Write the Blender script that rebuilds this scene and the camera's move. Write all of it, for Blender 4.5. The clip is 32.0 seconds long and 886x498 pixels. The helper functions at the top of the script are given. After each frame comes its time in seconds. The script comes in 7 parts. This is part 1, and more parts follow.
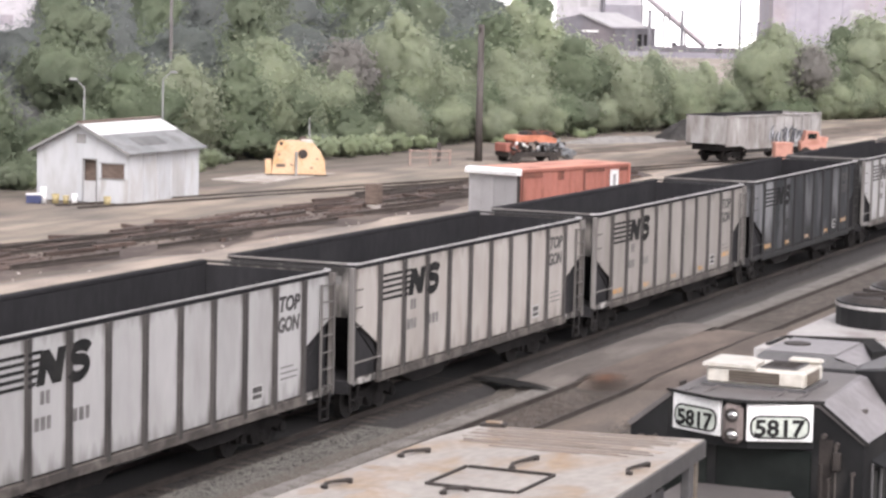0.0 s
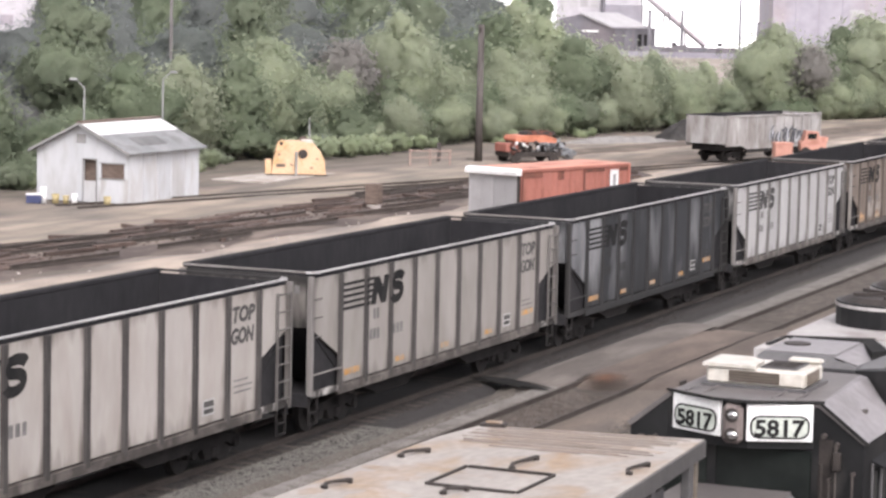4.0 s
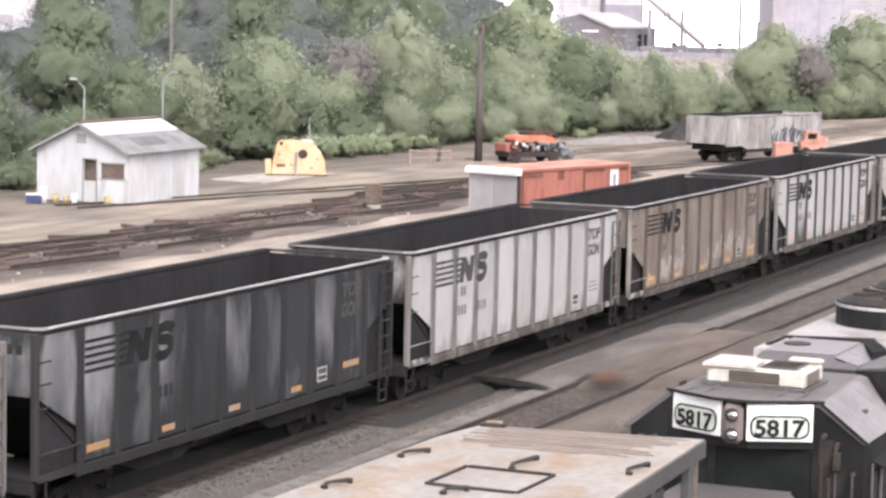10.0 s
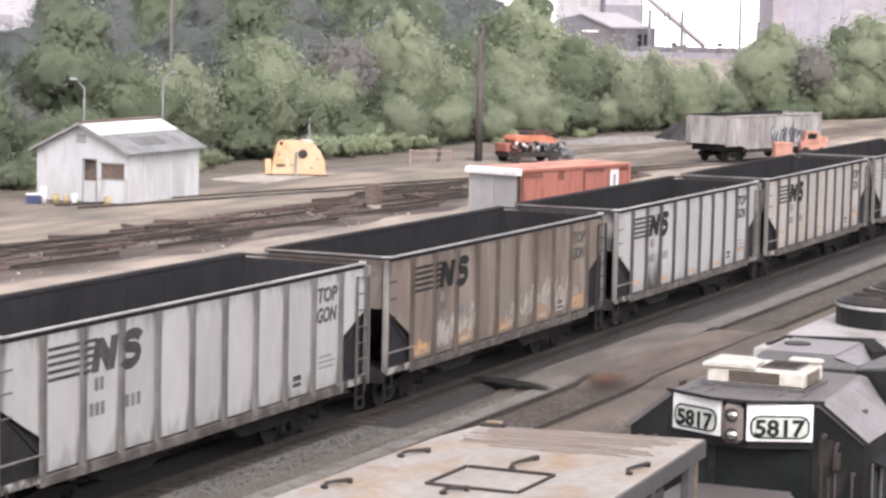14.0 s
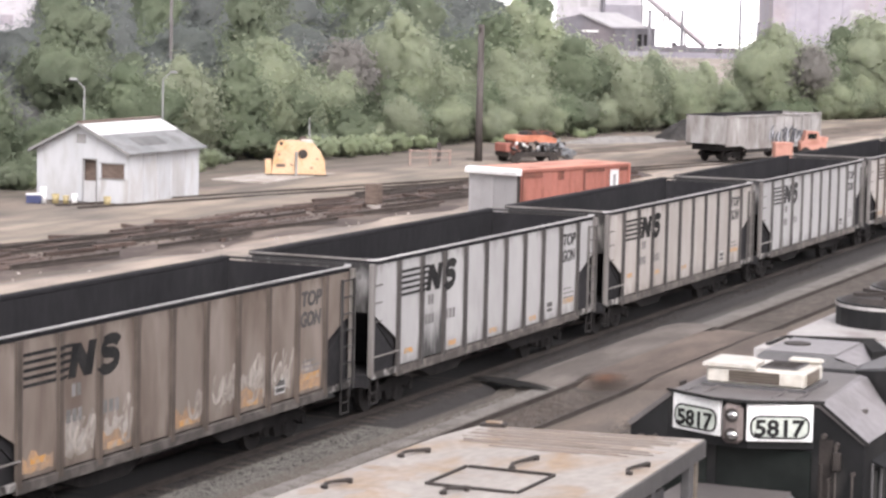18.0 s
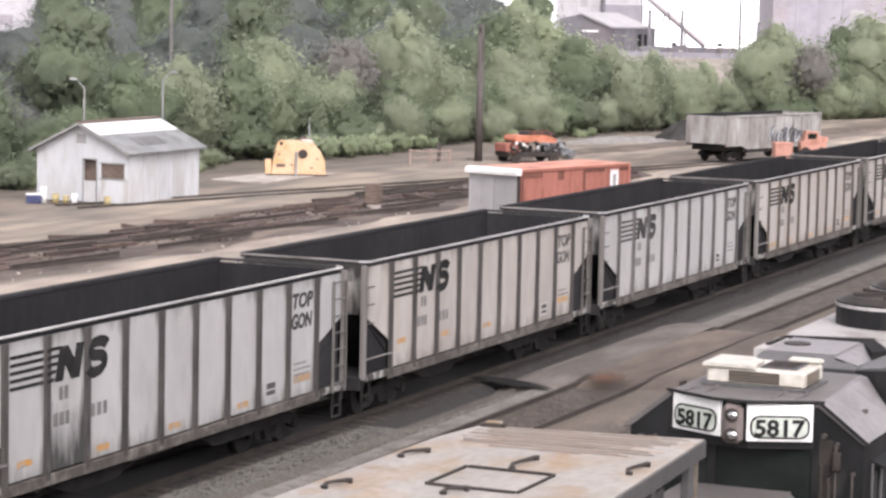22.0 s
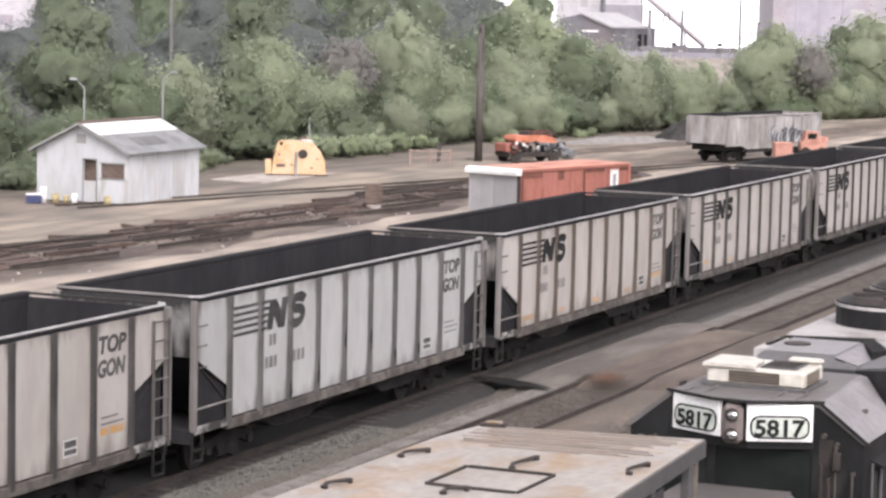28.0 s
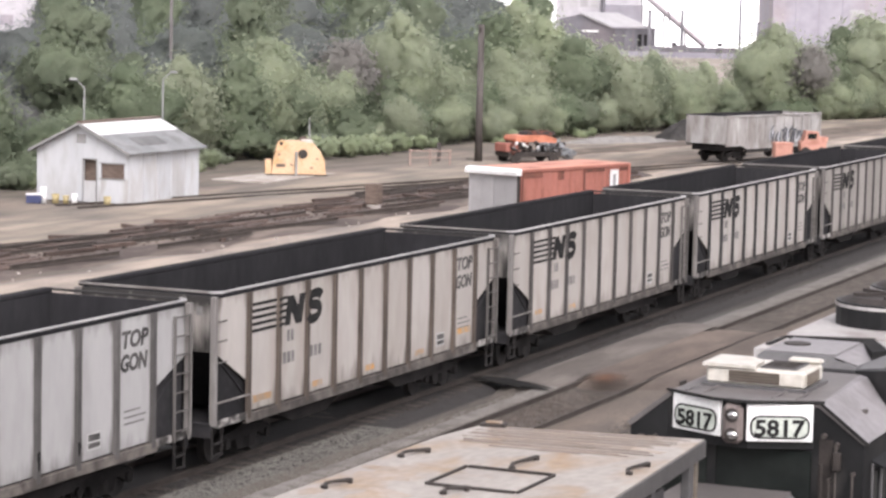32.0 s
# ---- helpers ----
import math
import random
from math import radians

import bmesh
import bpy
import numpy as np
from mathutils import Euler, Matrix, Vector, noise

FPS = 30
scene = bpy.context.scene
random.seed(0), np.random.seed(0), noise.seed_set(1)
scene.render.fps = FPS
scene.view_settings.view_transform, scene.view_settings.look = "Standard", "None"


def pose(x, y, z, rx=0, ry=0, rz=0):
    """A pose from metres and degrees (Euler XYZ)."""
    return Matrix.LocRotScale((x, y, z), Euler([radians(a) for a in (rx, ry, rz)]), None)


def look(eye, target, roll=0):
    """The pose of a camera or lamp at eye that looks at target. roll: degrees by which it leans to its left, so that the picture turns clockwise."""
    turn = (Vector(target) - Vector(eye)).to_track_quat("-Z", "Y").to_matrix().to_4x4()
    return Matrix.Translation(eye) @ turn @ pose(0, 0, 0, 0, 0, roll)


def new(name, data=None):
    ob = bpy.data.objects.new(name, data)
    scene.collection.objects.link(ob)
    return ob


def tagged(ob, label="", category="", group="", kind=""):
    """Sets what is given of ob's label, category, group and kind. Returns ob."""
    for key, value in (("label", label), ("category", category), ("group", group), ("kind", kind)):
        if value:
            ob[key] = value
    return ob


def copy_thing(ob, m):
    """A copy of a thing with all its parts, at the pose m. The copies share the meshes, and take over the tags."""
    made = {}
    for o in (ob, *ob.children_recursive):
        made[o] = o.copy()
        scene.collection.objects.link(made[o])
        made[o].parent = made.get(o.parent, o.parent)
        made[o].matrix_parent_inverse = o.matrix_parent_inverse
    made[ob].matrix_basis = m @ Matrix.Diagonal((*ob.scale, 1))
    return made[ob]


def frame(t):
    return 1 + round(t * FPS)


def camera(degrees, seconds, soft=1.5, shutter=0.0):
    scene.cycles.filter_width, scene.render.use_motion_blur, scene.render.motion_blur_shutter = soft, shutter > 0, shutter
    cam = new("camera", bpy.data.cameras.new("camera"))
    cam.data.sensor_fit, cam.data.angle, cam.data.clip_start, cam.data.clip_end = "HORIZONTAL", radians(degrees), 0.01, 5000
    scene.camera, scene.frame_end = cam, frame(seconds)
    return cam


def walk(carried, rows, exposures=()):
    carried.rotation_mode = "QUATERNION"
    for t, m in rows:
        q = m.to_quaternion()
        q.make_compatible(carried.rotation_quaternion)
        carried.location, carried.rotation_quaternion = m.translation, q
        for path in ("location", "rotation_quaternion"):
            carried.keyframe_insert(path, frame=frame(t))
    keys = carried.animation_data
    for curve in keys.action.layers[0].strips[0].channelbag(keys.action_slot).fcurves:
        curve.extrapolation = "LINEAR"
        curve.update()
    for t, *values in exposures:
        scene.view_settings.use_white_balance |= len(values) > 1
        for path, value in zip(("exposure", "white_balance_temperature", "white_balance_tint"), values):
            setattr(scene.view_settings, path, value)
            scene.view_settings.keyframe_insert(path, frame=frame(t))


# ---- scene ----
cam = camera(20.503, 32.0, soft=2.7)
EYE = Vector((0.0, -23.148, 9.551))
YAW, DIP = radians(66.891), radians(5.710)
WAY = Vector((math.sin(YAW) * math.cos(DIP), math.cos(YAW) * math.cos(DIP), -math.sin(DIP)))
# the camera stands still on a high place beside the yard; its exposure opens while the soot-black car fills the view
walk(cam, [(0.0, look(EYE, EYE + WAY, 1.30)), (32.0, look(EYE, EYE + WAY, 1.30))], [(0.0, 0.79, 6500, 17), (3.5, 0.79, 6500, 17), (5.4, 1.04, 6500, 17), (12.4, 1.04, 6500, 17), (13.6, 0.87, 6500, 17), (20.5, 0.87, 6500, 17), (23.0, 0.79, 6500, 17), (32.0, 0.79, 6500, 17)])

# ---- world, sun, exposure ----
SUN_HEIGHT, SUN_TURN = radians(46), radians(232)
world = bpy.data.worlds.new("overcast_sky")
scene.world = world
world.use_nodes = True
_n = world.node_tree.nodes
_sky = _n.new("ShaderNodeTexSky")
_sky.sky_type, _sky.sun_disc = "NISHITA", False
_sky.sun_elevation, _sky.sun_rotation = SUN_HEIGHT, SUN_TURN
_sky.air_density, _sky.dust_density, _sky.ozone_density = 1.0, 4.0, 1.0
_soft = _n.new("ShaderNodeHueSaturation")
_soft.inputs["Saturation"].default_value = 0.12
world.node_tree.links.new(_sky.outputs[0], _soft.inputs["Color"])
world.node_tree.links.new(_soft.outputs[0], _n["Background"].inputs["Color"])
_n["Background"].inputs["Strength"].default_value = 0.18
sun = new("sun", bpy.data.lights.new("sun", "SUN"))
sun.data.energy, sun.data.angle, sun.data.color = 0.8, radians(25), (1.0, 0.96, 0.9)
sun.matrix_world = look((0, 0, 60), Vector((0, 0, 60)) - Vector((math.sin(SUN_TURN) * math.cos(SUN_HEIGHT), math.cos(SUN_TURN) * math.cos(SUN_HEIGHT), math.sin(SUN_HEIGHT))))


# ---- materials ----
# one factor on the base colours, set against the raised exposure
TONE = 0.7


def rgb(c, k=1.0):
    return (c[0] * k, c[1] * k, c[2] * k, 1.0)


def mat(name, c1, c2, rough=0.8, metal=0.0, coarse=0.6, fine=8.0, bump=0.25, stretch=(1, 1, 1), streak=None, amount=0.5, jitter=0.12, streak_scale=1.2, island=False, edge=0.12, grain=0.28, spec=0.5):
    """Two-scale noise paint: c1 to c2 by coarse noise, fine grain, and streaks of a third colour; all scaled by one
    tone factor.
    """
    c1, c2 = [v * TONE for v in c1], [v * TONE for v in c2]
    streak = None if streak is None else [v * TONE for v in streak]
    m = bpy.data.materials.new(name)
    m.use_nodes = True
    nt = m.node_tree
    nd, ln = nt.nodes, nt.links
    bsdf = nd["Principled BSDF"]
    co = nd.new("ShaderNodeTexCoord")
    mp = nd.new("ShaderNodeMapping")
    mp.inputs["Scale"].default_value = stretch
    ln.new(co.outputs["Object"], mp.inputs["Vector"])
    info = nd.new("ShaderNodeObjectInfo")
    add = nd.new("ShaderNodeVectorMath")
    add.operation = "MULTIPLY_ADD"
    comb = nd.new("ShaderNodeCombineXYZ")
    for k in range(3):
        ln.new(info.outputs["Random"], comb.inputs[k])
    ln.new(comb.outputs[0], add.inputs[0])
    add.inputs[1].default_value = (37.0, 23.0, 11.0)
    ln.new(mp.outputs[0], add.inputs[2])
    n1 = nd.new("ShaderNodeTexNoise")
    n1.inputs["Scale"].default_value, n1.inputs["Detail"].default_value = coarse, 5
    n2 = nd.new("ShaderNodeTexNoise")
    n2.inputs["Scale"].default_value, n2.inputs["Detail"].default_value = fine, 6
    for n in (n1, n2):
        ln.new(add.outputs[0], n.inputs["Vector"])
    r1 = nd.new("ShaderNodeMapRange")
    r1.inputs["From Min"].default_value, r1.inputs["From Max"].default_value = 0.35, 0.65
    ln.new(n1.outputs["Fac"], r1.inputs["Value"])
    mx = nd.new("ShaderNodeMix")
    mx.data_type = "RGBA"
    mx.inputs["A"].default_value, mx.inputs["B"].default_value = rgb(c1), rgb(c2)
    ln.new(r1.outputs[0], mx.inputs["Factor"])
    out = mx.outputs["Result"]
    if streak is not None:
        n3 = nd.new("ShaderNodeTexNoise")
        n3.inputs["Scale"].default_value, n3.inputs["Detail"].default_value, n3.inputs["Distortion"].default_value = streak_scale, 7, 0.4
        mp3 = nd.new("ShaderNodeMapping")
        mp3.inputs["Location"].default_value = (5.3, 1.7, 9.1)
        ln.new(add.outputs[0], mp3.inputs["Vector"])
        ln.new(mp3.outputs[0], n3.inputs["Vector"])
        r3 = nd.new("ShaderNodeMapRange")
        mid = 0.72 - 0.42 * amount
        r3.inputs["From Min"].default_value, r3.inputs["From Max"].default_value = mid - edge, mid + edge
        ln.new(n3.outputs["Fac"], r3.inputs["Value"])
        m3 = nd.new("ShaderNodeMix")
        m3.data_type = "RGBA"
        ln.new(r3.outputs[0], m3.inputs["Factor"])
        ln.new(out, m3.inputs["A"])
        m3.inputs["B"].default_value = rgb(streak)
        out = m3.outputs["Result"]
    # grain and piece-to-piece change of brightness
    g = nd.new("ShaderNodeMapRange")
    g.inputs["To Min"].default_value, g.inputs["To Max"].default_value = 1 - grain, 1 + grain
    ln.new(n2.outputs["Fac"], g.inputs["Value"])
    j = nd.new("ShaderNodeMapRange")
    j.inputs["To Min"].default_value, j.inputs["To Max"].default_value = 1 - jitter, 1 + jitter
    if island:
        geo = nd.new("ShaderNodeNewGeometry")
        ln.new(geo.outputs["Random Per Island"], j.inputs["Value"])
    else:
        ln.new(info.outputs["Random"], j.inputs["Value"])
    mu = nd.new("ShaderNodeMath")
    mu.operation = "MULTIPLY"
    ln.new(g.outputs[0], mu.inputs[0])
    ln.new(j.outputs[0], mu.inputs[1])
    sc = nd.new("ShaderNodeVectorMath")
    sc.operation = "SCALE"
    ln.new(out, sc.inputs[0])
    ln.new(mu.outputs[0], sc.inputs["Scale"])
    ln.new(sc.outputs[0], bsdf.inputs["Base Color"])
    rr = nd.new("ShaderNodeMapRange")
    rr.inputs["To Min"].default_value, rr.inputs["To Max"].default_value = max(0.05, rough - 0.12), min(1.0, rough + 0.12)
    ln.new(n1.outputs["Fac"], rr.inputs["Value"])
    ln.new(rr.outputs[0], bsdf.inputs["Roughness"])
    bsdf.inputs["Metallic"].default_value = metal
    bsdf.inputs["Specular IOR Level"].default_value = spec
    if bump:
        b = nd.new("ShaderNodeBump")
        b.inputs["Strength"].default_value, b.inputs["Distance"].default_value = bump, 0.03
        ln.new(n2.outputs["Fac"], b.inputs["Height"])
        ln.new(b.outputs[0], bsdf.inputs["Normal"])
    return m


def leaf_mat(name, c1, c2, c3):
    """Foliage: each leaf its own green, patches over the crown, some light through the leaf."""
    m = bpy.data.materials.new(name)
    m.use_nodes = True
    nd, ln = m.node_tree.nodes, m.node_tree.links
    bsdf = nd["Principled BSDF"]
    geo, co, info = nd.new("ShaderNodeNewGeometry"), nd.new("ShaderNodeTexCoord"), nd.new("ShaderNodeObjectInfo")
    ns = nd.new("ShaderNodeTexNoise")
    ns.inputs["Scale"].default_value = 0.45
    ln.new(co.outputs["Object"], ns.inputs["Vector"])
    mx = nd.new("ShaderNodeMix")
    mx.data_type = "RGBA"
    mx.inputs["A"].default_value, mx.inputs["B"].default_value = rgb(c1), rgb(c2)
    mr = nd.new("ShaderNodeMapRange")
    mr.inputs["From Min"].default_value, mr.inputs["From Max"].default_value = 0.35, 0.65
    ln.new(ns.outputs["Fac"], mr.inputs["Value"])
    ln.new(mr.outputs[0], mx.inputs["Factor"])
    m2 = nd.new("ShaderNodeMix")
    m2.data_type = "RGBA"
    m2.inputs["B"].default_value = rgb(c3)
    ln.new(mx.outputs["Result"], m2.inputs["A"])
    ln.new(info.outputs["Random"], m2.inputs["Factor"])
    j = nd.new("ShaderNodeMapRange")
    j.inputs["To Min"].default_value, j.inputs["To Max"].default_value = 0.93, 1.07
    ln.new(geo.outputs["Random Per Island"], j.inputs["Value"])
    sc = nd.new("ShaderNodeVectorMath")
    sc.operation = "SCALE"
    ln.new(m2.outputs["Result"], sc.inputs[0])
    ln.new(j.outputs[0], sc.inputs["Scale"])
    ln.new(sc.outputs[0], bsdf.inputs["Base Color"])
    bsdf.inputs["Roughness"].default_value = 0.75
    bsdf.inputs["Specular IOR Level"].default_value = 0.2
    tr = nd.new("ShaderNodeBsdfTranslucent")
    ln.new(sc.outputs[0], tr.inputs["Color"])
    ad = nd.new("ShaderNodeMixShader")
    ad.inputs[0].default_value = 0.7
    ln.new(bsdf.outputs[0], ad.inputs[1])
    ln.new(tr.outputs[0], ad.inputs[2])
    ln.new(ad.outputs[0], nd["Material Output"].inputs["Surface"])
    return m


def ground_mat():
    """Yard soil: bands of gravel, cinders and tan dirt that run along the tracks, with ragged edges."""
    m = mat("yard_soil", (0.2, 0.2, 0.2), (0.3, 0.3, 0.3), rough=0.95, coarse=0.25, fine=9.0, bump=0.6, jitter=0.0)
    nd, ln = m.node_tree.nodes, m.node_tree.links
    co = nd.new("ShaderNodeTexCoord")
    sep = nd.new("ShaderNodeSeparateXYZ")
    ln.new(co.outputs["Object"], sep.inputs[0])
    ns = nd.new("ShaderNodeTexNoise")
    ns.inputs["Scale"].default_value, ns.inputs["Detail"].default_value = 0.5, 6
    mp = nd.new("ShaderNodeMapping")
    mp.inputs["Scale"].default_value = (0.25, 1, 1)
    ln.new(co.outputs["Object"], mp.inputs["Vector"])
    ln.new(mp.outputs[0], ns.inputs["Vector"])
    off = nd.new("ShaderNodeMath")
    off.operation = "MULTIPLY_ADD"
    off.inputs[1].default_value, off.inputs[2].default_value = 5.0, -2.5
    ln.new(ns.outputs["Fac"], off.inputs[0])
    wide = nd.new("ShaderNodeMapRange")
    wide.inputs["From Min"].default_value, wide.inputs["From Max"].default_value = 2.0, 14.0
    wide.inputs["To Min"].default_value, wide.inputs["To Max"].default_value = 0.25, 1.0
    ln.new(sep.outputs["Y"], wide.inputs["Value"])
    ow = nd.new("ShaderNodeMath")
    ow.operation = "MULTIPLY"
    ln.new(off.outputs[0], ow.inputs[0])
    ln.new(wide.outputs[0], ow.inputs[1])
    yy = nd.new("ShaderNodeMath")
    yy.operation = "ADD"
    ln.new(sep.outputs["Y"], yy.inputs[0])
    ln.new(ow.outputs[0], yy.inputs[1])
    pos = nd.new("ShaderNodeMapRange")
    pos.inputs["From Min"].default_value, pos.inputs["From Max"].default_value = -20.0, 60.0
    ln.new(yy.outputs[0], pos.inputs["Value"])
    ramp = nd.new("ShaderNodeValToRGB")
    # the dark stops from -0.35 to 4.0 put the train's shade into the soil
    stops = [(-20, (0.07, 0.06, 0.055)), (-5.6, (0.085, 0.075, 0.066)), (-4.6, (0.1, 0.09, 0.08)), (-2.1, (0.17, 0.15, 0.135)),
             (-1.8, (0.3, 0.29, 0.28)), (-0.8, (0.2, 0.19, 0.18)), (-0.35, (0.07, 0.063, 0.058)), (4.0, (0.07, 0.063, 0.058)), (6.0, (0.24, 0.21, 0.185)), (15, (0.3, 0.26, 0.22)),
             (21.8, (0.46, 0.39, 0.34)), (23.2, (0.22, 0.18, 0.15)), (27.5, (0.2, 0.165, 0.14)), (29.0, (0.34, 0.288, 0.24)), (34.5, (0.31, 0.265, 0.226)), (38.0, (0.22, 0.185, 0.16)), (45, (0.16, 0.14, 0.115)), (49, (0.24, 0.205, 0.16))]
    els = ramp.color_ramp.elements
    while len(els) < len(stops):
        els.new(0.5)
    for e, (y, c) in zip(els, stops):
        e.position, e.color = (y + 20) / 80, rgb(c, TONE)
    ln.new(pos.outputs[0], ramp.inputs[0])
    old = [k for k in nd if k.bl_idname == "ShaderNodeMix"][0]
    sc = nd.new("ShaderNodeMix")
    sc.data_type, sc.blend_type = "RGBA", "MULTIPLY"
    sc.inputs["Factor"].default_value = 1.0
    ln.new(ramp.outputs[0], sc.inputs["A"])
    old.inputs["A"].default_value, old.inputs["B"].default_value = (0.75, 0.75, 0.77, 1), (1.2, 1.19, 1.17, 1)
    ln.new(old.outputs["Result"], sc.inputs["B"])
    # wheel-worn streaks and damp greyish patches along the yard
    mp2, ns2, mr2, mx2, sc2 = nd.new("ShaderNodeMapping"), nd.new("ShaderNodeTexNoise"), nd.new("ShaderNodeMapRange"), nd.new("ShaderNodeMix"), nd.new("ShaderNodeMix")
    mp2.inputs["Scale"].default_value, mp2.inputs["Rotation"].default_value = (0.12, 0.8, 1), (0, 0, 0.09)
    ln.new(co.outputs["Object"], mp2.inputs["Vector"])
    ln.new(mp2.outputs[0], ns2.inputs["Vector"])
    ns2.inputs["Scale"].default_value, ns2.inputs["Detail"].default_value = 1.0, 7
    mr2.inputs["From Min"].default_value, mr2.inputs["From Max"].default_value = 0.38, 0.64
    ln.new(ns2.outputs["Fac"], mr2.inputs["Value"])
    mx2.data_type, sc2.data_type, sc2.blend_type = "RGBA", "RGBA", "MULTIPLY"
    ln.new(mr2.outputs[0], mx2.inputs["Factor"])
    mx2.inputs["A"].default_value, mx2.inputs["B"].default_value = (0.74, 0.76, 0.75, 1), (1.22, 1.19, 1.13, 1)
    sc2.inputs["Factor"].default_value = 1.0
    ln.new(sc.outputs["Result"], sc2.inputs["A"])
    ln.new(mx2.outputs["Result"], sc2.inputs["B"])
    vec = [k for k in nd if k.bl_idname == "ShaderNodeVectorMath" and k.operation == "SCALE"][0]
    ln.new(sc2.outputs["Result"], vec.inputs[0])
    return m


M = {}
M["soil"] = ground_mat()
# tone holds the shade below the train as well as coal fouling
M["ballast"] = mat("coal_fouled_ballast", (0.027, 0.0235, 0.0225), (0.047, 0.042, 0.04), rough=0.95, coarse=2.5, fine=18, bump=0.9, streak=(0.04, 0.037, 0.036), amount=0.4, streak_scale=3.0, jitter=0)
M["ballast_dark"] = mat("oily_ballast", (0.1, 0.08, 0.066), (0.155, 0.13, 0.11), rough=0.95, coarse=1.6, fine=18, bump=0.9, streak=(0.06, 0.052, 0.046), amount=0.35, streak_scale=3.0, jitter=0)
M["gravel"] = mat("light_grey_gravel", (0.2, 0.184, 0.167), (0.285, 0.266, 0.245), rough=0.95, coarse=1.2, fine=18, bump=0.5, streak=(0.14, 0.125, 0.11), amount=0.35, streak_scale=2.5, jitter=0)
M["tie"] = mat("creosoted_wood", (0.05, 0.04, 0.033), (0.1, 0.082, 0.068), rough=0.9, coarse=2, fine=20, stretch=(6, 1, 6), jitter=0.3)
M["old_tie"] = mat("weathered_tie_wood", (0.075, 0.05, 0.041), (0.14, 0.1, 0.083), rough=0.95, coarse=1.5, fine=18, stretch=(1, 6, 6), jitter=0.4)
M["rail"] = mat("rusty_rail_steel", (0.065, 0.052, 0.045), (0.11, 0.092, 0.08), rough=0.75, metal=0.2, coarse=2, fine=20, jitter=0.1)
M["black"] = mat("coal_dusted_steel", (0.034, 0.033, 0.035), (0.053, 0.051, 0.054), rough=0.95, spec=0.08, coarse=1.0, fine=6, bump=0.3)
M["inner"] = mat("inner_steel_black", (0.032, 0.031, 0.034), (0.044, 0.043, 0.046), rough=0.95, spec=0.1, coarse=0.7, fine=5, bump=0.3, stretch=(1, 1, 0.4))
# gear and wheels darkened so their colour includes the shade under the cars
M["under"] = mat("grimy_running_gear", (0.023, 0.021, 0.021), (0.04, 0.037, 0.036), rough=0.9, spec=0.15, coarse=2, fine=12, jitter=0.2)
M["wheel"] = mat("wheel_steel", (0.018, 0.016, 0.016), (0.04, 0.035, 0.033), rough=0.75, metal=0.2, coarse=4, fine=20)
M["coal"] = mat("coal", (0.028, 0.028, 0.03), (0.05, 0.05, 0.052), rough=0.85, spec=0.15, coarse=3, fine=16, bump=1.0)
M["rim"] = mat("scraped_rim_steel", (0.5, 0.49, 0.49), (0.62, 0.61, 0.605), rough=0.6, coarse=0.6, fine=9, stretch=(0.4, 2, 2), streak=(0.25, 0.24, 0.235), amount=0.18, streak_scale=1.5, edge=0.2)
M["ink"] = mat("black_stencil_paint", (0.022, 0.022, 0.023), (0.042, 0.041, 0.04), rough=0.85, spec=0.1, coarse=2, fine=20, bump=0.05)
M["ink_grey"] = mat("faded_stencil_paint", (0.16, 0.155, 0.15), (0.26, 0.25, 0.245), rough=0.8, coarse=3, fine=20, bump=0.05)
M["orange_mark"] = mat("dirty_reflector_orange", (0.68, 0.32, 0.06), (0.54, 0.29, 0.1), rough=0.5, coarse=5, fine=20, bump=0.05, streak=(0.4, 0.34, 0.28), amount=0.5, streak_scale=5)
M["label_white"] = mat("white_label", (0.55, 0.54, 0.525), (0.62, 0.61, 0.595), rough=0.6, coarse=3, fine=20, bump=0.05)
M["patch"] = mat("faded_patch_paint", (0.44, 0.405, 0.37), (0.53, 0.49, 0.45), rough=0.8, coarse=2.5, fine=12, streak=(0.26, 0.222, 0.192), amount=0.5, streak_scale=3, edge=0.18, bump=0.05)
M["patch_pale"] = mat("flaking_pale_paint", (0.46, 0.41, 0.36), (0.56, 0.51, 0.46), rough=0.8, coarse=2.5, fine=12, stretch=(1, 1, 0.5), streak=(0.26, 0.222, 0.192), amount=0.5, streak_scale=4, edge=0.12, bump=0.05)
M["rust_smear"] = mat("rust_orange_smear", (0.6, 0.34, 0.15), (0.45, 0.29, 0.18), rough=0.85, coarse=3, fine=12, streak=(0.25, 0.205, 0.172), amount=0.5, streak_scale=4, edge=0.2, bump=0.05)
# leaf colours are raised and greyed to hold the haze of distance
M["leaf_a"] = leaf_mat("leaves_dusty_green", (0.215, 0.242, 0.229), (0.287, 0.316, 0.295), (0.276, 0.296, 0.287))
M["leaf_b"] = leaf_mat("leaves_fresh_green", (0.243, 0.297, 0.204), (0.334, 0.389, 0.269), (0.31, 0.348, 0.261))
M["leaf_c"] = leaf_mat("leaves_brownish", (0.252, 0.26, 0.253), (0.319, 0.318, 0.312), (0.294, 0.298, 0.296))
M["leaf_d"] = leaf_mat("leaves_pale_vine_green", (0.359, 0.419, 0.28), (0.498, 0.557, 0.372), (0.428, 0.478, 0.338))
M["leaf_e"] = leaf_mat("leaves_pale_olive", (0.36, 0.41, 0.295), (0.487, 0.534, 0.379), (0.438, 0.475, 0.359))
M["leaf_f"] = leaf_mat("leaves_turning_russet", (0.32, 0.312, 0.291), (0.383, 0.363, 0.342), (0.36, 0.348, 0.326))
M["bark"] = mat("bark", (0.07, 0.06, 0.05), (0.13, 0.11, 0.095), rough=0.95, coarse=2, fine=14, stretch=(2, 2, 0.5))


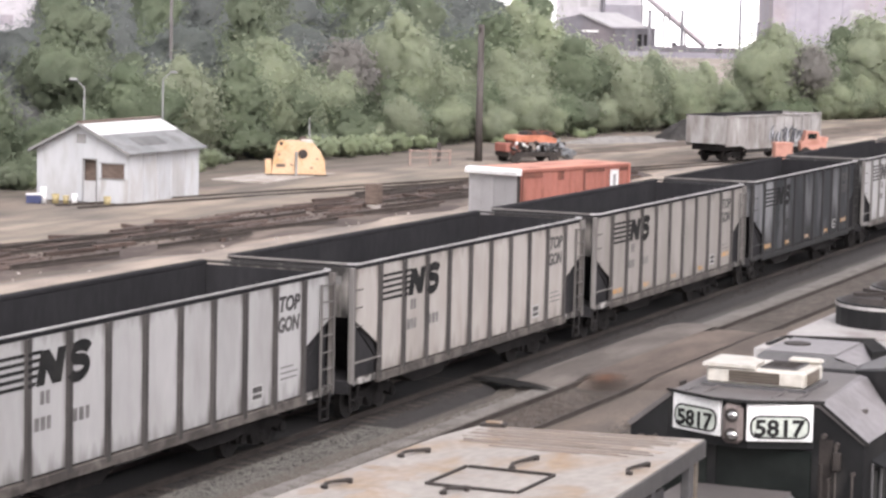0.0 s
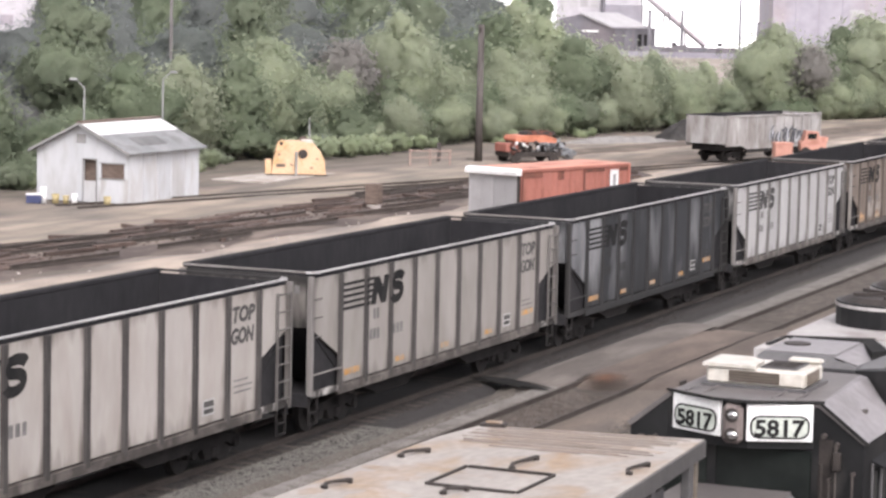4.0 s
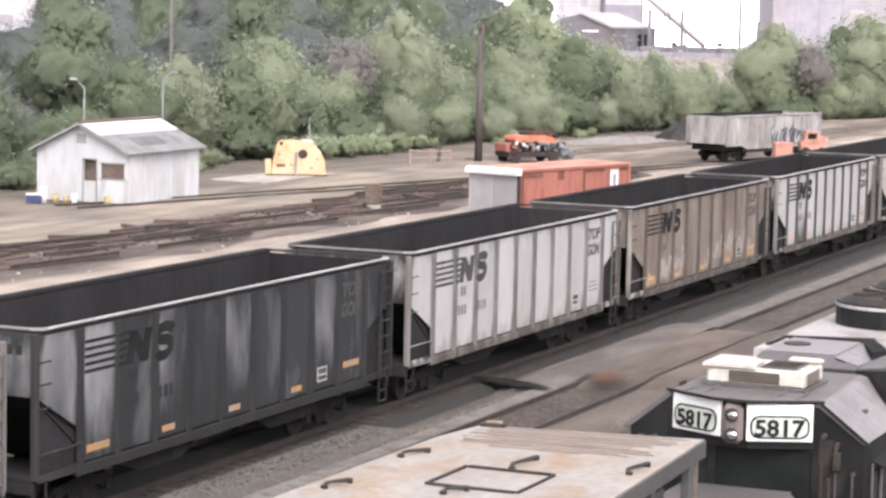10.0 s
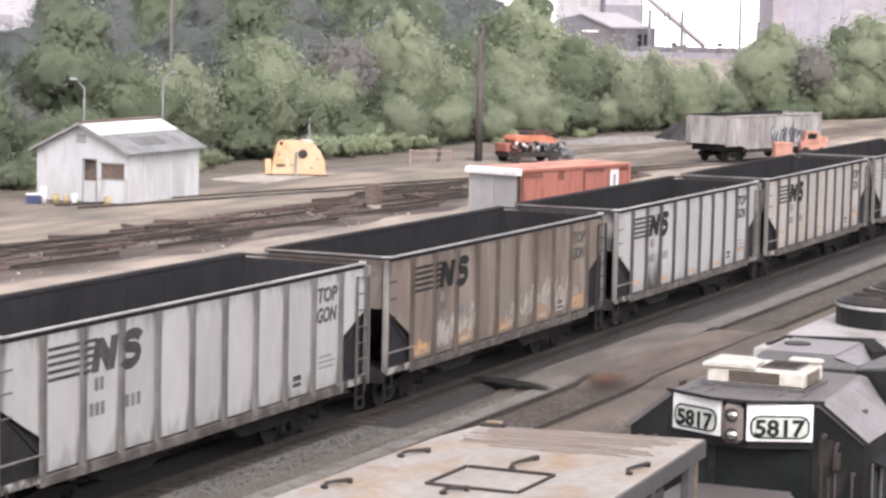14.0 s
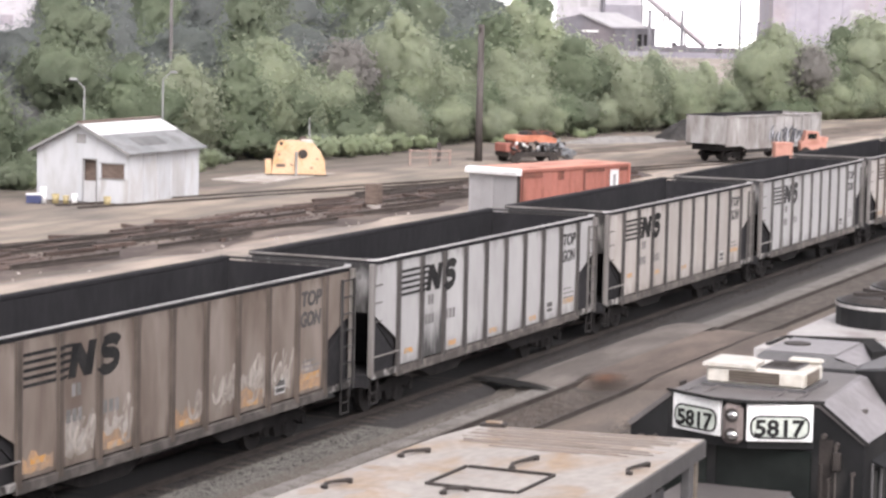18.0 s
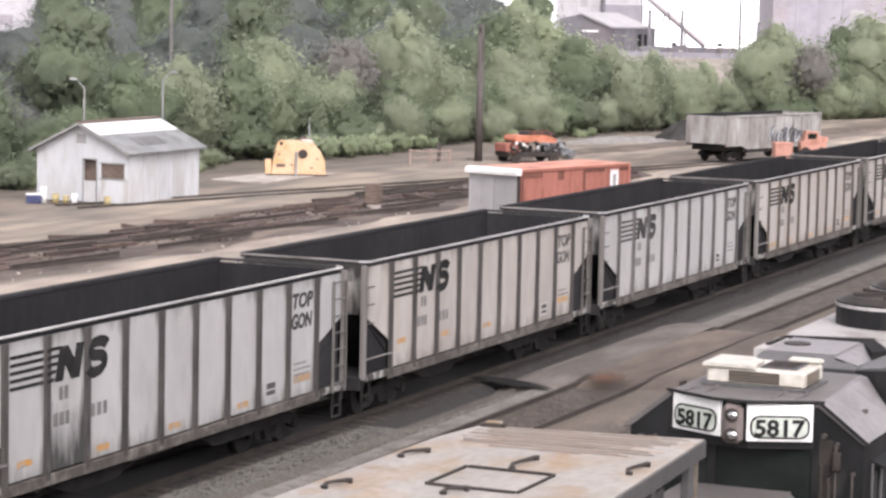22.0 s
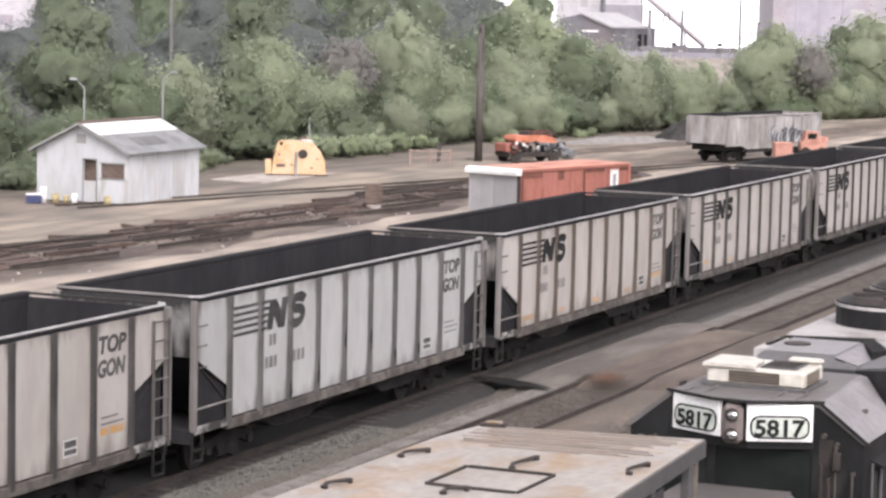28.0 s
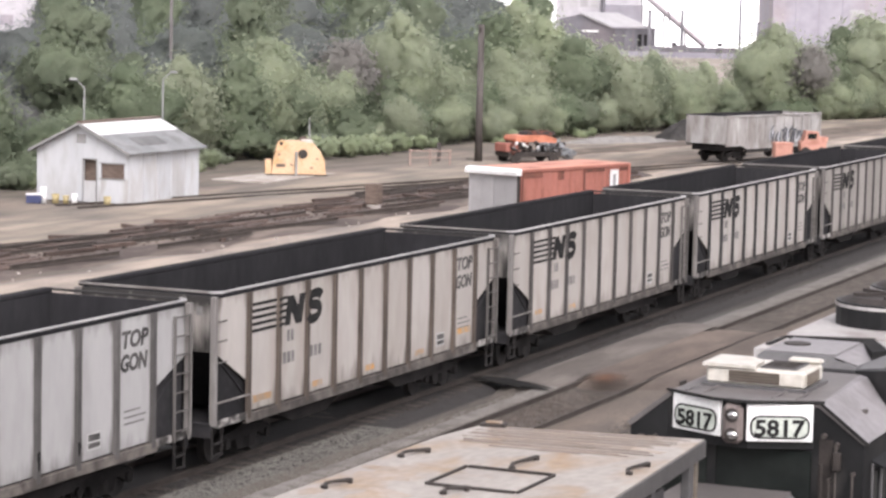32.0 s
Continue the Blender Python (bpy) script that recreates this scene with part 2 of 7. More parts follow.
# ---- builders ----
def box(bm, x0, x1, y0, y1, z0, z1, bevel=0.0):
    v = [bm.verts.new((x, y, z)) for x in (x0, x1) for y in (y0, y1) for z in (z0, z1)]
    fs = [bm.faces.new([v[i] for i in q]) for q in ((0, 1, 3, 2), (4, 6, 7, 5), (0, 4, 5, 1), (2, 3, 7, 6), (0, 2, 6, 4), (1, 5, 7, 3))]
    if bevel:
        es = list({e for f in fs for e in f.edges})
        bmesh.ops.bevel(bm, geom=es, offset=bevel, segments=1, affect="EDGES", profile=0.5)


def prism(bm, pts, a, b, axis="y"):
    """Extrudes a closed outline: pts are (x, z) along y, (y, z) along x or (x, y) along z."""
    def put(p, k):
        return {"y": (p[0], k, p[1]), "x": (k, p[0], p[1]), "z": (p[0], p[1], k)}[axis]
    lo, hi = [bm.verts.new(put(p, a)) for p in pts], [bm.verts.new(put(p, b)) for p in pts]
    bm.faces.new(lo)
    bm.faces.new(hi[::-1])
    for i in range(len(pts)):
        k = (i + 1) % len(pts)
        bm.faces.new((lo[i], hi[i], hi[k], lo[k]))


def cyl(bm, p0, p1, r0, r1=None, seg=10):
    p0, p1 = Vector(p0), Vector(p1)
    r1 = r0 if r1 is None else r1
    q = (p1 - p0).to_track_quat("Z", "Y")
    rings = []
    for p, r in ((p0, r0), (p1, r1)):
        rings.append([bm.verts.new(p + q @ Vector((r * math.cos(6.28319 * i / seg), r * math.sin(6.28319 * i / seg), 0))) for i in range(seg)])
    for i in range(seg):
        k = (i + 1) % seg
        bm.faces.new((rings[0][i], rings[0][k], rings[1][k], rings[1][i]))
    bm.faces.new(rings[0][::-1])
    bm.faces.new(rings[1])


def grid(bm, x0, x1, nx, y0, y1, ny, height):
    v = [[bm.verts.new((x0 + (x1 - x0) * i / nx, y0 + (y1 - y0) * j / ny, height(x0 + (x1 - x0) * i / nx, y0 + (y1 - y0) * j / ny))) for j in range(ny + 1)] for i in range(nx + 1)]
    for i in range(nx):
        for j in range(ny):
            bm.faces.new((v[i][j], v[i + 1][j], v[i + 1][j + 1], v[i][j + 1]))


def meshed(name, bm, smooth=False):
    bmesh.ops.recalc_face_normals(bm, faces=bm.faces)
    me = bpy.data.meshes.new(name)
    bm.to_mesh(me)
    bm.free()
    if smooth:
        for p in me.polygons:
            p.use_smooth = True
    me.materials.append(None)
    return me


def put(name, me, material, parent=None, label="", m=None):
    """A mesh object of its own on shared mesh data, with its own material."""
    ob = new(name, me)
    ob.material_slots[0].link = "OBJECT"
    ob.material_slots[0].material = material
    if parent is not None:
        ob.parent = parent
    if m is not None:
        ob.matrix_basis = m
    if label:
        ob["label"] = label
    return ob


def part(name, bm, material, parent=None, label="", smooth=False):
    return put(name, meshed(name, bm, smooth), material, parent, label)


def made(fn, *args, **kw):
    bm = bmesh.new()
    fn(bm, *args, **kw)
    return bm


def words(text, size, shear=0.0, bold=0.0, thick=0.004):
    """A mesh of text that stands upright and faces -y, its baseline's left end at the origin."""
    cu = bpy.data.curves.new("words", "FONT")
    cu.body, cu.size, cu.shear, cu.offset, cu.extrude = text, size, shear, bold, thick
    cu.resolution_u = 3
    ob = bpy.data.objects.new("words", cu)
    scene.collection.objects.link(ob)
    bpy.context.view_layer.update()
    me = bpy.data.meshes.new_from_object(ob.evaluated_get(bpy.context.evaluated_depsgraph_get()))
    bpy.data.objects.remove(ob)
    me.transform(pose(0, 0, 0, 90, 0, 0))
    me.materials.clear()
    me.materials.append(None)
    return me


def thing(name, label, category, group="", m=None, kind=""):
    ob = new(name)
    ob.empty_display_size = 0.3
    if m is not None:
        ob.matrix_basis = m
    return tagged(ob, label, category, group, kind)


# ---- ground ----
def rough_ground(x, y):
    if y < 6:
        return -0.28
    return -0.12 + 0.09 * noise.noise((x * 0.15, y * 0.22, 0.3)) + 0.03 * noise.noise((x * 0.7, y * 0.9, 4.0))


bm = bmesh.new()
grid(bm, 20, 260, 240, -30, 60, 120, rough_ground)
big = [(-3000, -3000), (4500, -3000), (4500, 3000), (-3000, 3000)]
inner_c = [(20, -30), (260, -30), (260, 60), (20, 60)]
bm.verts.ensure_lookup_table()
ov = [bm.verts.new((x, y, -0.28)) for x, y in big]
iv = [bm.verts.new((x, y, -0.28)) for x, y in inner_c]
for i in range(4):
    k = (i + 1) % 4
    bm.faces.new((ov[i], ov[k], iv[k], iv[i]))
tagged(part("ground", bm, M["soil"], smooth=True), "gravel and tan dirt of a rail yard", "ground", kind="structure")


def ballast_bed(name, y, material, label, half=1.35, x0=-60, x1=330):
    bm = bmesh.new()
    prof = [(-half - 0.5, -0.3), (-half, -0.15), (-0.6, -0.132), (0.6, -0.132), (half, -0.15), (half + 0.5, -0.3)]
    n = 260
    rows = []
    for i in range(n + 1):
        x = x0 + (x1 - x0) * i / n
        rows.append([bm.verts.new((x, y + p[0], p[1] + (0.02 * noise.noise((x * 1.3, p[0] * 2, 2.0)) if abs(p[0]) <= half else 0.0))) for p in prof])
    for i in range(n):
        for j in range(len(prof) - 1):
            bm.faces.new((rows[i][j], rows[i + 1][j], rows[i + 1][j + 1], rows[i][j + 1]))
    return tagged(part(name, bm, material, smooth=True), label, "ballast", kind="structure")


def rail_mesh(length):
    bm = bmesh.new()
    prism(bm, [(-0.07, -0.17), (0.07, -0.17), (0.07, -0.155), (0.012, -0.13), (0.012, -0.045), (0.036, -0.03), (0.036, -0.004), (0.028, 0.0), (-0.028, 0.0), (-0.036, -0.004), (-0.036, -0.03), (-0.012, -0.045), (-0.012, -0.13), (-0.07, -0.155)], 0, length, "x")
    return meshed("rail", bm)


def track(name, y, x0, x1, ties, label, m=None):
    t = thing(name, label, "railway track", kind="structure", m=m or pose(x0, y, 0))
    rm = rail_mesh(x1 - x0)
    for s in (-0.7525, 0.7525):
        put("rail", rm, M["rail"], t, m=pose(0, s, 0))
    if ties:
        tm = meshed("tie", made(box, -0.115, 0.115, -1.3, 1.3, -0.3, -0.135, bevel=0.012))
        a, b = ties
        k = 0
        x = a
        while x < b:
            put("tie", tm, M["tie"], t, m=pose(x - x0 + 0.04 * math.sin(k * 7.1), 0.05 * math.sin(k * 3.3), 0.004 * math.sin(k * 5.7), 0, 0, 1.2 * math.sin(k * 2.1)))
            x += 0.54
            k += 1
    return t


TRAIN_Y, NEAR_Y, LOCO_Y = 1.56, -2.72, -14.55


def shoulder(name, y0, y1, label, material="gravel"):
    """Strip of light gravel that hides the tie ends beside a rail."""
    bm = bmesh.new()
    n = 300
    rows = []
    for i in range(n + 1):
        x = -40 + 1.1 * i
        k = 0.03 * noise.noise((x * 1.7, y0, 6.0))
        rows.append([bm.verts.new((x, y, z)) for y, z in ((y0, -0.118 + k * 0.5), (y0 * 0.5 + y1 * 0.5, -0.105 + k), (y1 + 0.12 * noise.noise((x * 0.8, 1.0, y1)), -0.275))])
    for i in range(n):
        for j in range(2):
            bm.faces.new((rows[i][j], rows[i + 1][j], rows[i + 1][j + 1], rows[i][j + 1]))
    return tagged(part(name, bm, M[material], smooth=True), label, "gravel", kind="structure")


M["dirt"] = mat("grey_brown_yard_dirt", (0.135, 0.104, 0.083), (0.205, 0.162, 0.133), rough=0.95, coarse=0.9, fine=12, bump=0.6, stretch=(0.35, 1, 1), streak=(0.1, 0.085, 0.073), amount=0.4, streak_scale=1.1, edge=0.2, jitter=0)
M["crossing"] = mat("packed_crossing_dirt", (0.146, 0.11, 0.089), (0.22, 0.174, 0.145), rough=0.95, coarse=0.7, fine=11, bump=0.45, stretch=(0.3, 1, 1), streak=(0.085, 0.066, 0.055), amount=0.42, streak_scale=0.9, edge=0.2, jitter=0)


M["packed_gravel"] = mat("packed_grey_gravel", (0.165, 0.143, 0.127), (0.235, 0.207, 0.187), rough=0.95, coarse=1.0, fine=12, bump=0.5, stretch=(0.35, 1, 1), streak=(0.1, 0.086, 0.075), amount=0.4, streak_scale=1.2, edge=0.2, jitter=0)


def crossing(name, y0, y1, x0, x1, z, fall, label, material="crossing"):
    """Packed dirt laid level with the rail heads, with ragged ramps at its ends."""
    bm = bmesh.new()
    n = 24
    rows = []
    for j in range(n + 1):
        y = y0 + (y1 - y0) * j / n
        h = z - fall * (j / n) ** 2
        a = x0 + 0.5 * noise.noise((y * 0.9, 2.0, 0.0)) + 0.1 * noise.noise((y * 4, 2.0, 0.0))
        b = x1 + 0.6 * noise.noise((y * 0.7, 8.0, 0.0)) + 0.1 * noise.noise((y * 4, 8.0, 0.0))
        rows.append([bm.verts.new((x, y, h + dz)) for x, dz in ((a - 2.2, -0.3), (a - 0.4, -0.07), (a + 0.8, 0.0), ((a + b) / 2, 0.01 * noise.noise((y, 1, 1))), (b - 0.8, 0.0), (b + 0.4, -0.07), (b + 2.2, -0.3))])
    for j in range(n):
        for i in range(6):
            bm.faces.new((rows[j][i], rows[j + 1][i], rows[j + 1][i + 1], rows[j][i + 1]))
    return tagged(part(name, bm, M[material], smooth=True), label, "crossing", kind="structure")


crossing("dirt_crossing_1", -1.85, -3.4, 59.4, 70.5, 0.014, 0.01, "packed brown dirt covering the siding rails")
crossing("dirt_crossing_4", -0.5, -1.84, 58.6, 71.5, -0.03, -0.04, "packed grey gravel between the tracks", "packed_gravel")
crossing("dirt_crossing_2", -3.54, -9.0, 59.5, 71.5, 0.004, 0.27, "packed grey dirt ramp beside the siding")
crossing("dirt_crossing_3", -0.5, 0.1, 58.6, 71.5, -0.031, 0.25, "packed grey dirt edge beside the train", "packed_gravel")
shoulder("gravel_shoulder_1", NEAR_Y + 0.84, -0.62, "light grey gravel between the tracks")
shoulder("gravel_shoulder_2", NEAR_Y - 0.84, -4.9, "grey-brown dirt beside the empty track", "dirt")
ballast_bed("ballast_train_track", TRAIN_Y, M["ballast"], "near-black crushed stone ballast with the coal train's shade in its colour")
ballast_bed("ballast_near_track", NEAR_Y, M["ballast_dark"], "dirty brown ballast of the empty track", half=0.82)
ballast_bed("ballast_loco_track", LOCO_Y, M["ballast_dark"], "dark oily ballast under the locomotives")
track("train_track", TRAIN_Y, -60, 330, (30, 60), "rusty rails on dark ties under the coal train")
track("near_track", NEAR_Y, -60, 330, (34, 108), "empty rusty siding track on dark ballast")
track("loco_track", LOCO_Y, -60, 330, None, "rails under the parked locomotives")

def stain_mat(name, c1, c2, most, core=0.65):
    """A stain that thins out raggedly from the middle to its rim (a unit disc)."""
    m = mat(name, c1, c2, rough=0.95, spec=0.08, coarse=2, fine=12, bump=0.3)
    nd, ln = m.node_tree.nodes, m.node_tree.links
    co, ns, size, clear, mix = nd.new("ShaderNodeTexCoord"), nd.new("ShaderNodeTexNoise"), nd.new("ShaderNodeVectorMath"), nd.new("ShaderNodeBsdfTransparent"), nd.new("ShaderNodeMixShader")
    size.operation = "LENGTH"
    ln.new(co.outputs["Object"], size.inputs[0])
    ns.inputs["Scale"].default_value, ns.inputs["Detail"].default_value = 2.2, 6
    ln.new(co.outputs["Object"], ns.inputs["Vector"])
    add = nd.new("ShaderNodeMath")
    add.operation = "MULTIPLY_ADD"
    add.inputs[1].default_value = 0.9
    ln.new(ns.outputs["Fac"], add.inputs[0])
    ln.new(size.outputs["Value"], add.inputs[2])
    fade = nd.new("ShaderNodeMapRange")
    for k, v in (("From Min", core), ("From Max", 1.32), ("To Min", most), ("To Max", 0.0)):
        fade.inputs[k].default_value = v
    ln.new(add.outputs[0], fade.inputs["Value"])
    out = nd["Material Output"].inputs["Surface"]
    ln.new(fade.outputs[0], mix.inputs[0])
    ln.new(clear.outputs[0], mix.inputs[1])
    ln.new(out.links[0].from_socket, mix.inputs[2])
    ln.new(mix.outputs[0], out)
    return m


def stain(name, x, y, z, rx, ry, turn, material, label):
    bm = bmesh.new()
    bmesh.ops.create_circle(bm, cap_ends=True, segments=32, radius=1.0)
    ob = part(name, bm, material)
    ob.matrix_basis = Matrix.LocRotScale((x, y, z), Euler((0, 0, radians(turn))), (rx, ry, 1))
    tagged(ob, label, "stain", kind="structure")


def stones(name, x0, x1, y0, y1, z, n, size, seed, material, label):
    """Loose stones strewn over a strip, joined."""
    rs = np.random.RandomState(seed)
    vs, fs = [], []
    base = np.array([(1, 0, 0), (-1, 0, 0), (0, 1, 0), (0, -1, 0), (0, 0, 0.8), (0, 0, -0.5)])
    tri = ((0, 2, 4), (2, 1, 4), (1, 3, 4), (3, 0, 4), (2, 0, 5), (1, 2, 5), (3, 1, 5), (0, 3, 5))
    for i in range(n):
        u = rs.uniform() ** 1.5
        c = np.array([x0 + (x1 - x0) * u, rs.uniform(y0, y1), z])
        s = size * rs.uniform(0.5, 1.4)
        a = rs.uniform(0, 6.28)
        r = np.array([[math.cos(a), -math.sin(a), 0], [math.sin(a), math.cos(a), 0], [0, 0, 1]])
        p = (base * rs.uniform(0.7, 1.3, (6, 1)) * s) @ r.T + c
        k = len(vs)
        vs.extend(p.tolist())
        fs.extend([(k + q[0], k + q[1], k + q[2]) for q in tri])
    me = bpy.data.meshes.new(name)
    me.from_pydata(vs, [], fs)
    me.materials.append(None)
    tagged(put(name, me, material), label, "gravel", kind="stuff")


M["stone"] = mat("mixed_grey_stone", (0.13, 0.112, 0.096), (0.175, 0.155, 0.136), rough=0.95, coarse=3, fine=12, grain=0.12, jitter=0.16, island=True)
M["stone_dark"] = mat("sooty_stone", (0.034, 0.028, 0.025), (0.066, 0.056, 0.05), rough=0.95, coarse=3, fine=12, jitter=0.3, island=True)
M["stone_pale"] = mat("pale_greenish_stone", (0.15, 0.143, 0.128), (0.195, 0.188, 0.17), rough=0.95, coarse=3, fine=12, grain=0.12, jitter=0.14, island=True)
M["stone_brown"] = mat("brown_dirty_stone", (0.07, 0.055, 0.046), (0.105, 0.085, 0.072), rough=0.95, coarse=3, fine=12, jitter=0.25, island=True)
stones("loose_gravel", 38, 58.5, -1.9, -0.7, -0.12, 10000, 0.022, 1, M["stone"], "loose grey stones between the tracks")
stones("loose_gravel_between_rails", 38, 57.5, -3.4, -2.05, -0.13, 8000, 0.022, 2, M["stone_brown"], "sooty stones between the rails")
stones("loose_gravel_beside", 44, 58, -6.2, -3.6, -0.22, 3000, 0.045, 3, M["stone"], "loose grey stones beside the empty track")
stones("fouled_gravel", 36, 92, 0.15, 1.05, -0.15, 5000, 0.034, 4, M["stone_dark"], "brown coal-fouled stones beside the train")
stones("washed_gravel", 37, 50.5, -1.0, 0.28, -0.13, 12000, 0.02, 6, M["stone_pale"], "pale washed gravel beside the train track")

M["oil"] = stain_mat("dark_oil_stain", (0.016, 0.016, 0.016), (0.03, 0.029, 0.028), 1.0, 1.0)
M["damp_dirt"] = stain_mat("damp_dirt_stain", (0.075, 0.056, 0.045), (0.105, 0.08, 0.066), 0.7)
M["rust_dirt"] = stain_mat("rusty_dirt", (0.22, 0.115, 0.075), (0.17, 0.1, 0.072), 0.66)
stain("oil_stain_1", 57.75, -0.45, -0.035, 1.75, 0.55, 67, M["oil"], "dark oily strip in the gravel between the tracks")
stain("damp_stain", 58.6, -2.75, 0.026, 1.6, 0.75, 10, M["damp_dirt"], "dark brown damp dirt between the rails")
stain("rust_stain", 59.5, -2.45, 0.032, 1.15, 0.6, 5, M["rust_dirt"], "rusty orange-brown patch between the rails")


# ---- coal cars ----
PITCH, REAR, HALF = 16.0, 14.85, 1.56
RIBS = [1.45 + 1.3445 * i for i in range(10)]
CAR_MESH = {}


def paint(name, c1, c2, streak, amount, jitter=0.06, wide=0.2):
    return mat(name, c1, c2, rough=0.75, coarse=0.7, fine=5, bump=0.06, stretch=(1.2, 1.2, 0.4), streak=streak, amount=amount, jitter=jitter, streak_scale=0.9, edge=wide, grain=0.1, spec=0.25)


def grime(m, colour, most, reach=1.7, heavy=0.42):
    """Coal dust and road dirt in ragged streaks, masked to be darkest along the stakes, under the rim and above the
    sill.
    """
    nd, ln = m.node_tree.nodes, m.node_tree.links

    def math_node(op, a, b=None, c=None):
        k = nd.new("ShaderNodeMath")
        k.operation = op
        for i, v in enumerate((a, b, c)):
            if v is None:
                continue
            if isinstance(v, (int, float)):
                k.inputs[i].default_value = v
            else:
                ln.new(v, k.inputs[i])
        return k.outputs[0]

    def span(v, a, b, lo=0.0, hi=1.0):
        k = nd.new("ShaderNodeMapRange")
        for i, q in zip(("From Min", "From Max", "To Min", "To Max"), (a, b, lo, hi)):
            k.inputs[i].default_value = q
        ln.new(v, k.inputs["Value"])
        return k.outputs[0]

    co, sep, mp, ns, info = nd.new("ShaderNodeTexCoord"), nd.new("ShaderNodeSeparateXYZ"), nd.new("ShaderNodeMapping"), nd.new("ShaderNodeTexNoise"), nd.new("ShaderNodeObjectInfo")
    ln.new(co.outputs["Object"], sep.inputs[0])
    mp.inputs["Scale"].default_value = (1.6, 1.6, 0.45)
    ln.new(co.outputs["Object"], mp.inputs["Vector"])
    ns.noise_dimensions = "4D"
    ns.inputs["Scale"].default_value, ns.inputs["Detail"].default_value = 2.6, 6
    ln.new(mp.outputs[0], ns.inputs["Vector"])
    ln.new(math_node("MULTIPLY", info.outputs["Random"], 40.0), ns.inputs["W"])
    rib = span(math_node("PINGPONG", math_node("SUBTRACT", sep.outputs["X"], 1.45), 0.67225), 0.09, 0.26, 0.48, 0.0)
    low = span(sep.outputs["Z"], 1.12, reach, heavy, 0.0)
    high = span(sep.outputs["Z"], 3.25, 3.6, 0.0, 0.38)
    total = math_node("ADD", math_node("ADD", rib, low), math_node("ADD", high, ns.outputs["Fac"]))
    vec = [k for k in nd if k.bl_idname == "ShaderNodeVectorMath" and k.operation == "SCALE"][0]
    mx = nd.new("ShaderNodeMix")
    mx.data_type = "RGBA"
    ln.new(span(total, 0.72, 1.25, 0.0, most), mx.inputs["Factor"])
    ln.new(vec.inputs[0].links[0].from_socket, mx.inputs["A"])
    mx.inputs["B"].default_value = rgb(colour, TONE)
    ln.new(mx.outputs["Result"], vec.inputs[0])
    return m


def ribmat(name, c1, c2):
    return mat(name, c1, c2, rough=0.8, coarse=2, fine=9, bump=0.15, stretch=(1, 1, 0.5), jitter=0.15)


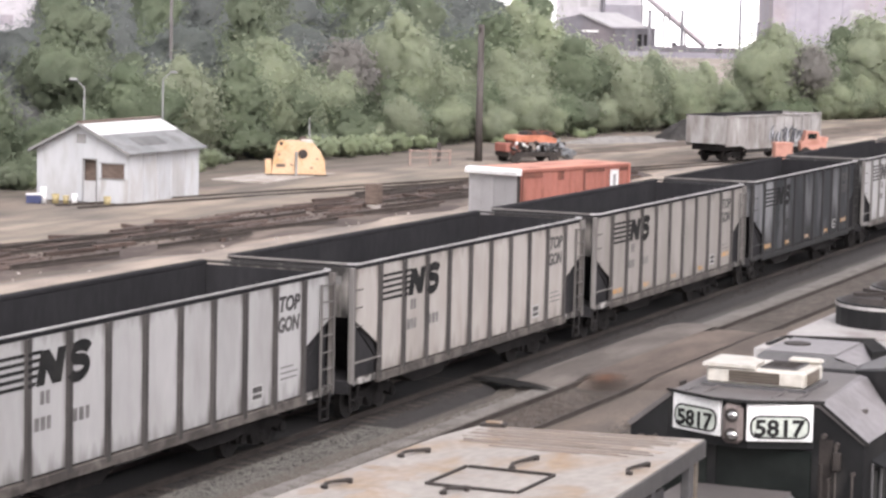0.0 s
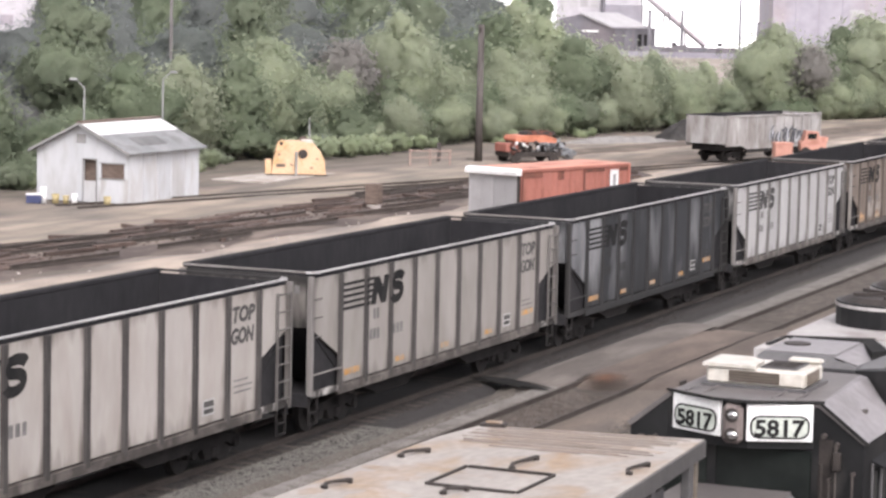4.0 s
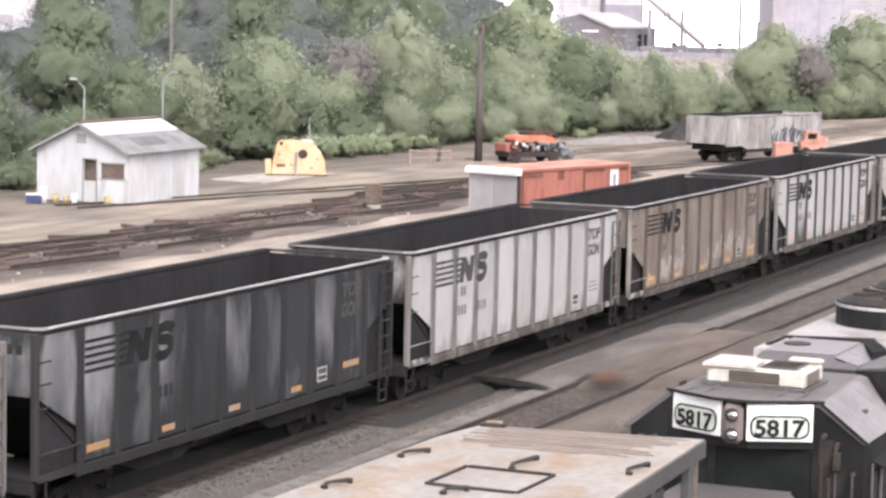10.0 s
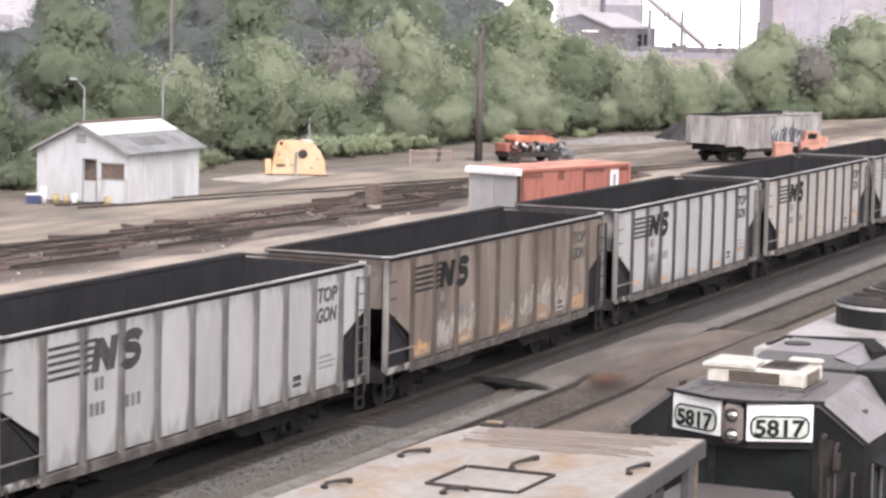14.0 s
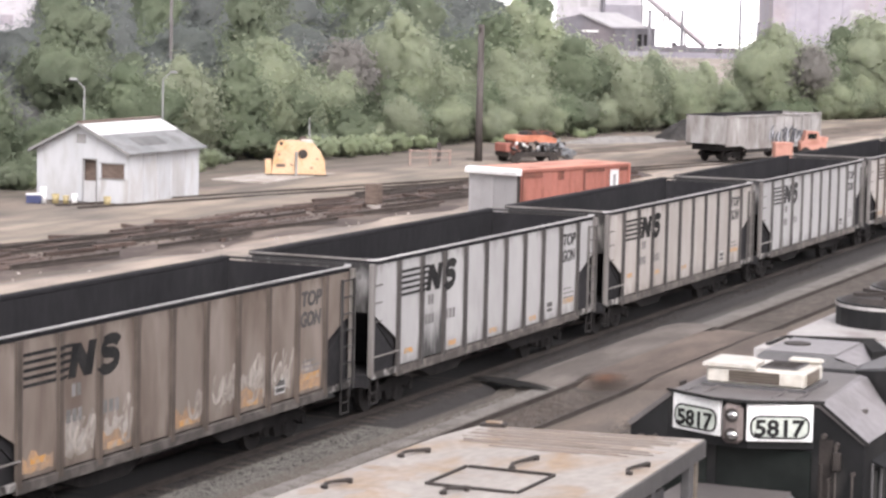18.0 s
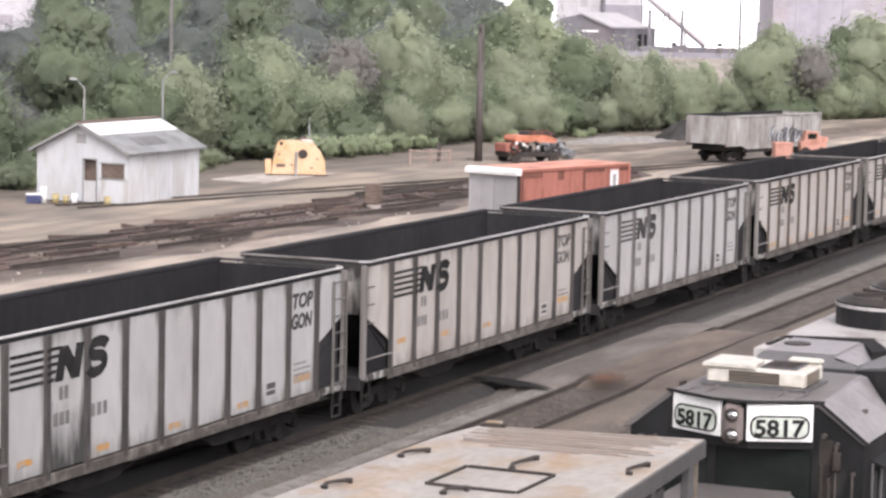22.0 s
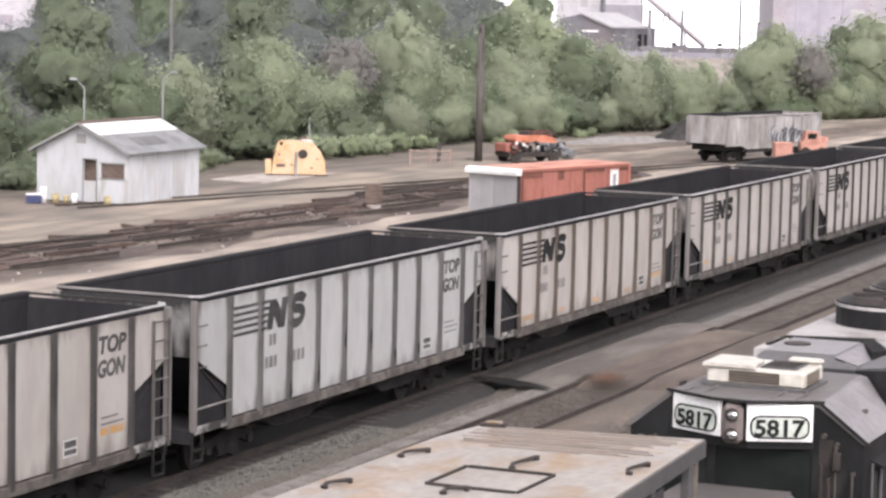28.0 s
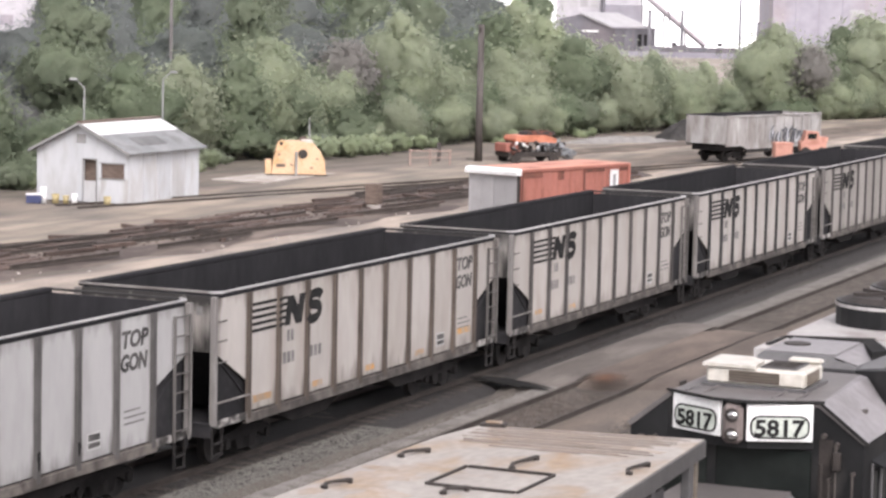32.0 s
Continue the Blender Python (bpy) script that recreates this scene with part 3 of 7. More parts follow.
def car_meshes():
    C = CAR_MESH
    y = -HALF
    C["bays"] = []
    # side panels of the near side: end bays are cut off on a slant above the trucks
    bays = [[(0.05, 2.5), (RIBS[0] - 0.02, 1.78), (RIBS[0] - 0.02, 3.59), (0.05, 3.59)]]
    for a, b in zip(RIBS, RIBS[1:]):
        bays.append([(a - 0.02, 1.14), (b + 0.02, 1.14), (b + 0.02, 3.59), (a - 0.02, 3.59)])
    bays.append([(RIBS[-1] + 0.02, 2.1), (REAR - 0.05, 2.62), (REAR - 0.05, 3.59), (RIBS[-1] + 0.02, 3.59)])
    for b in bays:
        bm = bmesh.new()
        prism(bm, b, y, y + 0.03, "y")
        C["bays"].append(meshed("side_panel", bm))
    C["far_side"] = meshed("far_side_sheet", made(prism, [(0.05, 2.5), (1.43, 1.78), (1.43, 1.14), (13.55, 1.14), (13.55, 2.1), (REAR - 0.05, 2.62), (REAR - 0.05, 3.64), (0.05, 3.64)], HALF - 0.03, HALF))
    # hat-section stakes
    bm = bmesh.new()
    prism(bm, [(-0.1, y - 0.003), (-0.07, y - 0.055), (0.07, y - 0.055), (0.1, y - 0.003)], 1.0, 3.6, "z")
    C["rib"] = meshed("stake", bm)
    bm = bmesh.new()
    prism(bm, [(-0.13, HALF + 0.004), (-0.075, HALF + 0.1), (0.075, HALF + 0.1), (0.13, HALF + 0.004)], 1.0, 3.62, "z")
    C["far_rib"] = meshed("stake", bm)
    C["rim_side"] = meshed("top_rail", made(box, 0.32, REAR - 0.16, -HALF - 0.055, -HALF - 0.012, 3.694, 3.742, bevel=0.01))
    C["rim_far"] = meshed("top_rail", made(box, 0.12, REAR, HALF - 0.07, HALF + 0.12, 3.65, 3.755, bevel=0.02))
    C["rim_end"] = meshed("end_top_rail", made(box, -0.03, 0.035, -HALF + 0.185, HALF + 0.1, 3.69, 3.74, bevel=0.01))
    C["rim_bend"] = []
    for cx, s in ((0.32, -1), (REAR - 0.16, 1)):
        turns = [radians(15 * i) for i in range(7)]
        pts = [(cx + s * r * math.sin(a), y + 0.185 - r * math.cos(a)) for r, way in ((0.24, turns), (0.197, turns[::-1])) for a in way]
        C["rim_bend"].append(meshed("rail_bend", made(prism, pts, 3.694, 3.742, "z")))
    C["end_panel"] = meshed("end_panel", made(box, 0, 0.03, -HALF + 0.04, HALF - 0.04, 2.52, 3.65))
    C["post"] = meshed("corner_post", made(box, -0.065, 0.065, -0.06, 0.06, 1.05, 3.65, bevel=0.012))
    C["slope_front"] = meshed("slope_sheet", made(prism, [(0.03, 2.52), (0.06, 2.52), (2.0, 1.1), (1.95, 1.08)], -HALF + 0.05, HALF - 0.05))
    C["slope_rear"] = meshed("slope_sheet", made(prism, [(REAR - 0.03, 2.52), (REAR - 0.06, 2.52), (REAR - 2.0, 1.1), (REAR - 1.95, 1.08)], -HALF + 0.05, HALF - 0.05))
    # added black plates fill the end openings in place of their shade
    C["shade_front"] = meshed("shear_plate", made(prism, [(0.02, 2.75), (1.5, 2.0), (1.5, 1.12), (0.02, 1.12)], -0.01, 0.01))
    C["shade_rear"] = meshed("shear_plate", made(prism, [(REAR - 0.02, 2.85), (REAR - 1.5, 2.2), (REAR - 1.5, 1.12), (REAR - 0.02, 1.12)], -0.01, 0.01))
    C["inner_near"] = meshed("inner_wall", made(box, 0.032, REAR - 0.032, -HALF + 0.032, -HALF + 0.06, 2.6, 3.652))
    C["inner_far"] = meshed("inner_wall", made(box, 0.032, REAR - 0.032, HALF - 0.06, HALF - 0.032, 2.6, 3.652))
    C["inner_end"] = meshed("inner_end_wall", made(box, 0.034, 0.06, -HALF + 0.061, HALF - 0.061, 2.55, 3.65))
    bm = bmesh.new()
    grid(bm, 0.07, REAR - 0.07, 60, -HALF + 0.07, HALF - 0.07, 12, lambda a, b: 2.84 + 0.1 * noise.noise((a * 0.55, b * 0.8, 0)) + 0.04 * noise.noise((a * 2.6, b * 2.6, 3)))
    C["coal"] = meshed("coal_load", bm)
    C["sill"] = meshed("side_sill", made(box, RIBS[0] - 0.1, RIBS[-1] + 0.15, -HALF - 0.05, -HALF + 0.06, 0.9, 1.1, bevel=0.012))
    C["sill_far"] = meshed("side_sill", made(box, RIBS[0] - 0.1, RIBS[-1] + 0.15, HALF - 0.06, HALF + 0.05, 0.9, 1.1, bevel=0.012))
    C["belly"] = meshed("hopper_bottom", made(prism, [(1.9, 1.12), (13.0, 1.12), (12.2, 0.9), (11.0, 0.55), (9.4, 0.55), (8.6, 0.9), (6.4, 0.9), (5.6, 0.55), (4.0, 0.55), (2.9, 0.9)], -1.35, 1.35))
    bm = bmesh.new()
    box(bm, -0.12, 1.5, -HALF, HALF, 1.02, 1.1, bevel=0.01)
    box(bm, -0.12, -0.02, -HALF, HALF, 0.8, 1.02, bevel=0.01)
    C["platform"] = meshed("end_platform", bm)
    bm = bmesh.new()
    box(bm, RIBS[-1] - 0.1, REAR + 0.12, -HALF, HALF, 1.02, 1.1, bevel=0.01)
    box(bm, REAR + 0.02, REAR + 0.12, -HALF, HALF, 0.8, 1.02, bevel=0.01)
    C["platform_rear"] = meshed("end_platform", bm)
    C["edge"] = meshed("platform_edge", made(box, 0.0, 1.42, -HALF - 0.03, -HALF - 0.005, 0.98, 1.14, bevel=0.008))
    C["centre_sill"] = meshed("centre_sill", made(box, -0.3, REAR + 0.3, -0.2, 0.2, 0.72, 1.0))
    C["knuckle"] = meshed("coupler", made(prism, [(-0.08, -0.09), (-0.45, -0.09), (-0.58, -0.13), (-0.6, 0.02), (-0.56, 0.13), (-0.42, 0.12), (-0.08, 0.08)], 0.7, 0.95, "z"))
    bm = bmesh.new()
    box(bm, -0.02, 0.02, -0.03, 0.03, 0.98, 3.45, bevel=0.008)
    C["ladder_rail"] = meshed("ladder_rail", bm)
    C["rung"] = meshed("rung", made(cyl, (14.29, -HALF - 0.09, 0), (REAR - 0.02, -HALF - 0.09, 0), 0.018, seg=6))
    C["grab"] = meshed("grab_rail", made(cyl, (0.0, -HALF - 0.06, 1.5), (RIBS[0], -HALF - 0.06, 1.5), 0.022, seg=6))
    C["short_rung"] = meshed("rung", made(cyl, (-0.02, -HALF - 0.1, 0), (0.34, -HALF - 0.1, 0), 0.018, seg=6))
    bm = bmesh.new()
    for dx in (-0.2, 0.2):
        box(bm, dx - 0.02, dx + 0.02, -0.02, 0.02, 0.42, 1.0)
    for z in (0.44, 0.68):
        box(bm, -0.2, 0.2, -0.03, 0.03, z - 0.018, z + 0.018)
    C["step"] = meshed("stirrup_step", bm)
    # truck: cast side frame with two window openings, springs, bolster
    bm = bmesh.new()
    prism(bm, [(-1.12, 0.5), (-0.95, 0.62), (-0.5, 0.66), (-0.35, 0.7), (0.35, 0.7), (0.5, 0.66), (0.95, 0.62), (1.12, 0.5), (1.1, 0.34), (0.8, 0.36), (0.6, 0.46), (0.48, 0.46), (0.36, 0.22), (-0.36, 0.22), (-0.48, 0.46), (-0.6, 0.46), (-0.8, 0.36), (-1.1, 0.34)], -0.07, 0.07)
    for dx in (-0.9, 0.9):
        cyl(bm, (dx, -0.13, 0.42), (dx, 0.05, 0.42), 0.11, seg=10)
    C["side_frame"] = meshed("side_frame", bm)
    bm = bmesh.new()
    cyl(bm, (0, -0.02, 0.24), (0, -0.02, 0.47), 0.13, seg=12)
    C["springs"] = meshed("spring", bm)
    C["bolster"] = meshed("bolster", made(box, -0.2, 0.2, -1.1, 1.1, 0.48, 0.74, bevel=0.03))
    bm = bmesh.new()
    cyl(bm, (0, -1.05, 0), (0, 1.05, 0), 0.075, seg=8)
    for s in (-1, 1):
        cyl(bm, (0, s * 0.69, 0), (0, s * 0.82, 0), 0.42, seg=24)
        cyl(bm, (0, s * 0.66, 0), (0, s * 0.69, 0), 0.45, seg=24)
        cyl(bm, (0, s * 0.815, 0), (0, s * 0.85, 0), 0.15, seg=12)
        for k in range(4):
            a = k * 1.5708
            cyl(bm, (0.26 * math.cos(a), s * 0.815, 0.26 * math.sin(a)), (0.26 * math.cos(a), s * 0.828, 0.26 * math.sin(a)), 0.05, seg=6)
    C["wheelset"] = meshed("wheelset", bm)
    # painted marks, a few millimetres proud of the panels and stakes
    f, g = -HALF - 0.004, -HALF - 0.058
    C["emblem"], C["stencil"] = [], []

    def flat(key, name, pts, at):
        C[key].append(meshed(name, made(prism, pts, at, at - 0.004, "y")))

    for i in range(5):
        z = 2.74 + 0.137 * i
        e = 3.02 + 0.05 * i
        for x0, x1, x2, at in ((1.62, 2.68, 2.68, f), (RIBS[1] - 0.07, RIBS[1] + 0.07, RIBS[1] + 0.07, g), (2.9, e, e + 0.05, f)):
            flat("emblem", "emblem_stripe", [(x0, z), (x1, z), (x2, z + 0.066), (x0, z + 0.066)], at)
    for pts in ([(3.06, 2.72), (3.33, 2.72), (3.49, 3.34), (3.22, 3.34)], [(3.32, 3.1), (3.49, 3.345), (3.84, 2.94), (3.6, 2.715)], [(3.61, 2.715), (3.88, 2.715), (4.04, 3.345), (3.77, 3.345)]):
        flat("emblem", "emblem_block", pts, f - 0.0015 * len(C["emblem"]) + 0.0225)
    # the curved block lies over a stake: a thick bent band, cut and pressed over the hat section
    way = [(0.31 * math.cos(radians(a)), 0.455 + 0.125 * math.sin(radians(a))) for a in range(15, 271, 15)]
    way += [(0.31 * math.cos(radians(a)), 0.175 + 0.155 * math.sin(radians(a))) for a in range(75, -166, -15)]
    bm = bmesh.new()
    strip = []
    for i, (x, z) in enumerate(way):
        p, q = way[max(0, i - 1)], way[min(len(way) - 1, i + 1)]
        d = Vector((q[0] - p[0], q[1] - p[1])).normalized() * 0.104
        strip.append([bm.verts.new((4.4 + a + 0.26 * c, f - 0.004, 2.71 + c)) for a, c in ((x - d.y, z + d.x), (x + d.y, z - d.x))])
    for a, b in zip(strip, strip[1:]):
        bm.faces.new((a[0], a[1], b[1], b[0]))
    for cut in (-0.1, -0.07, 0.07, 0.1):
        bmesh.ops.bisect_plane(bm, geom=bm.verts[:] + bm.edges[:] + bm.faces[:], plane_co=(RIBS[2] + cut, 0, 0), plane_no=(1, 0, 0))
    for v in bm.verts:
        v.co.y -= 0.055 * min(1, max(0, (0.1 - abs(v.co.x - RIBS[2])) / 0.03))
    C["emblem"].append(meshed("emblem_block", bm))
    for x, z, w in ((3.2, 2.38, 0.13), (3.38, 2.38, 0.13), (3.02, 1.92, 0.15), (3.22, 1.92, 0.15), (3.42, 1.92, 0.13), (4.28, 1.92, 0.15), (4.5, 1.92, 0.15), (4.72, 1.92, 0.13)):
        flat("stencil", "faded_stencil_bar", [(x, z), (x + w, z), (x + w, z + 0.24), (x, z + 0.24)], f)
    for z, w in ((1.58, 0.75), (1.7, 0.8), (1.82, 0.6)):
        flat("stencil", "faded_stencil_bar", [(12.5, z), (12.5 + w, z), (12.5 + w, z + 0.035), (12.5, z + 0.035)], f)
    for i in range(3):
        C["stencil"].append(meshed("faded_stencil_bar", made(box, -0.008, -0.003, -1.28 + 0.2 * i, -1.15 + 0.2 * i, 3.26, 3.44)))
    C["label"] = meshed("data_plate", made(prism, [(11.2, 1.3), (11.68, 1.3), (11.68, 1.62), (11.2, 1.62)], f, f - 0.004))
    C["label_bars"] = [meshed("plate_bar", made(prism, [(11.24, c), (11.64, c), (11.64, e), (11.24, e)], f - 0.006, f - 0.01)) for c, e in ((1.47, 1.59), (1.34, 1.43))]
    C["mark"] = meshed("reflector", made(prism, [(-0.4, -0.07), (0.4, -0.07), (0.4, 0.07), (-0.4, 0.07)], f, f - 0.005))
    C["mark_small"] = meshed("reflector", made(prism, [(-0.24, -0.06), (0.24, -0.06), (0.24, 0.06), (-0.24, 0.06)], f, f - 0.005))
    for key, text in (("top", "TOP"), ("gon", "GON")):
        me = words(text, 0.5, shear=0.15, bold=0.018)
        xs, zs = [v.co.x for v in me.vertices], [v.co.z for v in me.vertices]
        me.transform(Matrix.Diagonal((0.98 / (max(xs) - min(xs)), 1, 0.34 / (max(zs) - min(zs)), 1)) @ Matrix.Translation((-min(xs), 0, -min(zs))))
        C[key] = me


def coal_car(k, label, body, ribs, post, marks, rim, sill, ink=None, extra=None, stained={}):
    """One open-top coal car; its front corner post is at the origin, its near side faces -y."""
    C = CAR_MESH
    rails_paint = DARK_POST if body in (SOOT, BROWN) else LADDER
    car = thing("coal_car", label, "coal car", "cars of the coal train")
    for i, me in enumerate(C["bays"]):
        put("side_panel", me, stained.get(i, body), car)
    put("far_side_sheet", C["far_side"], body, car)
    for x in RIBS:
        put("stake", C["rib"], ribs, car, m=pose(x, 0, 0))
        put("stake", C["far_rib"], ribs, car, m=pose(x, 0, 0))
    put("top_rail", C["rim_side"], rim, car)
    put("top_rail", C["rim_far"], M["inner"], car, "coal-blackened top rail")
    put("end_top_rail", C["rim_end"], POST, car, m=pose(0.11, 0, 0))
    put("end_top_rail", C["rim_end"], DARK_POST, car, m=pose(REAR + 0.03, 0, 0))
    for me in C["rim_bend"]:
        put("rail_bend", me, rim, car)
    put("end_panel", C["end_panel"], ENDS.get(body, body), car)
    put("end_panel", C["end_panel"], ENDS.get(body, body), car, m=pose(REAR - 0.03, 0, 0))
    for x, s in ((0, -1), (0, 1), (REAR, -1), (REAR, 1)):
        put("corner_post", C["post"], post, car, m=pose(x + (0.06 if x > 1 else -0.05), s * (HALF + 0.02), 0))
    put("slope_sheet", C["slope_front"], M["black"], car, "coal-black slope sheet")
    put("slope_sheet", C["slope_rear"], M["black"], car, "coal-black slope sheet")
    # plates that stand in for the dark inside the end openings
    for y in (-HALF + 0.09, HALF - 0.09):
        put("shear_plate", C["shade_front"], M["black"], car, m=pose(0, y, 0))
        put("shear_plate", C["shade_rear"], M["black"], car, m=pose(0, y, 0))
    put("inner_wall", C["inner_near"], M["inner"], car)
    put("inner_wall", C["inner_far"], M["inner"], car)
    put("inner_end_wall", C["inner_end"], M["inner"], car)
    put("inner_end_wall", C["inner_end"], M["inner"], car, m=pose(REAR - 0.094, 0, 0))
    put("coal_load", C["coal"], M["coal"], car, "low load of black coal")
    put("side_sill", C["sill"], sill, car)
    put("side_sill", C["sill_far"], sill, car)
    put("hopper_bottom", C["belly"], M["under"], car)
    put("end_platform", C["platform"], M["black"], car)
    put("end_platform", C["platform_rear"], M["black"], car)
    worn = DARK_POST if body is SOOT else WORN_EDGE
    put("platform_edge", C["edge"], worn, car)
    put("platform_edge", C["edge"], worn, car, m=pose(REAR - 1.42, 0, 0))
    put("centre_sill", C["centre_sill"], M["under"], car)
    put("coupler", C["knuckle"], M["under"], car)
    put("coupler", C["knuckle"], M["under"], car, m=pose(REAR, 0, 0, 0, 0, 180))
    put("ladder_rail", C["ladder_rail"], rails_paint, car, m=pose(14.29, -HALF - 0.07, 0))
    put("ladder_rail", C["ladder_rail"], rails_paint, car, m=pose(REAR - 0.02, -HALF - 0.1, 0))
    for i in range(7):
        put("rung", C["rung"], rails_paint, car, m=pose(0, 0, 1.2 + 0.37 * i))
    put("grab_rail", C["grab"], DARK_POST if body is SOOT else POST, car)
    for z in (2.32, 2.75, 3.15):
        put("rung", C["short_rung"], rails_paint, car, m=pose(0, 0, z))
    put("stirrup_step", C["step"], M["under"], car, m=pose(0.1, -HALF - 0.03, 0))
    put("stirrup_step", C["step"], M["under"], car, m=pose(REAR - 0.28, -HALF - 0.03, 0))
    for x in (2.3, REAR - 2.3):
        for s in (-1, 1):
            put("side_frame", C["side_frame"], M["under"], car, m=pose(x, s * 1.03, 0, 0, 0, 0 if s < 0 else 180))
            put("spring", C["springs"], M["under"], car, m=pose(x, s * 1.03, 0))
        put("bolster", C["bolster"], M["under"], car, m=pose(x, 0, 0))
        for dx in (-0.9, 0.9):
            w = put("wheelset", C["wheelset"], M["wheel"], car, m=pose(x + dx, 0, 0.42))
            w["at"] = x + dx
    ink = ink or M["ink"]
    for me in C["emblem"]:
        put(me.name.split(".")[0], me, ink, car)
    for me in C["stencil"]:
        put("faded_stencil_bar", me, M["ink_grey"] if body is not SOOT else DARK_RIB, car)
    faint = FADED if body is not WHITE or ink is not M["ink"] else GREY_INK
    put("lettering", C["top"], faint, car, "black stencilled words", m=pose(12.4, -HALF - 0.006, 3.02))
    put("lettering", C["gon"], faint, car, "black stencilled words", m=pose(12.37, -HALF - 0.006, 2.58))
    plate = put("data_plate", C["label"], M["label_white"], car)
    for me in C["label_bars"]:
        put("plate_bar", me, FADED, plate)
    for x, z, small in marks:
        put("reflector", C["mark_small" if small else "mark"], M["orange_mark"], car, "dirty orange reflector strip", m=pose(x, 0, z))
    if extra:
        extra(car)
    car["slot"] = k
    return car


car_meshes()
GREY_RIB = ribmat("grimy_grey_stakes", (0.045, 0.04, 0.038), (0.085, 0.077, 0.073))
PALE_RIB = ribmat("dusty_grey_stakes", (0.13, 0.122, 0.116), (0.21, 0.2, 0.19))
MID_RIB = ribmat("worn_grey_stakes", (0.085, 0.08, 0.077), (0.15, 0.142, 0.137))
DARK_RIB = ribmat("sooty_stakes", (0.012, 0.012, 0.013), (0.026, 0.0255, 0.026))
BROWN_RIB = ribmat("rusty_brown_stakes", (0.068, 0.052, 0.041), (0.13, 0.102, 0.083))
POST = paint("dusty_post_paint", (0.26, 0.247, 0.236), (0.36, 0.345, 0.33), (0.16, 0.14, 0.13), 0.4)
DARK_POST = paint("sooty_post_paint", (0.036, 0.035, 0.036), (0.068, 0.066, 0.066), (0.035, 0.033, 0.032), 0.4)
LADDER = paint("dull_ladder_paint", (0.14, 0.132, 0.127), (0.22, 0.21, 0.2), (0.11, 0.1, 0.095), 0.4)
WORN_EDGE = mat("chipped_edge_paint", (0.36, 0.34, 0.32), (0.52, 0.5, 0.48), rough=0.8, coarse=3, fine=9, bump=0.1, streak=(0.05, 0.045, 0.042), amount=0.62, streak_scale=3.2, edge=0.08, jitter=0.15)
SILL = mat("dirty_sill_paint", (0.155, 0.135, 0.12), (0.245, 0.218, 0.197), rough=0.8, coarse=1.5, fine=9, bump=0.1, streak=(0.075, 0.064, 0.058), amount=0.66, streak_scale=2.2, edge=0.14, jitter=0.12)
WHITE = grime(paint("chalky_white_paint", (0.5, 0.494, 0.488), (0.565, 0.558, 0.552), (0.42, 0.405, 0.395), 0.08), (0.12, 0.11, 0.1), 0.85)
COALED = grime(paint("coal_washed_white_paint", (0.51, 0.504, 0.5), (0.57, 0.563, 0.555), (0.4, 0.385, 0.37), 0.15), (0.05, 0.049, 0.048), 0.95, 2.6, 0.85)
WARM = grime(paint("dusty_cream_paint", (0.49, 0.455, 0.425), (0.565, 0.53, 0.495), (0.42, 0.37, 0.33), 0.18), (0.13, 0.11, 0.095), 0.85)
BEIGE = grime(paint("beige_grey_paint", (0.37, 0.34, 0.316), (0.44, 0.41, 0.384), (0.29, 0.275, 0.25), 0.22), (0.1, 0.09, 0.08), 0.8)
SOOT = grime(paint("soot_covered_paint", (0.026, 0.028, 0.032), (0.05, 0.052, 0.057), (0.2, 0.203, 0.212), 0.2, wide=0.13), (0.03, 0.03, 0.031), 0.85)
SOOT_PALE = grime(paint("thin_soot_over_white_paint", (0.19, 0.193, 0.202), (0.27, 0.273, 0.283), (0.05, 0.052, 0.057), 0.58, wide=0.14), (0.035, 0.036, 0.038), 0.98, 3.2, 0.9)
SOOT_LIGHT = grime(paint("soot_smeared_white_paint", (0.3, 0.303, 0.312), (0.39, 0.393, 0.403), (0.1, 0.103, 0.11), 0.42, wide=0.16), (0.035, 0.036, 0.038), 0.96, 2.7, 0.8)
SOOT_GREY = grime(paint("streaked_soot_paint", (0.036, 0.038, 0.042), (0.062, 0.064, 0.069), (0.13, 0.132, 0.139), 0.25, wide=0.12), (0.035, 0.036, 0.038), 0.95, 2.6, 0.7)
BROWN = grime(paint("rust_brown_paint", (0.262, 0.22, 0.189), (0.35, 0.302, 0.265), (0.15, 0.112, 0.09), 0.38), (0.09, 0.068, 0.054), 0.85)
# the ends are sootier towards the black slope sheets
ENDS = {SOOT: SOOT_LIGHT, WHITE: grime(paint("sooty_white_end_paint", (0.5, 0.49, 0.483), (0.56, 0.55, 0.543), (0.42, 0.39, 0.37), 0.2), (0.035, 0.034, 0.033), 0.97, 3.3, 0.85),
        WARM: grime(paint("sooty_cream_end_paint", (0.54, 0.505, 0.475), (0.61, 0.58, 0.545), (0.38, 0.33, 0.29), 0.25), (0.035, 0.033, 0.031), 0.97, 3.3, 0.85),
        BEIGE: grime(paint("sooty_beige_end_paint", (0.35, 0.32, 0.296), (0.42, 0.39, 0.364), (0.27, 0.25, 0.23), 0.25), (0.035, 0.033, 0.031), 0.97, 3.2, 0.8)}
GREY_INK = mat("chalky_stencil_paint", (0.055, 0.054, 0.055), (0.115, 0.112, 0.11), rough=0.85, spec=0.1, coarse=1.5, fine=10, bump=0.05)
FADED = mat("worn_stencil_paint", (0.035, 0.034, 0.034), (0.12, 0.115, 0.11), rough=0.8, coarse=1.5, fine=10, bump=0.05)
FIVE = [(2.1, 1.35, 0), (4.7, 1.3, 1), (7.4, 1.3, 1), (10.2, 1.3, 1), (12.9, 1.52, 0)]
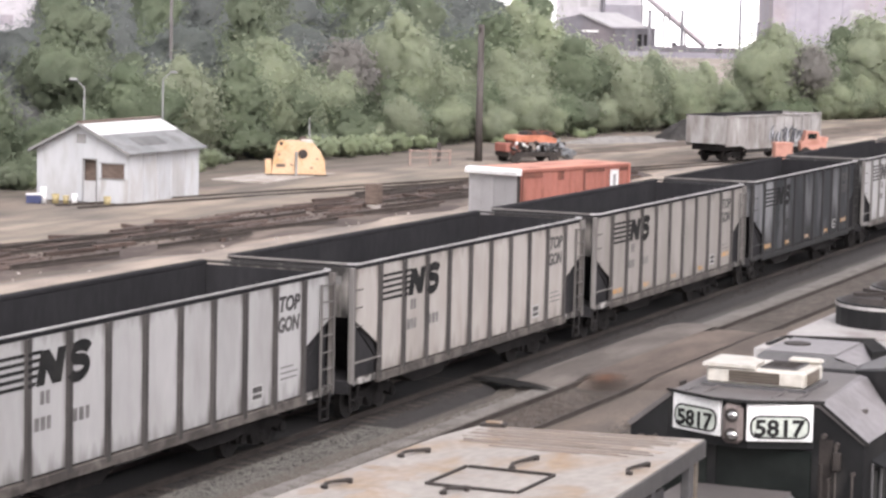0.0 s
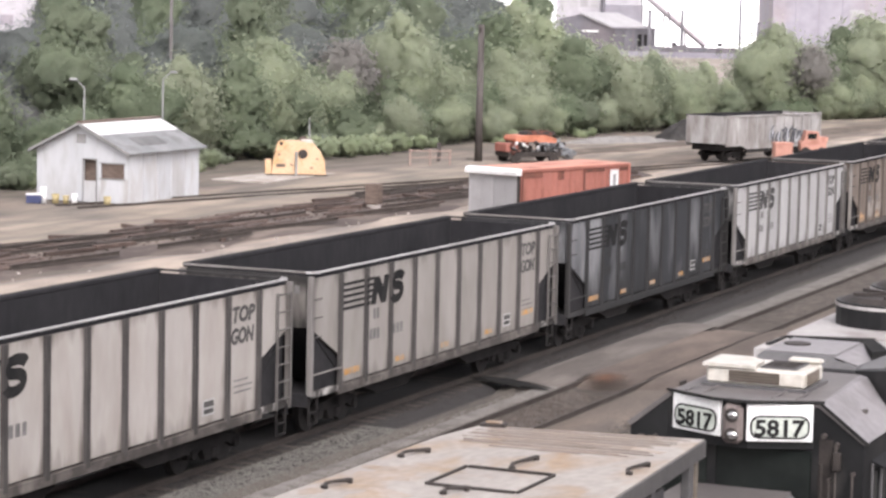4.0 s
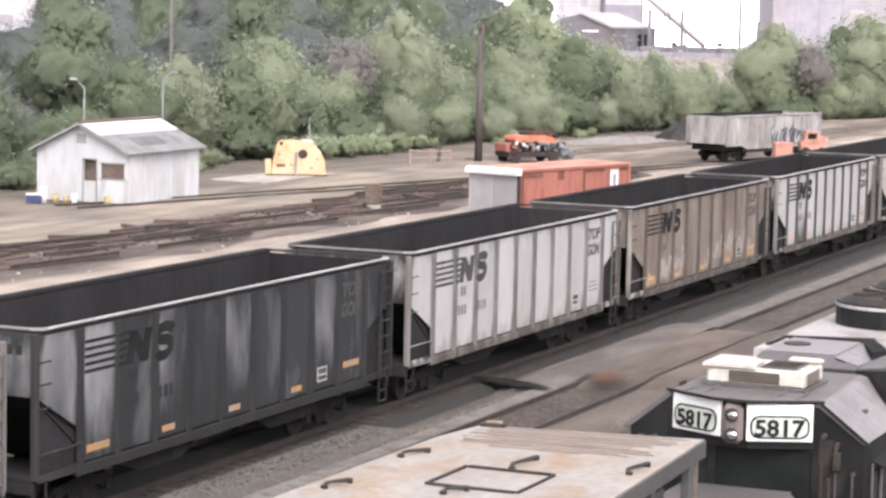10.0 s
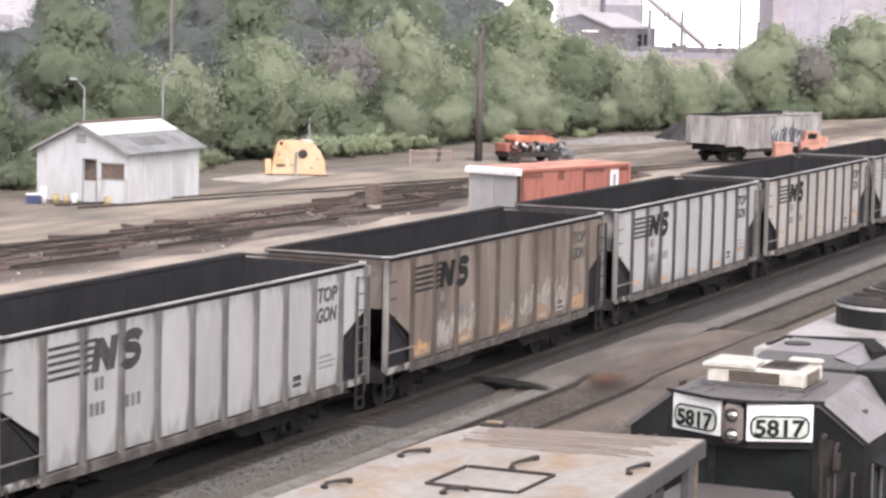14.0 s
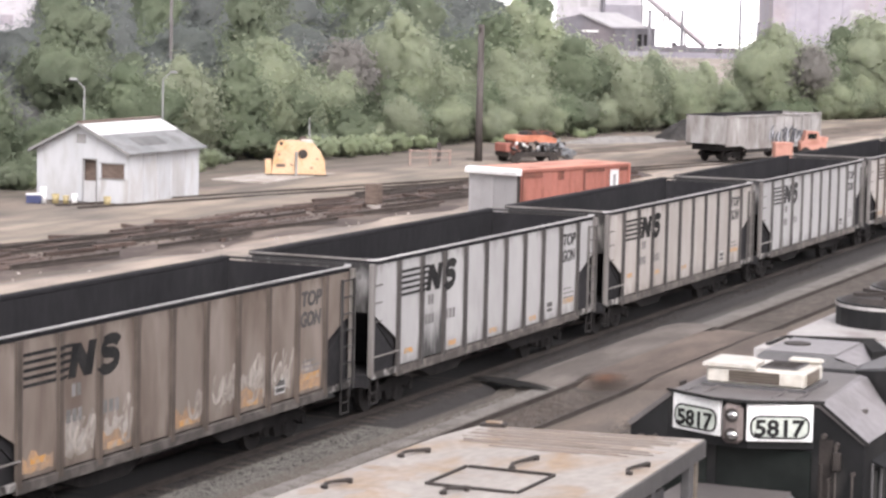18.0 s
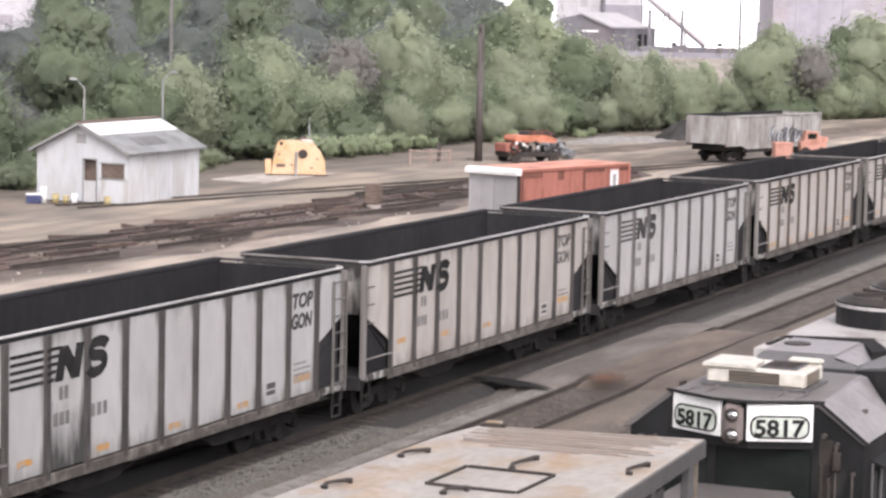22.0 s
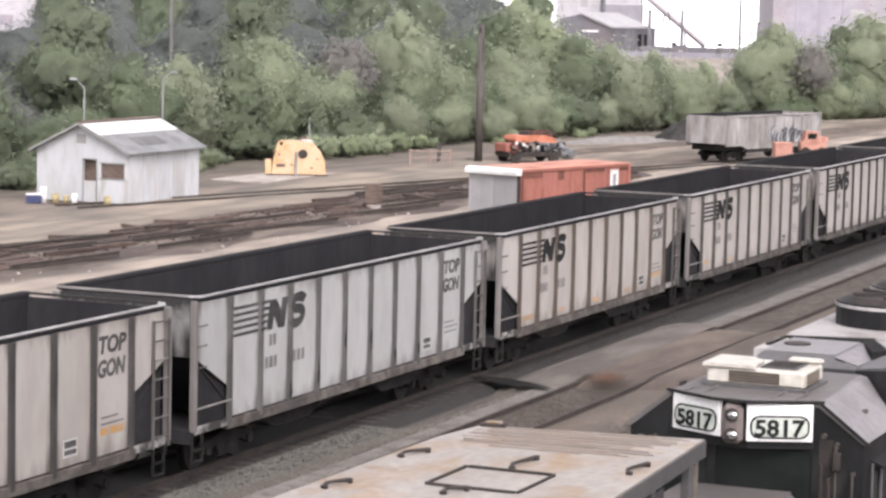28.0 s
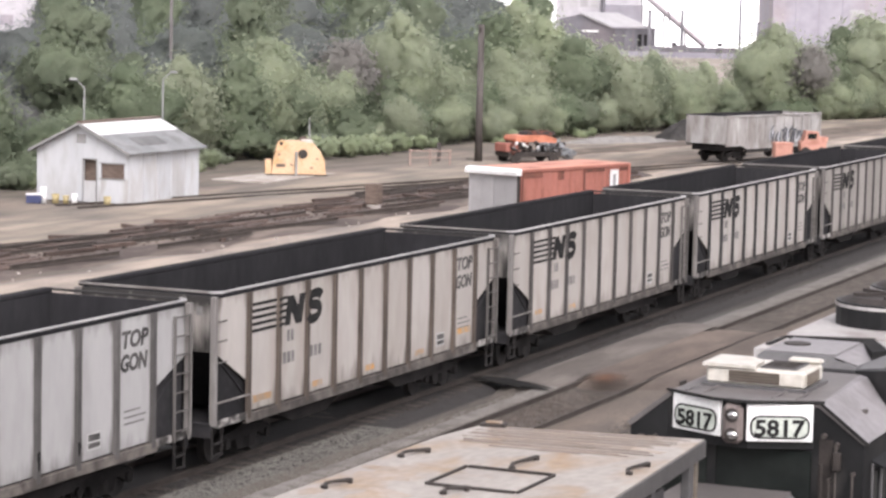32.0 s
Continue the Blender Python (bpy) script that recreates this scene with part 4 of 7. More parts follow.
FOUR = [(2.1, 1.42, 1), (4.7, 1.3, 1), (7.4, 1.3, 1), (10.2, 1.3, 1), (12.9, 1.5, 0)]


def scrawl(car):
    """Ragged pale patches of old paint on the lower panels."""
    for i, (x0, x1, z0, z1, mt) in enumerate(((RIBS[1] + 0.2, RIBS[2] - 0.18, 1.3, 2.0, "patch"), (RIBS[2] + 0.2, RIBS[3] - 0.3, 1.32, 1.9, "patch"), (RIBS[5] + 0.75, RIBS[6] - 0.12, 1.45, 1.85, "patch"),
                                              (RIBS[6] + 0.12, RIBS[7] - 0.12, 1.28, 2.05, "patch_pale"), (RIBS[7] + 0.12, RIBS[8] - 0.3, 1.4, 2.0, "patch_pale"), (RIBS[8] + 0.25, RIBS[9] - 0.55, 1.5, 1.85, "patch"))):
        rr = random.Random(30 + i)
        n = 9
        pts = [(x0 + (x1 - x0) * j / n, z0 + rr.uniform(-0.06, 0.1)) for j in range(n + 1)]
        pts += [(x1 - (x1 - x0) * j / n, z1 + rr.uniform(-0.28, 0.08)) for j in range(n + 1)]
        part("paint_patch", made(prism, pts, -HALF - 0.002, -HALF - 0.0035), M[mt], car, "ragged pale paint patch")


def band(points, width, y0):
    """A flat brush stroke that follows points (x, z) on the near side."""
    bm = bmesh.new()
    row = []
    for i, (x, z) in enumerate(points):
        p, q = points[max(0, i - 1)], points[min(len(points) - 1, i + 1)]
        d = Vector((q[0] - p[0], q[1] - p[1])).normalized() * width * (0.55 + 0.45 * math.sin(math.pi * (i + 0.5) / len(points)))
        row.append([bm.verts.new((x - d.y, y0 - 0.0003 * i, z + d.x)), bm.verts.new((x + d.y, y0 - 0.0003 * i, z - d.x))])
    for a, b in zip(row, row[1:]):
        bm.faces.new((a[0], a[1], b[1], b[0]))
    return bm


def brush_strokes(car):
    """Looping sprayed strokes over the old paint patches, bay by bay, and rust-orange smears low on the bays."""
    scrawl(car)
    rr = random.Random(52)
    for i, count in ((5, 3), (6, 6), (7, 5), (8, 3), (2, 3), (3, 2)):
        x0, x1 = RIBS[i - 1] + 0.16, RIBS[i] - 0.16
        for j in range(count):
            cx, cz = rr.uniform(x0 + 0.2, x1 - 0.2), rr.uniform(1.55, 1.95)
            a0, k, rx, rz = rr.uniform(0, 6), rr.uniform(0.8, 1.6), rr.uniform(0.12, 0.3), rr.uniform(0.18, 0.36)
            pts = [(min(x1, max(x0, cx + rx * math.cos(a0 + k * q * 0.35) + 0.02 * q)), cz + rz * math.sin(a0 + 1.3 * k * q * 0.35)) for q in range(13)]
            part("sprayed_stroke", band(pts, 0.05, -HALF - 0.0055 - 0.004 * j), M["patch_pale"], car, "pale sprayed stroke")
    for i in (1, 3, 5, 7, 9):
        x0, x1 = RIBS[i - 1] + 0.14, RIBS[i] - 0.2
        pts = [(x0 + (x1 - x0) * q / 7, 1.2 + 0.05 * rr.random()) for q in range(8)] + [(x1 - (x1 - x0) * q / 7, 1.42 + 0.25 * rr.random()) for q in range(8)]
        part("rust_smear", made(prism, pts, -HALF - 0.0036, -HALF - 0.0046), M["rust_smear"], car, "orange-brown rust smear")


def drips(car):
    """Ragged black coal stains low on some stakes."""
    for i, z0, z1 in ((2, 1.15, 1.5), (3, 1.25, 1.8), (4, 1.85, 2.35), (5, 1.75, 2.2), (6, 1.25, 1.6), (7, 1.3, 1.55)):
        n = 12
        pts = []
        for j in range(n):
            a = 6.28319 * j / n
            k = 1 + 0.3 * math.sin(3 * a + i) + 0.15 * math.sin(5 * a + 2 * i)
            pts.append((RIBS[i] + 0.065 * min(1.05, k) * math.cos(a), (z0 + z1) / 2 + (z1 - z0) / 2 * k * math.sin(a)))
        part("coal_stain", made(prism, pts, -HALF - 0.056, -HALF - 0.06), M["ink"], car, "black coal stain")


def smears(car):
    """Coal washed down over one lower panel and the stakes beside it."""
    for c in car.children:
        if c.data == CAR_MESH["bays"][2]:
            c.material_slots[0].material = COALED
    for i, (x, w, z0, z1, y) in enumerate(((RIBS[1], 0.066, 1.1, 1.9, 0.056), (RIBS[2], 0.066, 1.1, 2.2, 0.056))):
        pts = [(x + w * (1 + 0.25 * math.sin(2 * j + i)), z0 + 0.02 * j) for j in range(2)]
        pts += [(x + w * (0.9 - 0.16 * j) * (1 + 0.25 * math.sin(3 * j + i)), z0 + (z1 - z0) * (j + 1) / 6) for j in range(5)]
        pts += [(x - w * (0.2 + 0.16 * j) * (1 + 0.25 * math.sin(4 * j + i)), z1 - (z1 - z0) * j / 6) for j in range(6)]
        if y > 0.05:
            pts = [(min(x + 0.068, max(x - 0.068, a)), b) for a, b in pts]
        part("coal_stain", made(prism, pts, -HALF - y, -HALF - y - 0.001), FADED, car, "grey-black coal stain")


CARS = []
for k, label, body, ribs, post, marks, ink, extra in (
    (-5, "grey-white open coal car with dark ribs", WHITE, GREY_RIB, POST, [], None, None),
    (-4, "grey-white open coal car with black stencilled side", WHITE, GREY_RIB, POST, [], None, None),
    (-3, "cream-white open coal car with dark ribs", WARM, GREY_RIB, POST, [], None, None),
    (-2, "beige open coal car with orange reflector strips", BEIGE, GREY_RIB, POST, FIVE, None, None),
    (-1, "soot-blackened open coal car with orange reflectors", SOOT, DARK_RIB, DARK_POST, FIVE, None, {0: SOOT_LIGHT, 1: SOOT_LIGHT, 3: SOOT_PALE, 4: SOOT_GREY, 5: SOOT_PALE, 8: SOOT_PALE}),
    (0, "clean white open coal car with grey ribs", WHITE, PALE_RIB, POST, [], GREY_INK, None),
    (1, "rusty brown open coal car with scribbled panels", BROWN, BROWN_RIB, BEIGE, FOUR, None, brush_strokes),
    (2, "white open coal car with black coal stains", WHITE, GREY_RIB, POST, FOUR, None, smears),
    (3, "white open coal car with faded orange reflectors", WARM, GREY_RIB, POST, [(2.1, 1.7, 1), (4.7, 1.58, 1), (7.4, 1.48, 1), (12.9, 1.58, 0)], None, None),
    (4, "white open coal car with black-stained grey ribs", WHITE, MID_RIB, POST, [], GREY_INK, drips),
    (5, "cream open coal car with orange reflectors", WARM, BROWN_RIB, POST, FIVE, None, None),
    (6, "cream open coal car with dusty sides", WARM, GREY_RIB, POST, [(2.1, 1.42, 1), (4.7, 1.3, 1)], None, None),
    (7, "grey-white open coal car with dark streaks", WARM, DARK_RIB, POST, [], None, None),
    (8, "beige open coal car with dusty sides", BEIGE, GREY_RIB, POST, [], None, None),
    (9, "cream open coal car with grey ribs", WARM, GREY_RIB, POST, [], None, None),
    (10, "grey-white open coal car far down the train", WHITE, GREY_RIB, POST, [], None, None),
):
    CARS.append(coal_car(k, label, body, ribs, post, marks, M["rim"], SILL if body is not SOOT else DARK_RIB, ink, extra if callable(extra) else None, extra if isinstance(extra, dict) else {}))


# ---- locomotives ----
M["loco_black"] = mat("dusty_black_loco_paint", (0.011, 0.011, 0.012), (0.021, 0.021, 0.022), rough=0.55, spec=0.3, coarse=1.2, fine=9, bump=0.05, streak=(0.07, 0.066, 0.062), amount=0.15)
M["loco_roof"] = mat("sun_bleached_roof_paint", (0.145, 0.132, 0.128), (0.21, 0.193, 0.187), rough=0.6, coarse=0.8, fine=8, bump=0.08, streak=(0.15, 0.132, 0.13), amount=0.35)
M["loco_hood_roof"] = mat("pale_dusty_hood_paint", (0.45, 0.43, 0.42), (0.55, 0.53, 0.515), rough=0.65, coarse=0.7, fine=8, bump=0.08, streak=(0.3, 0.26, 0.24), amount=0.25)
M["loco_dark"] = mat("dark_grey_hood_paint", (0.11, 0.107, 0.11), (0.16, 0.155, 0.156), rough=0.6, coarse=1.0, fine=8, bump=0.08)
M["loco_slope"] = mat("bleached_lavender_roof_paint", (0.245, 0.232, 0.24), (0.3, 0.284, 0.292), rough=0.65, coarse=0.8, fine=8, bump=0.04, streak=(0.2, 0.186, 0.188), amount=0.3)
M["loco_lid"] = mat("chalky_grey_lid_paint", (0.33, 0.314, 0.322), (0.39, 0.372, 0.38), rough=0.65, coarse=0.8, fine=8, bump=0.08)
M["cream"] = mat("cream_enamel", (0.72, 0.68, 0.6), (0.8, 0.77, 0.7), rough=0.4, coarse=1.5, fine=12, bump=0.04, streak=(0.5, 0.44, 0.36), amount=0.2, streak_scale=4)
M["grille"] = mat("dusty_grille", (0.16, 0.13, 0.1), (0.24, 0.2, 0.16), rough=0.7, coarse=3, fine=30, stretch=(1, 1, 6))
M["board"] = mat("white_number_panel", (1.12, 1.12, 1.1), (1.16, 1.16, 1.14), rough=0.35, coarse=3, fine=20, bump=0.02)
M["board_green"] = mat("pale_green_number_glass", (0.66, 0.72, 0.64), (0.74, 0.79, 0.71), rough=0.3, coarse=3, fine=20, bump=0.02)
M["lamp_housing"] = mat("brownish_lamp_housing", (0.16, 0.13, 0.12), (0.24, 0.2, 0.187), rough=0.5, coarse=4, fine=20)
M["lamp_glass"] = mat("lamp_glass", (0.75, 0.74, 0.72), (0.85, 0.84, 0.82), rough=0.06, metal=0.95, coarse=3, fine=10, bump=0.0)
M["window"] = mat("dark_cab_glass", (0.012, 0.015, 0.014), (0.024, 0.028, 0.026), rough=0.18, spec=0.3, coarse=1, fine=5, bump=0.0)
M["rust_roof"] = mat("rust_stained_pale_roof", (0.38, 0.345, 0.315), (0.48, 0.445, 0.41), rough=0.75, coarse=0.9, fine=9, bump=0.15, streak=(0.38, 0.265, 0.17), amount=0.32, streak_scale=1.4, edge=0.12, stretch=(0.7, 1.2, 1))
M["grime_roof"] = mat("grime_brown_roof", (0.2, 0.165, 0.142), (0.3, 0.255, 0.225), rough=0.8, coarse=1.5, fine=9, bump=0.1)
M["roof_rust"] = mat("roof_rust_bloom", (0.4, 0.305, 0.225), (0.35, 0.27, 0.21), rough=0.85, coarse=3, fine=12, bump=0.1, streak=(0.42, 0.37, 0.33), amount=0.5, streak_scale=4, edge=0.2)
M["fascia"] = mat("grey_roof_edge", (0.085, 0.08, 0.079), (0.13, 0.123, 0.12), rough=0.7, coarse=2, fine=10)
M["galv"] = mat("galvanised_steel", (0.4, 0.41, 0.4), (0.5, 0.51, 0.5), rough=0.5, metal=0.4, coarse=2, fine=12)
M["dull_iron"] = mat("dull_brown_ironwork", (0.06, 0.05, 0.044), (0.1, 0.085, 0.076), rough=0.75, coarse=4, fine=20)
M["iron"] = mat("dark_iron_fittings", (0.035, 0.029, 0.026), (0.068, 0.056, 0.05), rough=0.7, metal=0.3, coarse=4, fine=20)


def number_board(parent, x0, y0, x1, y1, z0, z1, text):
    """White panel with a pill-shaped frame and dark digits; runs from (x0, y0) to (x1, y1) in plan."""
    w = math.hypot(x1 - x0, y1 - y0)
    turn = math.degrees(math.atan2(y1 - y0, x1 - x0))
    m = pose(x0, y0, z0, 0, 0, turn)
    h = z1 - z0
    panel = part("number_board", made(box, 0, w, -0.03, 0.03, 0, h, bevel=0.008), M["board"], parent, "white number board")
    panel.matrix_basis = m
    a, b, c, e = 0.04, w - 0.04, 0.035, 0.7 * h
    def pill(x0, x1, z0, z1):
        r = (z1 - z0) * 0.38
        pts = []
        for cx, cz, s in ((x1 - r, z0 + r, -90), (x1 - r, z1 - r, 0), (x0 + r, z1 - r, 90), (x0 + r, z0 + r, 180)):
            pts += [(cx + r * math.cos(radians(s + q)), cz + r * math.sin(radians(s + q))) for q in (0, 30, 60, 90)]
        return pts
    put("frame", meshed("frame", made(prism, pill(a, b, c, e), -0.031, -0.038)), M["ink"], panel)
    put("glass", meshed("glass", made(prism, pill(a + 0.027, b - 0.027, c + 0.025, e - 0.025), -0.039, -0.042)), M["board_green"], panel)
    d = words(text, 0.34, bold=0.011)
    xs = [v.co.x for v in d.vertices]
    k = (b - a - 0.12) / (max(xs) - min(xs))
    d.transform(Matrix.Diagonal((k, 1, min(1.0, k * 0.92), 1)))
    put("number", d, M["ink"], panel, m=pose(a + 0.06 - min(xs) * k, -0.047, c + (e - c) * 0.5 - 0.11))
    return panel


def loco_running_gear(loco, x0, x1):
    put("underframe", meshed("underframe", made(box, x0, x1, -1.5, 1.5, 1.15, 1.45, bevel=0.02)), M["loco_black"], loco)
    put("fuel_tank", meshed("fuel_tank", made(prism, [(-1.3, 1.1), (1.3, 1.1), (1.35, 0.6), (1.0, 0.35), (-1.0, 0.35), (-1.35, 0.6)], (x0 + x1) / 2 - 2.4, (x0 + x1) / 2 + 2.4, "x")), M["loco_black"], loco)
    wm = bmesh.new()
    cyl(wm, (0, -0.9, 0), (0, 0.9, 0), 0.09, seg=8)
    for s in (-1, 1):
        cyl(wm, (0, s * 0.69, 0), (0, s * 0.83, 0), 0.5, seg=24)
    wm = meshed("wheelset", wm)
    fm = meshed("side_frame", made(prism, [(-1.9, 0.5), (-1.7, 0.8), (-0.6, 0.72), (0.6, 0.72), (1.7, 0.8), (1.9, 0.5), (1.7, 0.36), (0.7, 0.4), (0.4, 0.28), (-0.4, 0.28), (-0.7, 0.4), (-1.7, 0.36)], -0.08, 0.08))
    for cx in (x0 + 3.6, x1 - 3.6):
        for s in (-1, 1):
            put("side_frame", fm, M["under"], loco, m=pose(cx, s * 1.05, 0))
        for dx in (-1.35, 1.35):
            put("wheelset", wm, M["wheel"], loco, m=pose(cx + dx, 0, 0.5))
    for x, r in ((x0, 0), (x1, 180)):
        put("coupler", CAR_MESH["knuckle"], M["under"], loco, m=pose(x, 0, 0.05, 0, 0, r))


def cab_loco():
    L = thing("diesel_locomotive", "black diesel locomotive with white number boards and cream roof cooler", "locomotive", "parked locomotives", pose(29.95, LOCO_Y, 0))
    loco_running_gear(L, -3.4, 14.2)
    # cab walls below the roof
    outline = [(-1.62, 1.45), (-1.62, 4.2), (-1.04, 4.63), (0.93, 4.63), (1.47, 4.2), (1.47, 1.45)]
    bm = bmesh.new()
    prism(bm, outline, 0.0, 2.62, "x")
    put("cab", meshed("cab", bm), M["loco_black"], L)
    # wedge-fronted brow that carries the boards
    bm = bmesh.new()
    prism(bm, [(-0.004, 0.97), (-0.32, 0.24), (-0.36, -0.2), (-0.004, -0.97)], 4.06, 4.65, "z")
    put("brow", meshed("brow", bm), M["loco_black"], L)
    bm = bmesh.new()
    prism(bm, [(-1.66, 4.2), (-1.05, 4.66), (0.94, 4.66), (1.52, 4.2), (1.45, 4.17), (0.92, 4.6), (-1.03, 4.6), (-1.61, 4.17)], -0.03, 2.68, "x")
    prism(bm, [(-0.03, 0.95), (-0.42, 0.25), (-0.46, -0.21), (-0.03, -1.05)], 4.6865, 4.694, "z")
    # solid black strip in place of the shadow gap between roof and boards
    put("drip_edge", meshed("drip_edge", made(prism, [(-0.02, 0.99), (-0.455, 0.27), (-0.505, -0.23), (-0.02, -1.1)], 4.655, 4.686, "z")), M["ink"], L, "black strip put in as the shadow under the roof lip")
    for y in (-0.75, -0.45, 0.45, 0.7):
        put("roof_rib", meshed("roof_rib", made(box, -0.2 + 0.12 * abs(y), 0.5, y - 0.012, y + 0.012, 4.688, 4.704)), M["loco_roof"], L)
    put("cab_roof", meshed("cab_roof", bm), M["loco_roof"], L, "faded grey cab roof with sloped edges")
    # overlay on the right slope, paler than the flat roof
    bm = bmesh.new()
    lo = [bm.verts.new(p) for p in ((-0.034, -1.05, 4.663), (2.684, -0.9, 4.663), (2.684, -1.052, 4.663), (2.684, -1.664, 4.2), (-0.034, -1.664, 4.2))]
    for q in ((0, 2, 1), (0, 4, 3, 2)):
        f = bm.faces.new([lo[i] for i in q])
        f.normal_update()
        if f.normal.z < 0:
            f.normal_flip()
    bmesh.ops.solidify(bm, geom=bm.faces[:], thickness=-0.006)
    put("sloped_panel", meshed("sloped_panel", bm), M["loco_slope"], L, "paler lavender-grey sloped roof panel")
    put("slope_edge", meshed("slope_edge", made(prism, [(-1.7, 4.19), (-1.055, 4.675), (-1.04, 4.645), (-1.66, 4.165)], -0.05, -0.034, "x")), M["ink"], L, "black edge of the sloped roof")
    number_board(L, -0.05, 0.87, -0.4, 0.14, 4.19, 4.675, "5817")
    number_board(L, -0.42, -0.2, -0.06, -0.96, 4.165, 4.64, "5817")
    hl = put("headlight", meshed("headlight", made(box, -0.5, -0.34, -0.16, 0.11, 4.12, 4.63, bevel=0.06)), M["lamp_housing"], L, "brown twin headlight housing")
    for z in (4.24, 4.49):
        put("lamp_ring", meshed("lamp_ring", made(cyl, (-0.512, -0.03, z), (-0.49, -0.03, z), 0.09, seg=16)), M["iron"], hl, "dark lamp recess")
        bm = bmesh.new()
        bmesh.ops.create_uvsphere(bm, u_segments=14, v_segments=8, radius=0.075, matrix=Matrix.Translation((-0.512, -0.045, z)) @ Matrix.Diagonal((0.55, 1, 0.75, 1)))
        put("lens", meshed("lens", bm, True), M["lamp_glass"], hl, "silvery lamp glass")
    # windscreens, side windows, centre post
    for a, b in ((-0.95, 0.3), (0.42, 1.36)):
        put("windscreen", meshed("windscreen", made(box, -0.03, 0.01, a, b, 3.1, 4.03, bevel=0.012)), M["window"], L)
    for s in (-1, 1):
        sw = put("side_window", meshed("side_window", made(box, 0.5, 2.1, -0.015, 0.015, 2.95, 3.75)), M["window"], L, m=pose(0, s * 1.545 - 0.08, 0))
        put("awning", meshed("awning", made(prism, [(0, 0), (0.25, -0.1), (0.25, -0.13), (0, -0.03)], 0.4, 2.2, "x")), M["loco_black"], L, m=pose(0, s * 1.53, 3.95) if s > 0 else pose(2.6, s * 1.53, 3.95, 0, 0, 180))
    for y in (-1.1, 1.1):
        put("handrail", meshed("handrail", made(cyl, (-0.12, y, 2.0), (-0.12, y, 3.9), 0.02, seg=6)), M["iron"], L)
        put("mirror_bracket", meshed("mirror_bracket", made(box, -0.18, -0.05, -0.05, 0.05, -0.12, 0.12, bevel=0.02)), M["iron"], L, m=pose(0, y * 1.18, 3.95))
    # short hood in front
    put("short_hood", meshed("short_hood", made(box, -2.45, -0.002, -0.85, 0.85, 1.45, 3.48, bevel=0.12)), M["loco_dark"], L)
    put("nose_roof", meshed("nose_roof", made(box, -2.4, -0.05, -0.72, 0.72, 3.48, 3.5, bevel=0.008)), M["loco_roof"], L)
    # roof cooler
    ac = put("roof_cooler", meshed("roof_cooler", made(box, 0.68, 1.62, -0.64, 0.68, 4.7, 4.92, bevel=0.03)), M["cream"], L, "cream air-conditioning unit")
    put("cooler_lid", meshed("cooler_lid", made(prism, [(0.64, 0.72), (1.5, 0.72), (1.5, 0.3), (1.25, 0.05), (0.64, 0.0)], 4.922, 4.965, "z")), M["cream"], ac, "white lid plate")
    put("top_vent", meshed("top_vent", made(box, 0.8, 1.45, -0.5, -0.01, 4.922, 4.945, bevel=0.008)), M["loco_dark"], ac, "grey top vent")
    for k in range(6):
        put("vent_slat", meshed("vent_slat", made(box, 0.84 + 0.1 * k, 0.88 + 0.1 * k, -0.47, -0.04, 4.9455, 4.955)), M["iron"], ac)
    put("rear_cap", meshed("rear_cap", made(box, 1.46, 1.64, -0.66, -0.2, 4.925, 4.99, bevel=0.03)), M["cream"], ac)
    g = put("front_grille", meshed("front_grille", made(box, 0.668, 0.682, -0.31, 0.37, 4.735, 4.885)), M["grille"], ac, "brown dusty louvre")
    for k in range(4):
        put("louvre", meshed("louvre", made(box, 0.66, 0.6675, -0.3, 0.36, 4.75 + 0.035 * k, 4.762 + 0.035 * k)), M["iron"], g)
    put("side_grille", meshed("side_grille", made(box, 0.8, 1.4, -0.652, -0.638, 4.735, 4.885)), M["grille"], ac, "brown dusty louvre")
    put("cooler_base", meshed("cooler_base", made(box, 0.63, 1.7, -0.69, 0.73, 4.662, 4.7)), M["loco_dark"], L)
    # long hood behind the cab
    put("long_hood", meshed("long_hood", made(prism, [(-0.92, 1.45), (-0.92, 4.25), (-0.75, 4.42), (0.75, 4.42), (0.92, 4.25), (0.92, 1.45)], 2.72, 14.0, "x")), M["loco_black"], L)
    bm = bmesh.new()
    v = [(4.25, -0.6, 4.44), (6.4, -0.6, 4.44), (6.4, 1.16, 4.44), (4.25, 1.16, 4.44), (4.66, -0.08, 4.6), (6.25, -0.08, 4.6), (6.25, 1.03, 4.6), (4.66, 1.03, 4.6)]
    v = [bm.verts.new(p) for p in v]
    for q in ((0, 1, 5, 4), (1, 2, 6, 5), (2, 3, 7, 6), (3, 0, 4, 7), (4, 5, 6, 7), (0, 3, 2, 1)):
        bm.faces.new([v[i] for i in q])
    fh = put("filter_housing", meshed("filter_housing", bm), M["loco_dark"], L, "grey sloped filter housing")
    put("housing_lid", meshed("housing_lid", made(box, 4.69, 6.22, -0.05, 1.0, 4.602, 4.62, bevel=0.008)), M["loco_lid"], fh, "pale housing lid")
    put("deck_plate", meshed("deck_plate", made(box, 2.96, 6.4, -0.9, 1.0, 4.415, 4.437, bevel=0.006)), M["loco_hood_roof"], L, "pale dusty deck plate")
    put("seam_cover", meshed("seam_cover", made(box, 2.69, 2.95, -1.1, 1.0, 4.44, 4.672, bevel=0.012)), M["ink"], L, "black seam behind the cab roof")
    put("vent", meshed("vent", made(cyl, (5.5, 0.74, 4.62), (5.5, 0.74, 4.64), 0.2, seg=16)), M["iron"], fh)
    put("hatch", meshed("hatch", made(box, 3.3, 3.9, -0.3, 0.6, 4.438, 4.46, bevel=0.01)), M["loco_dark"], fh)
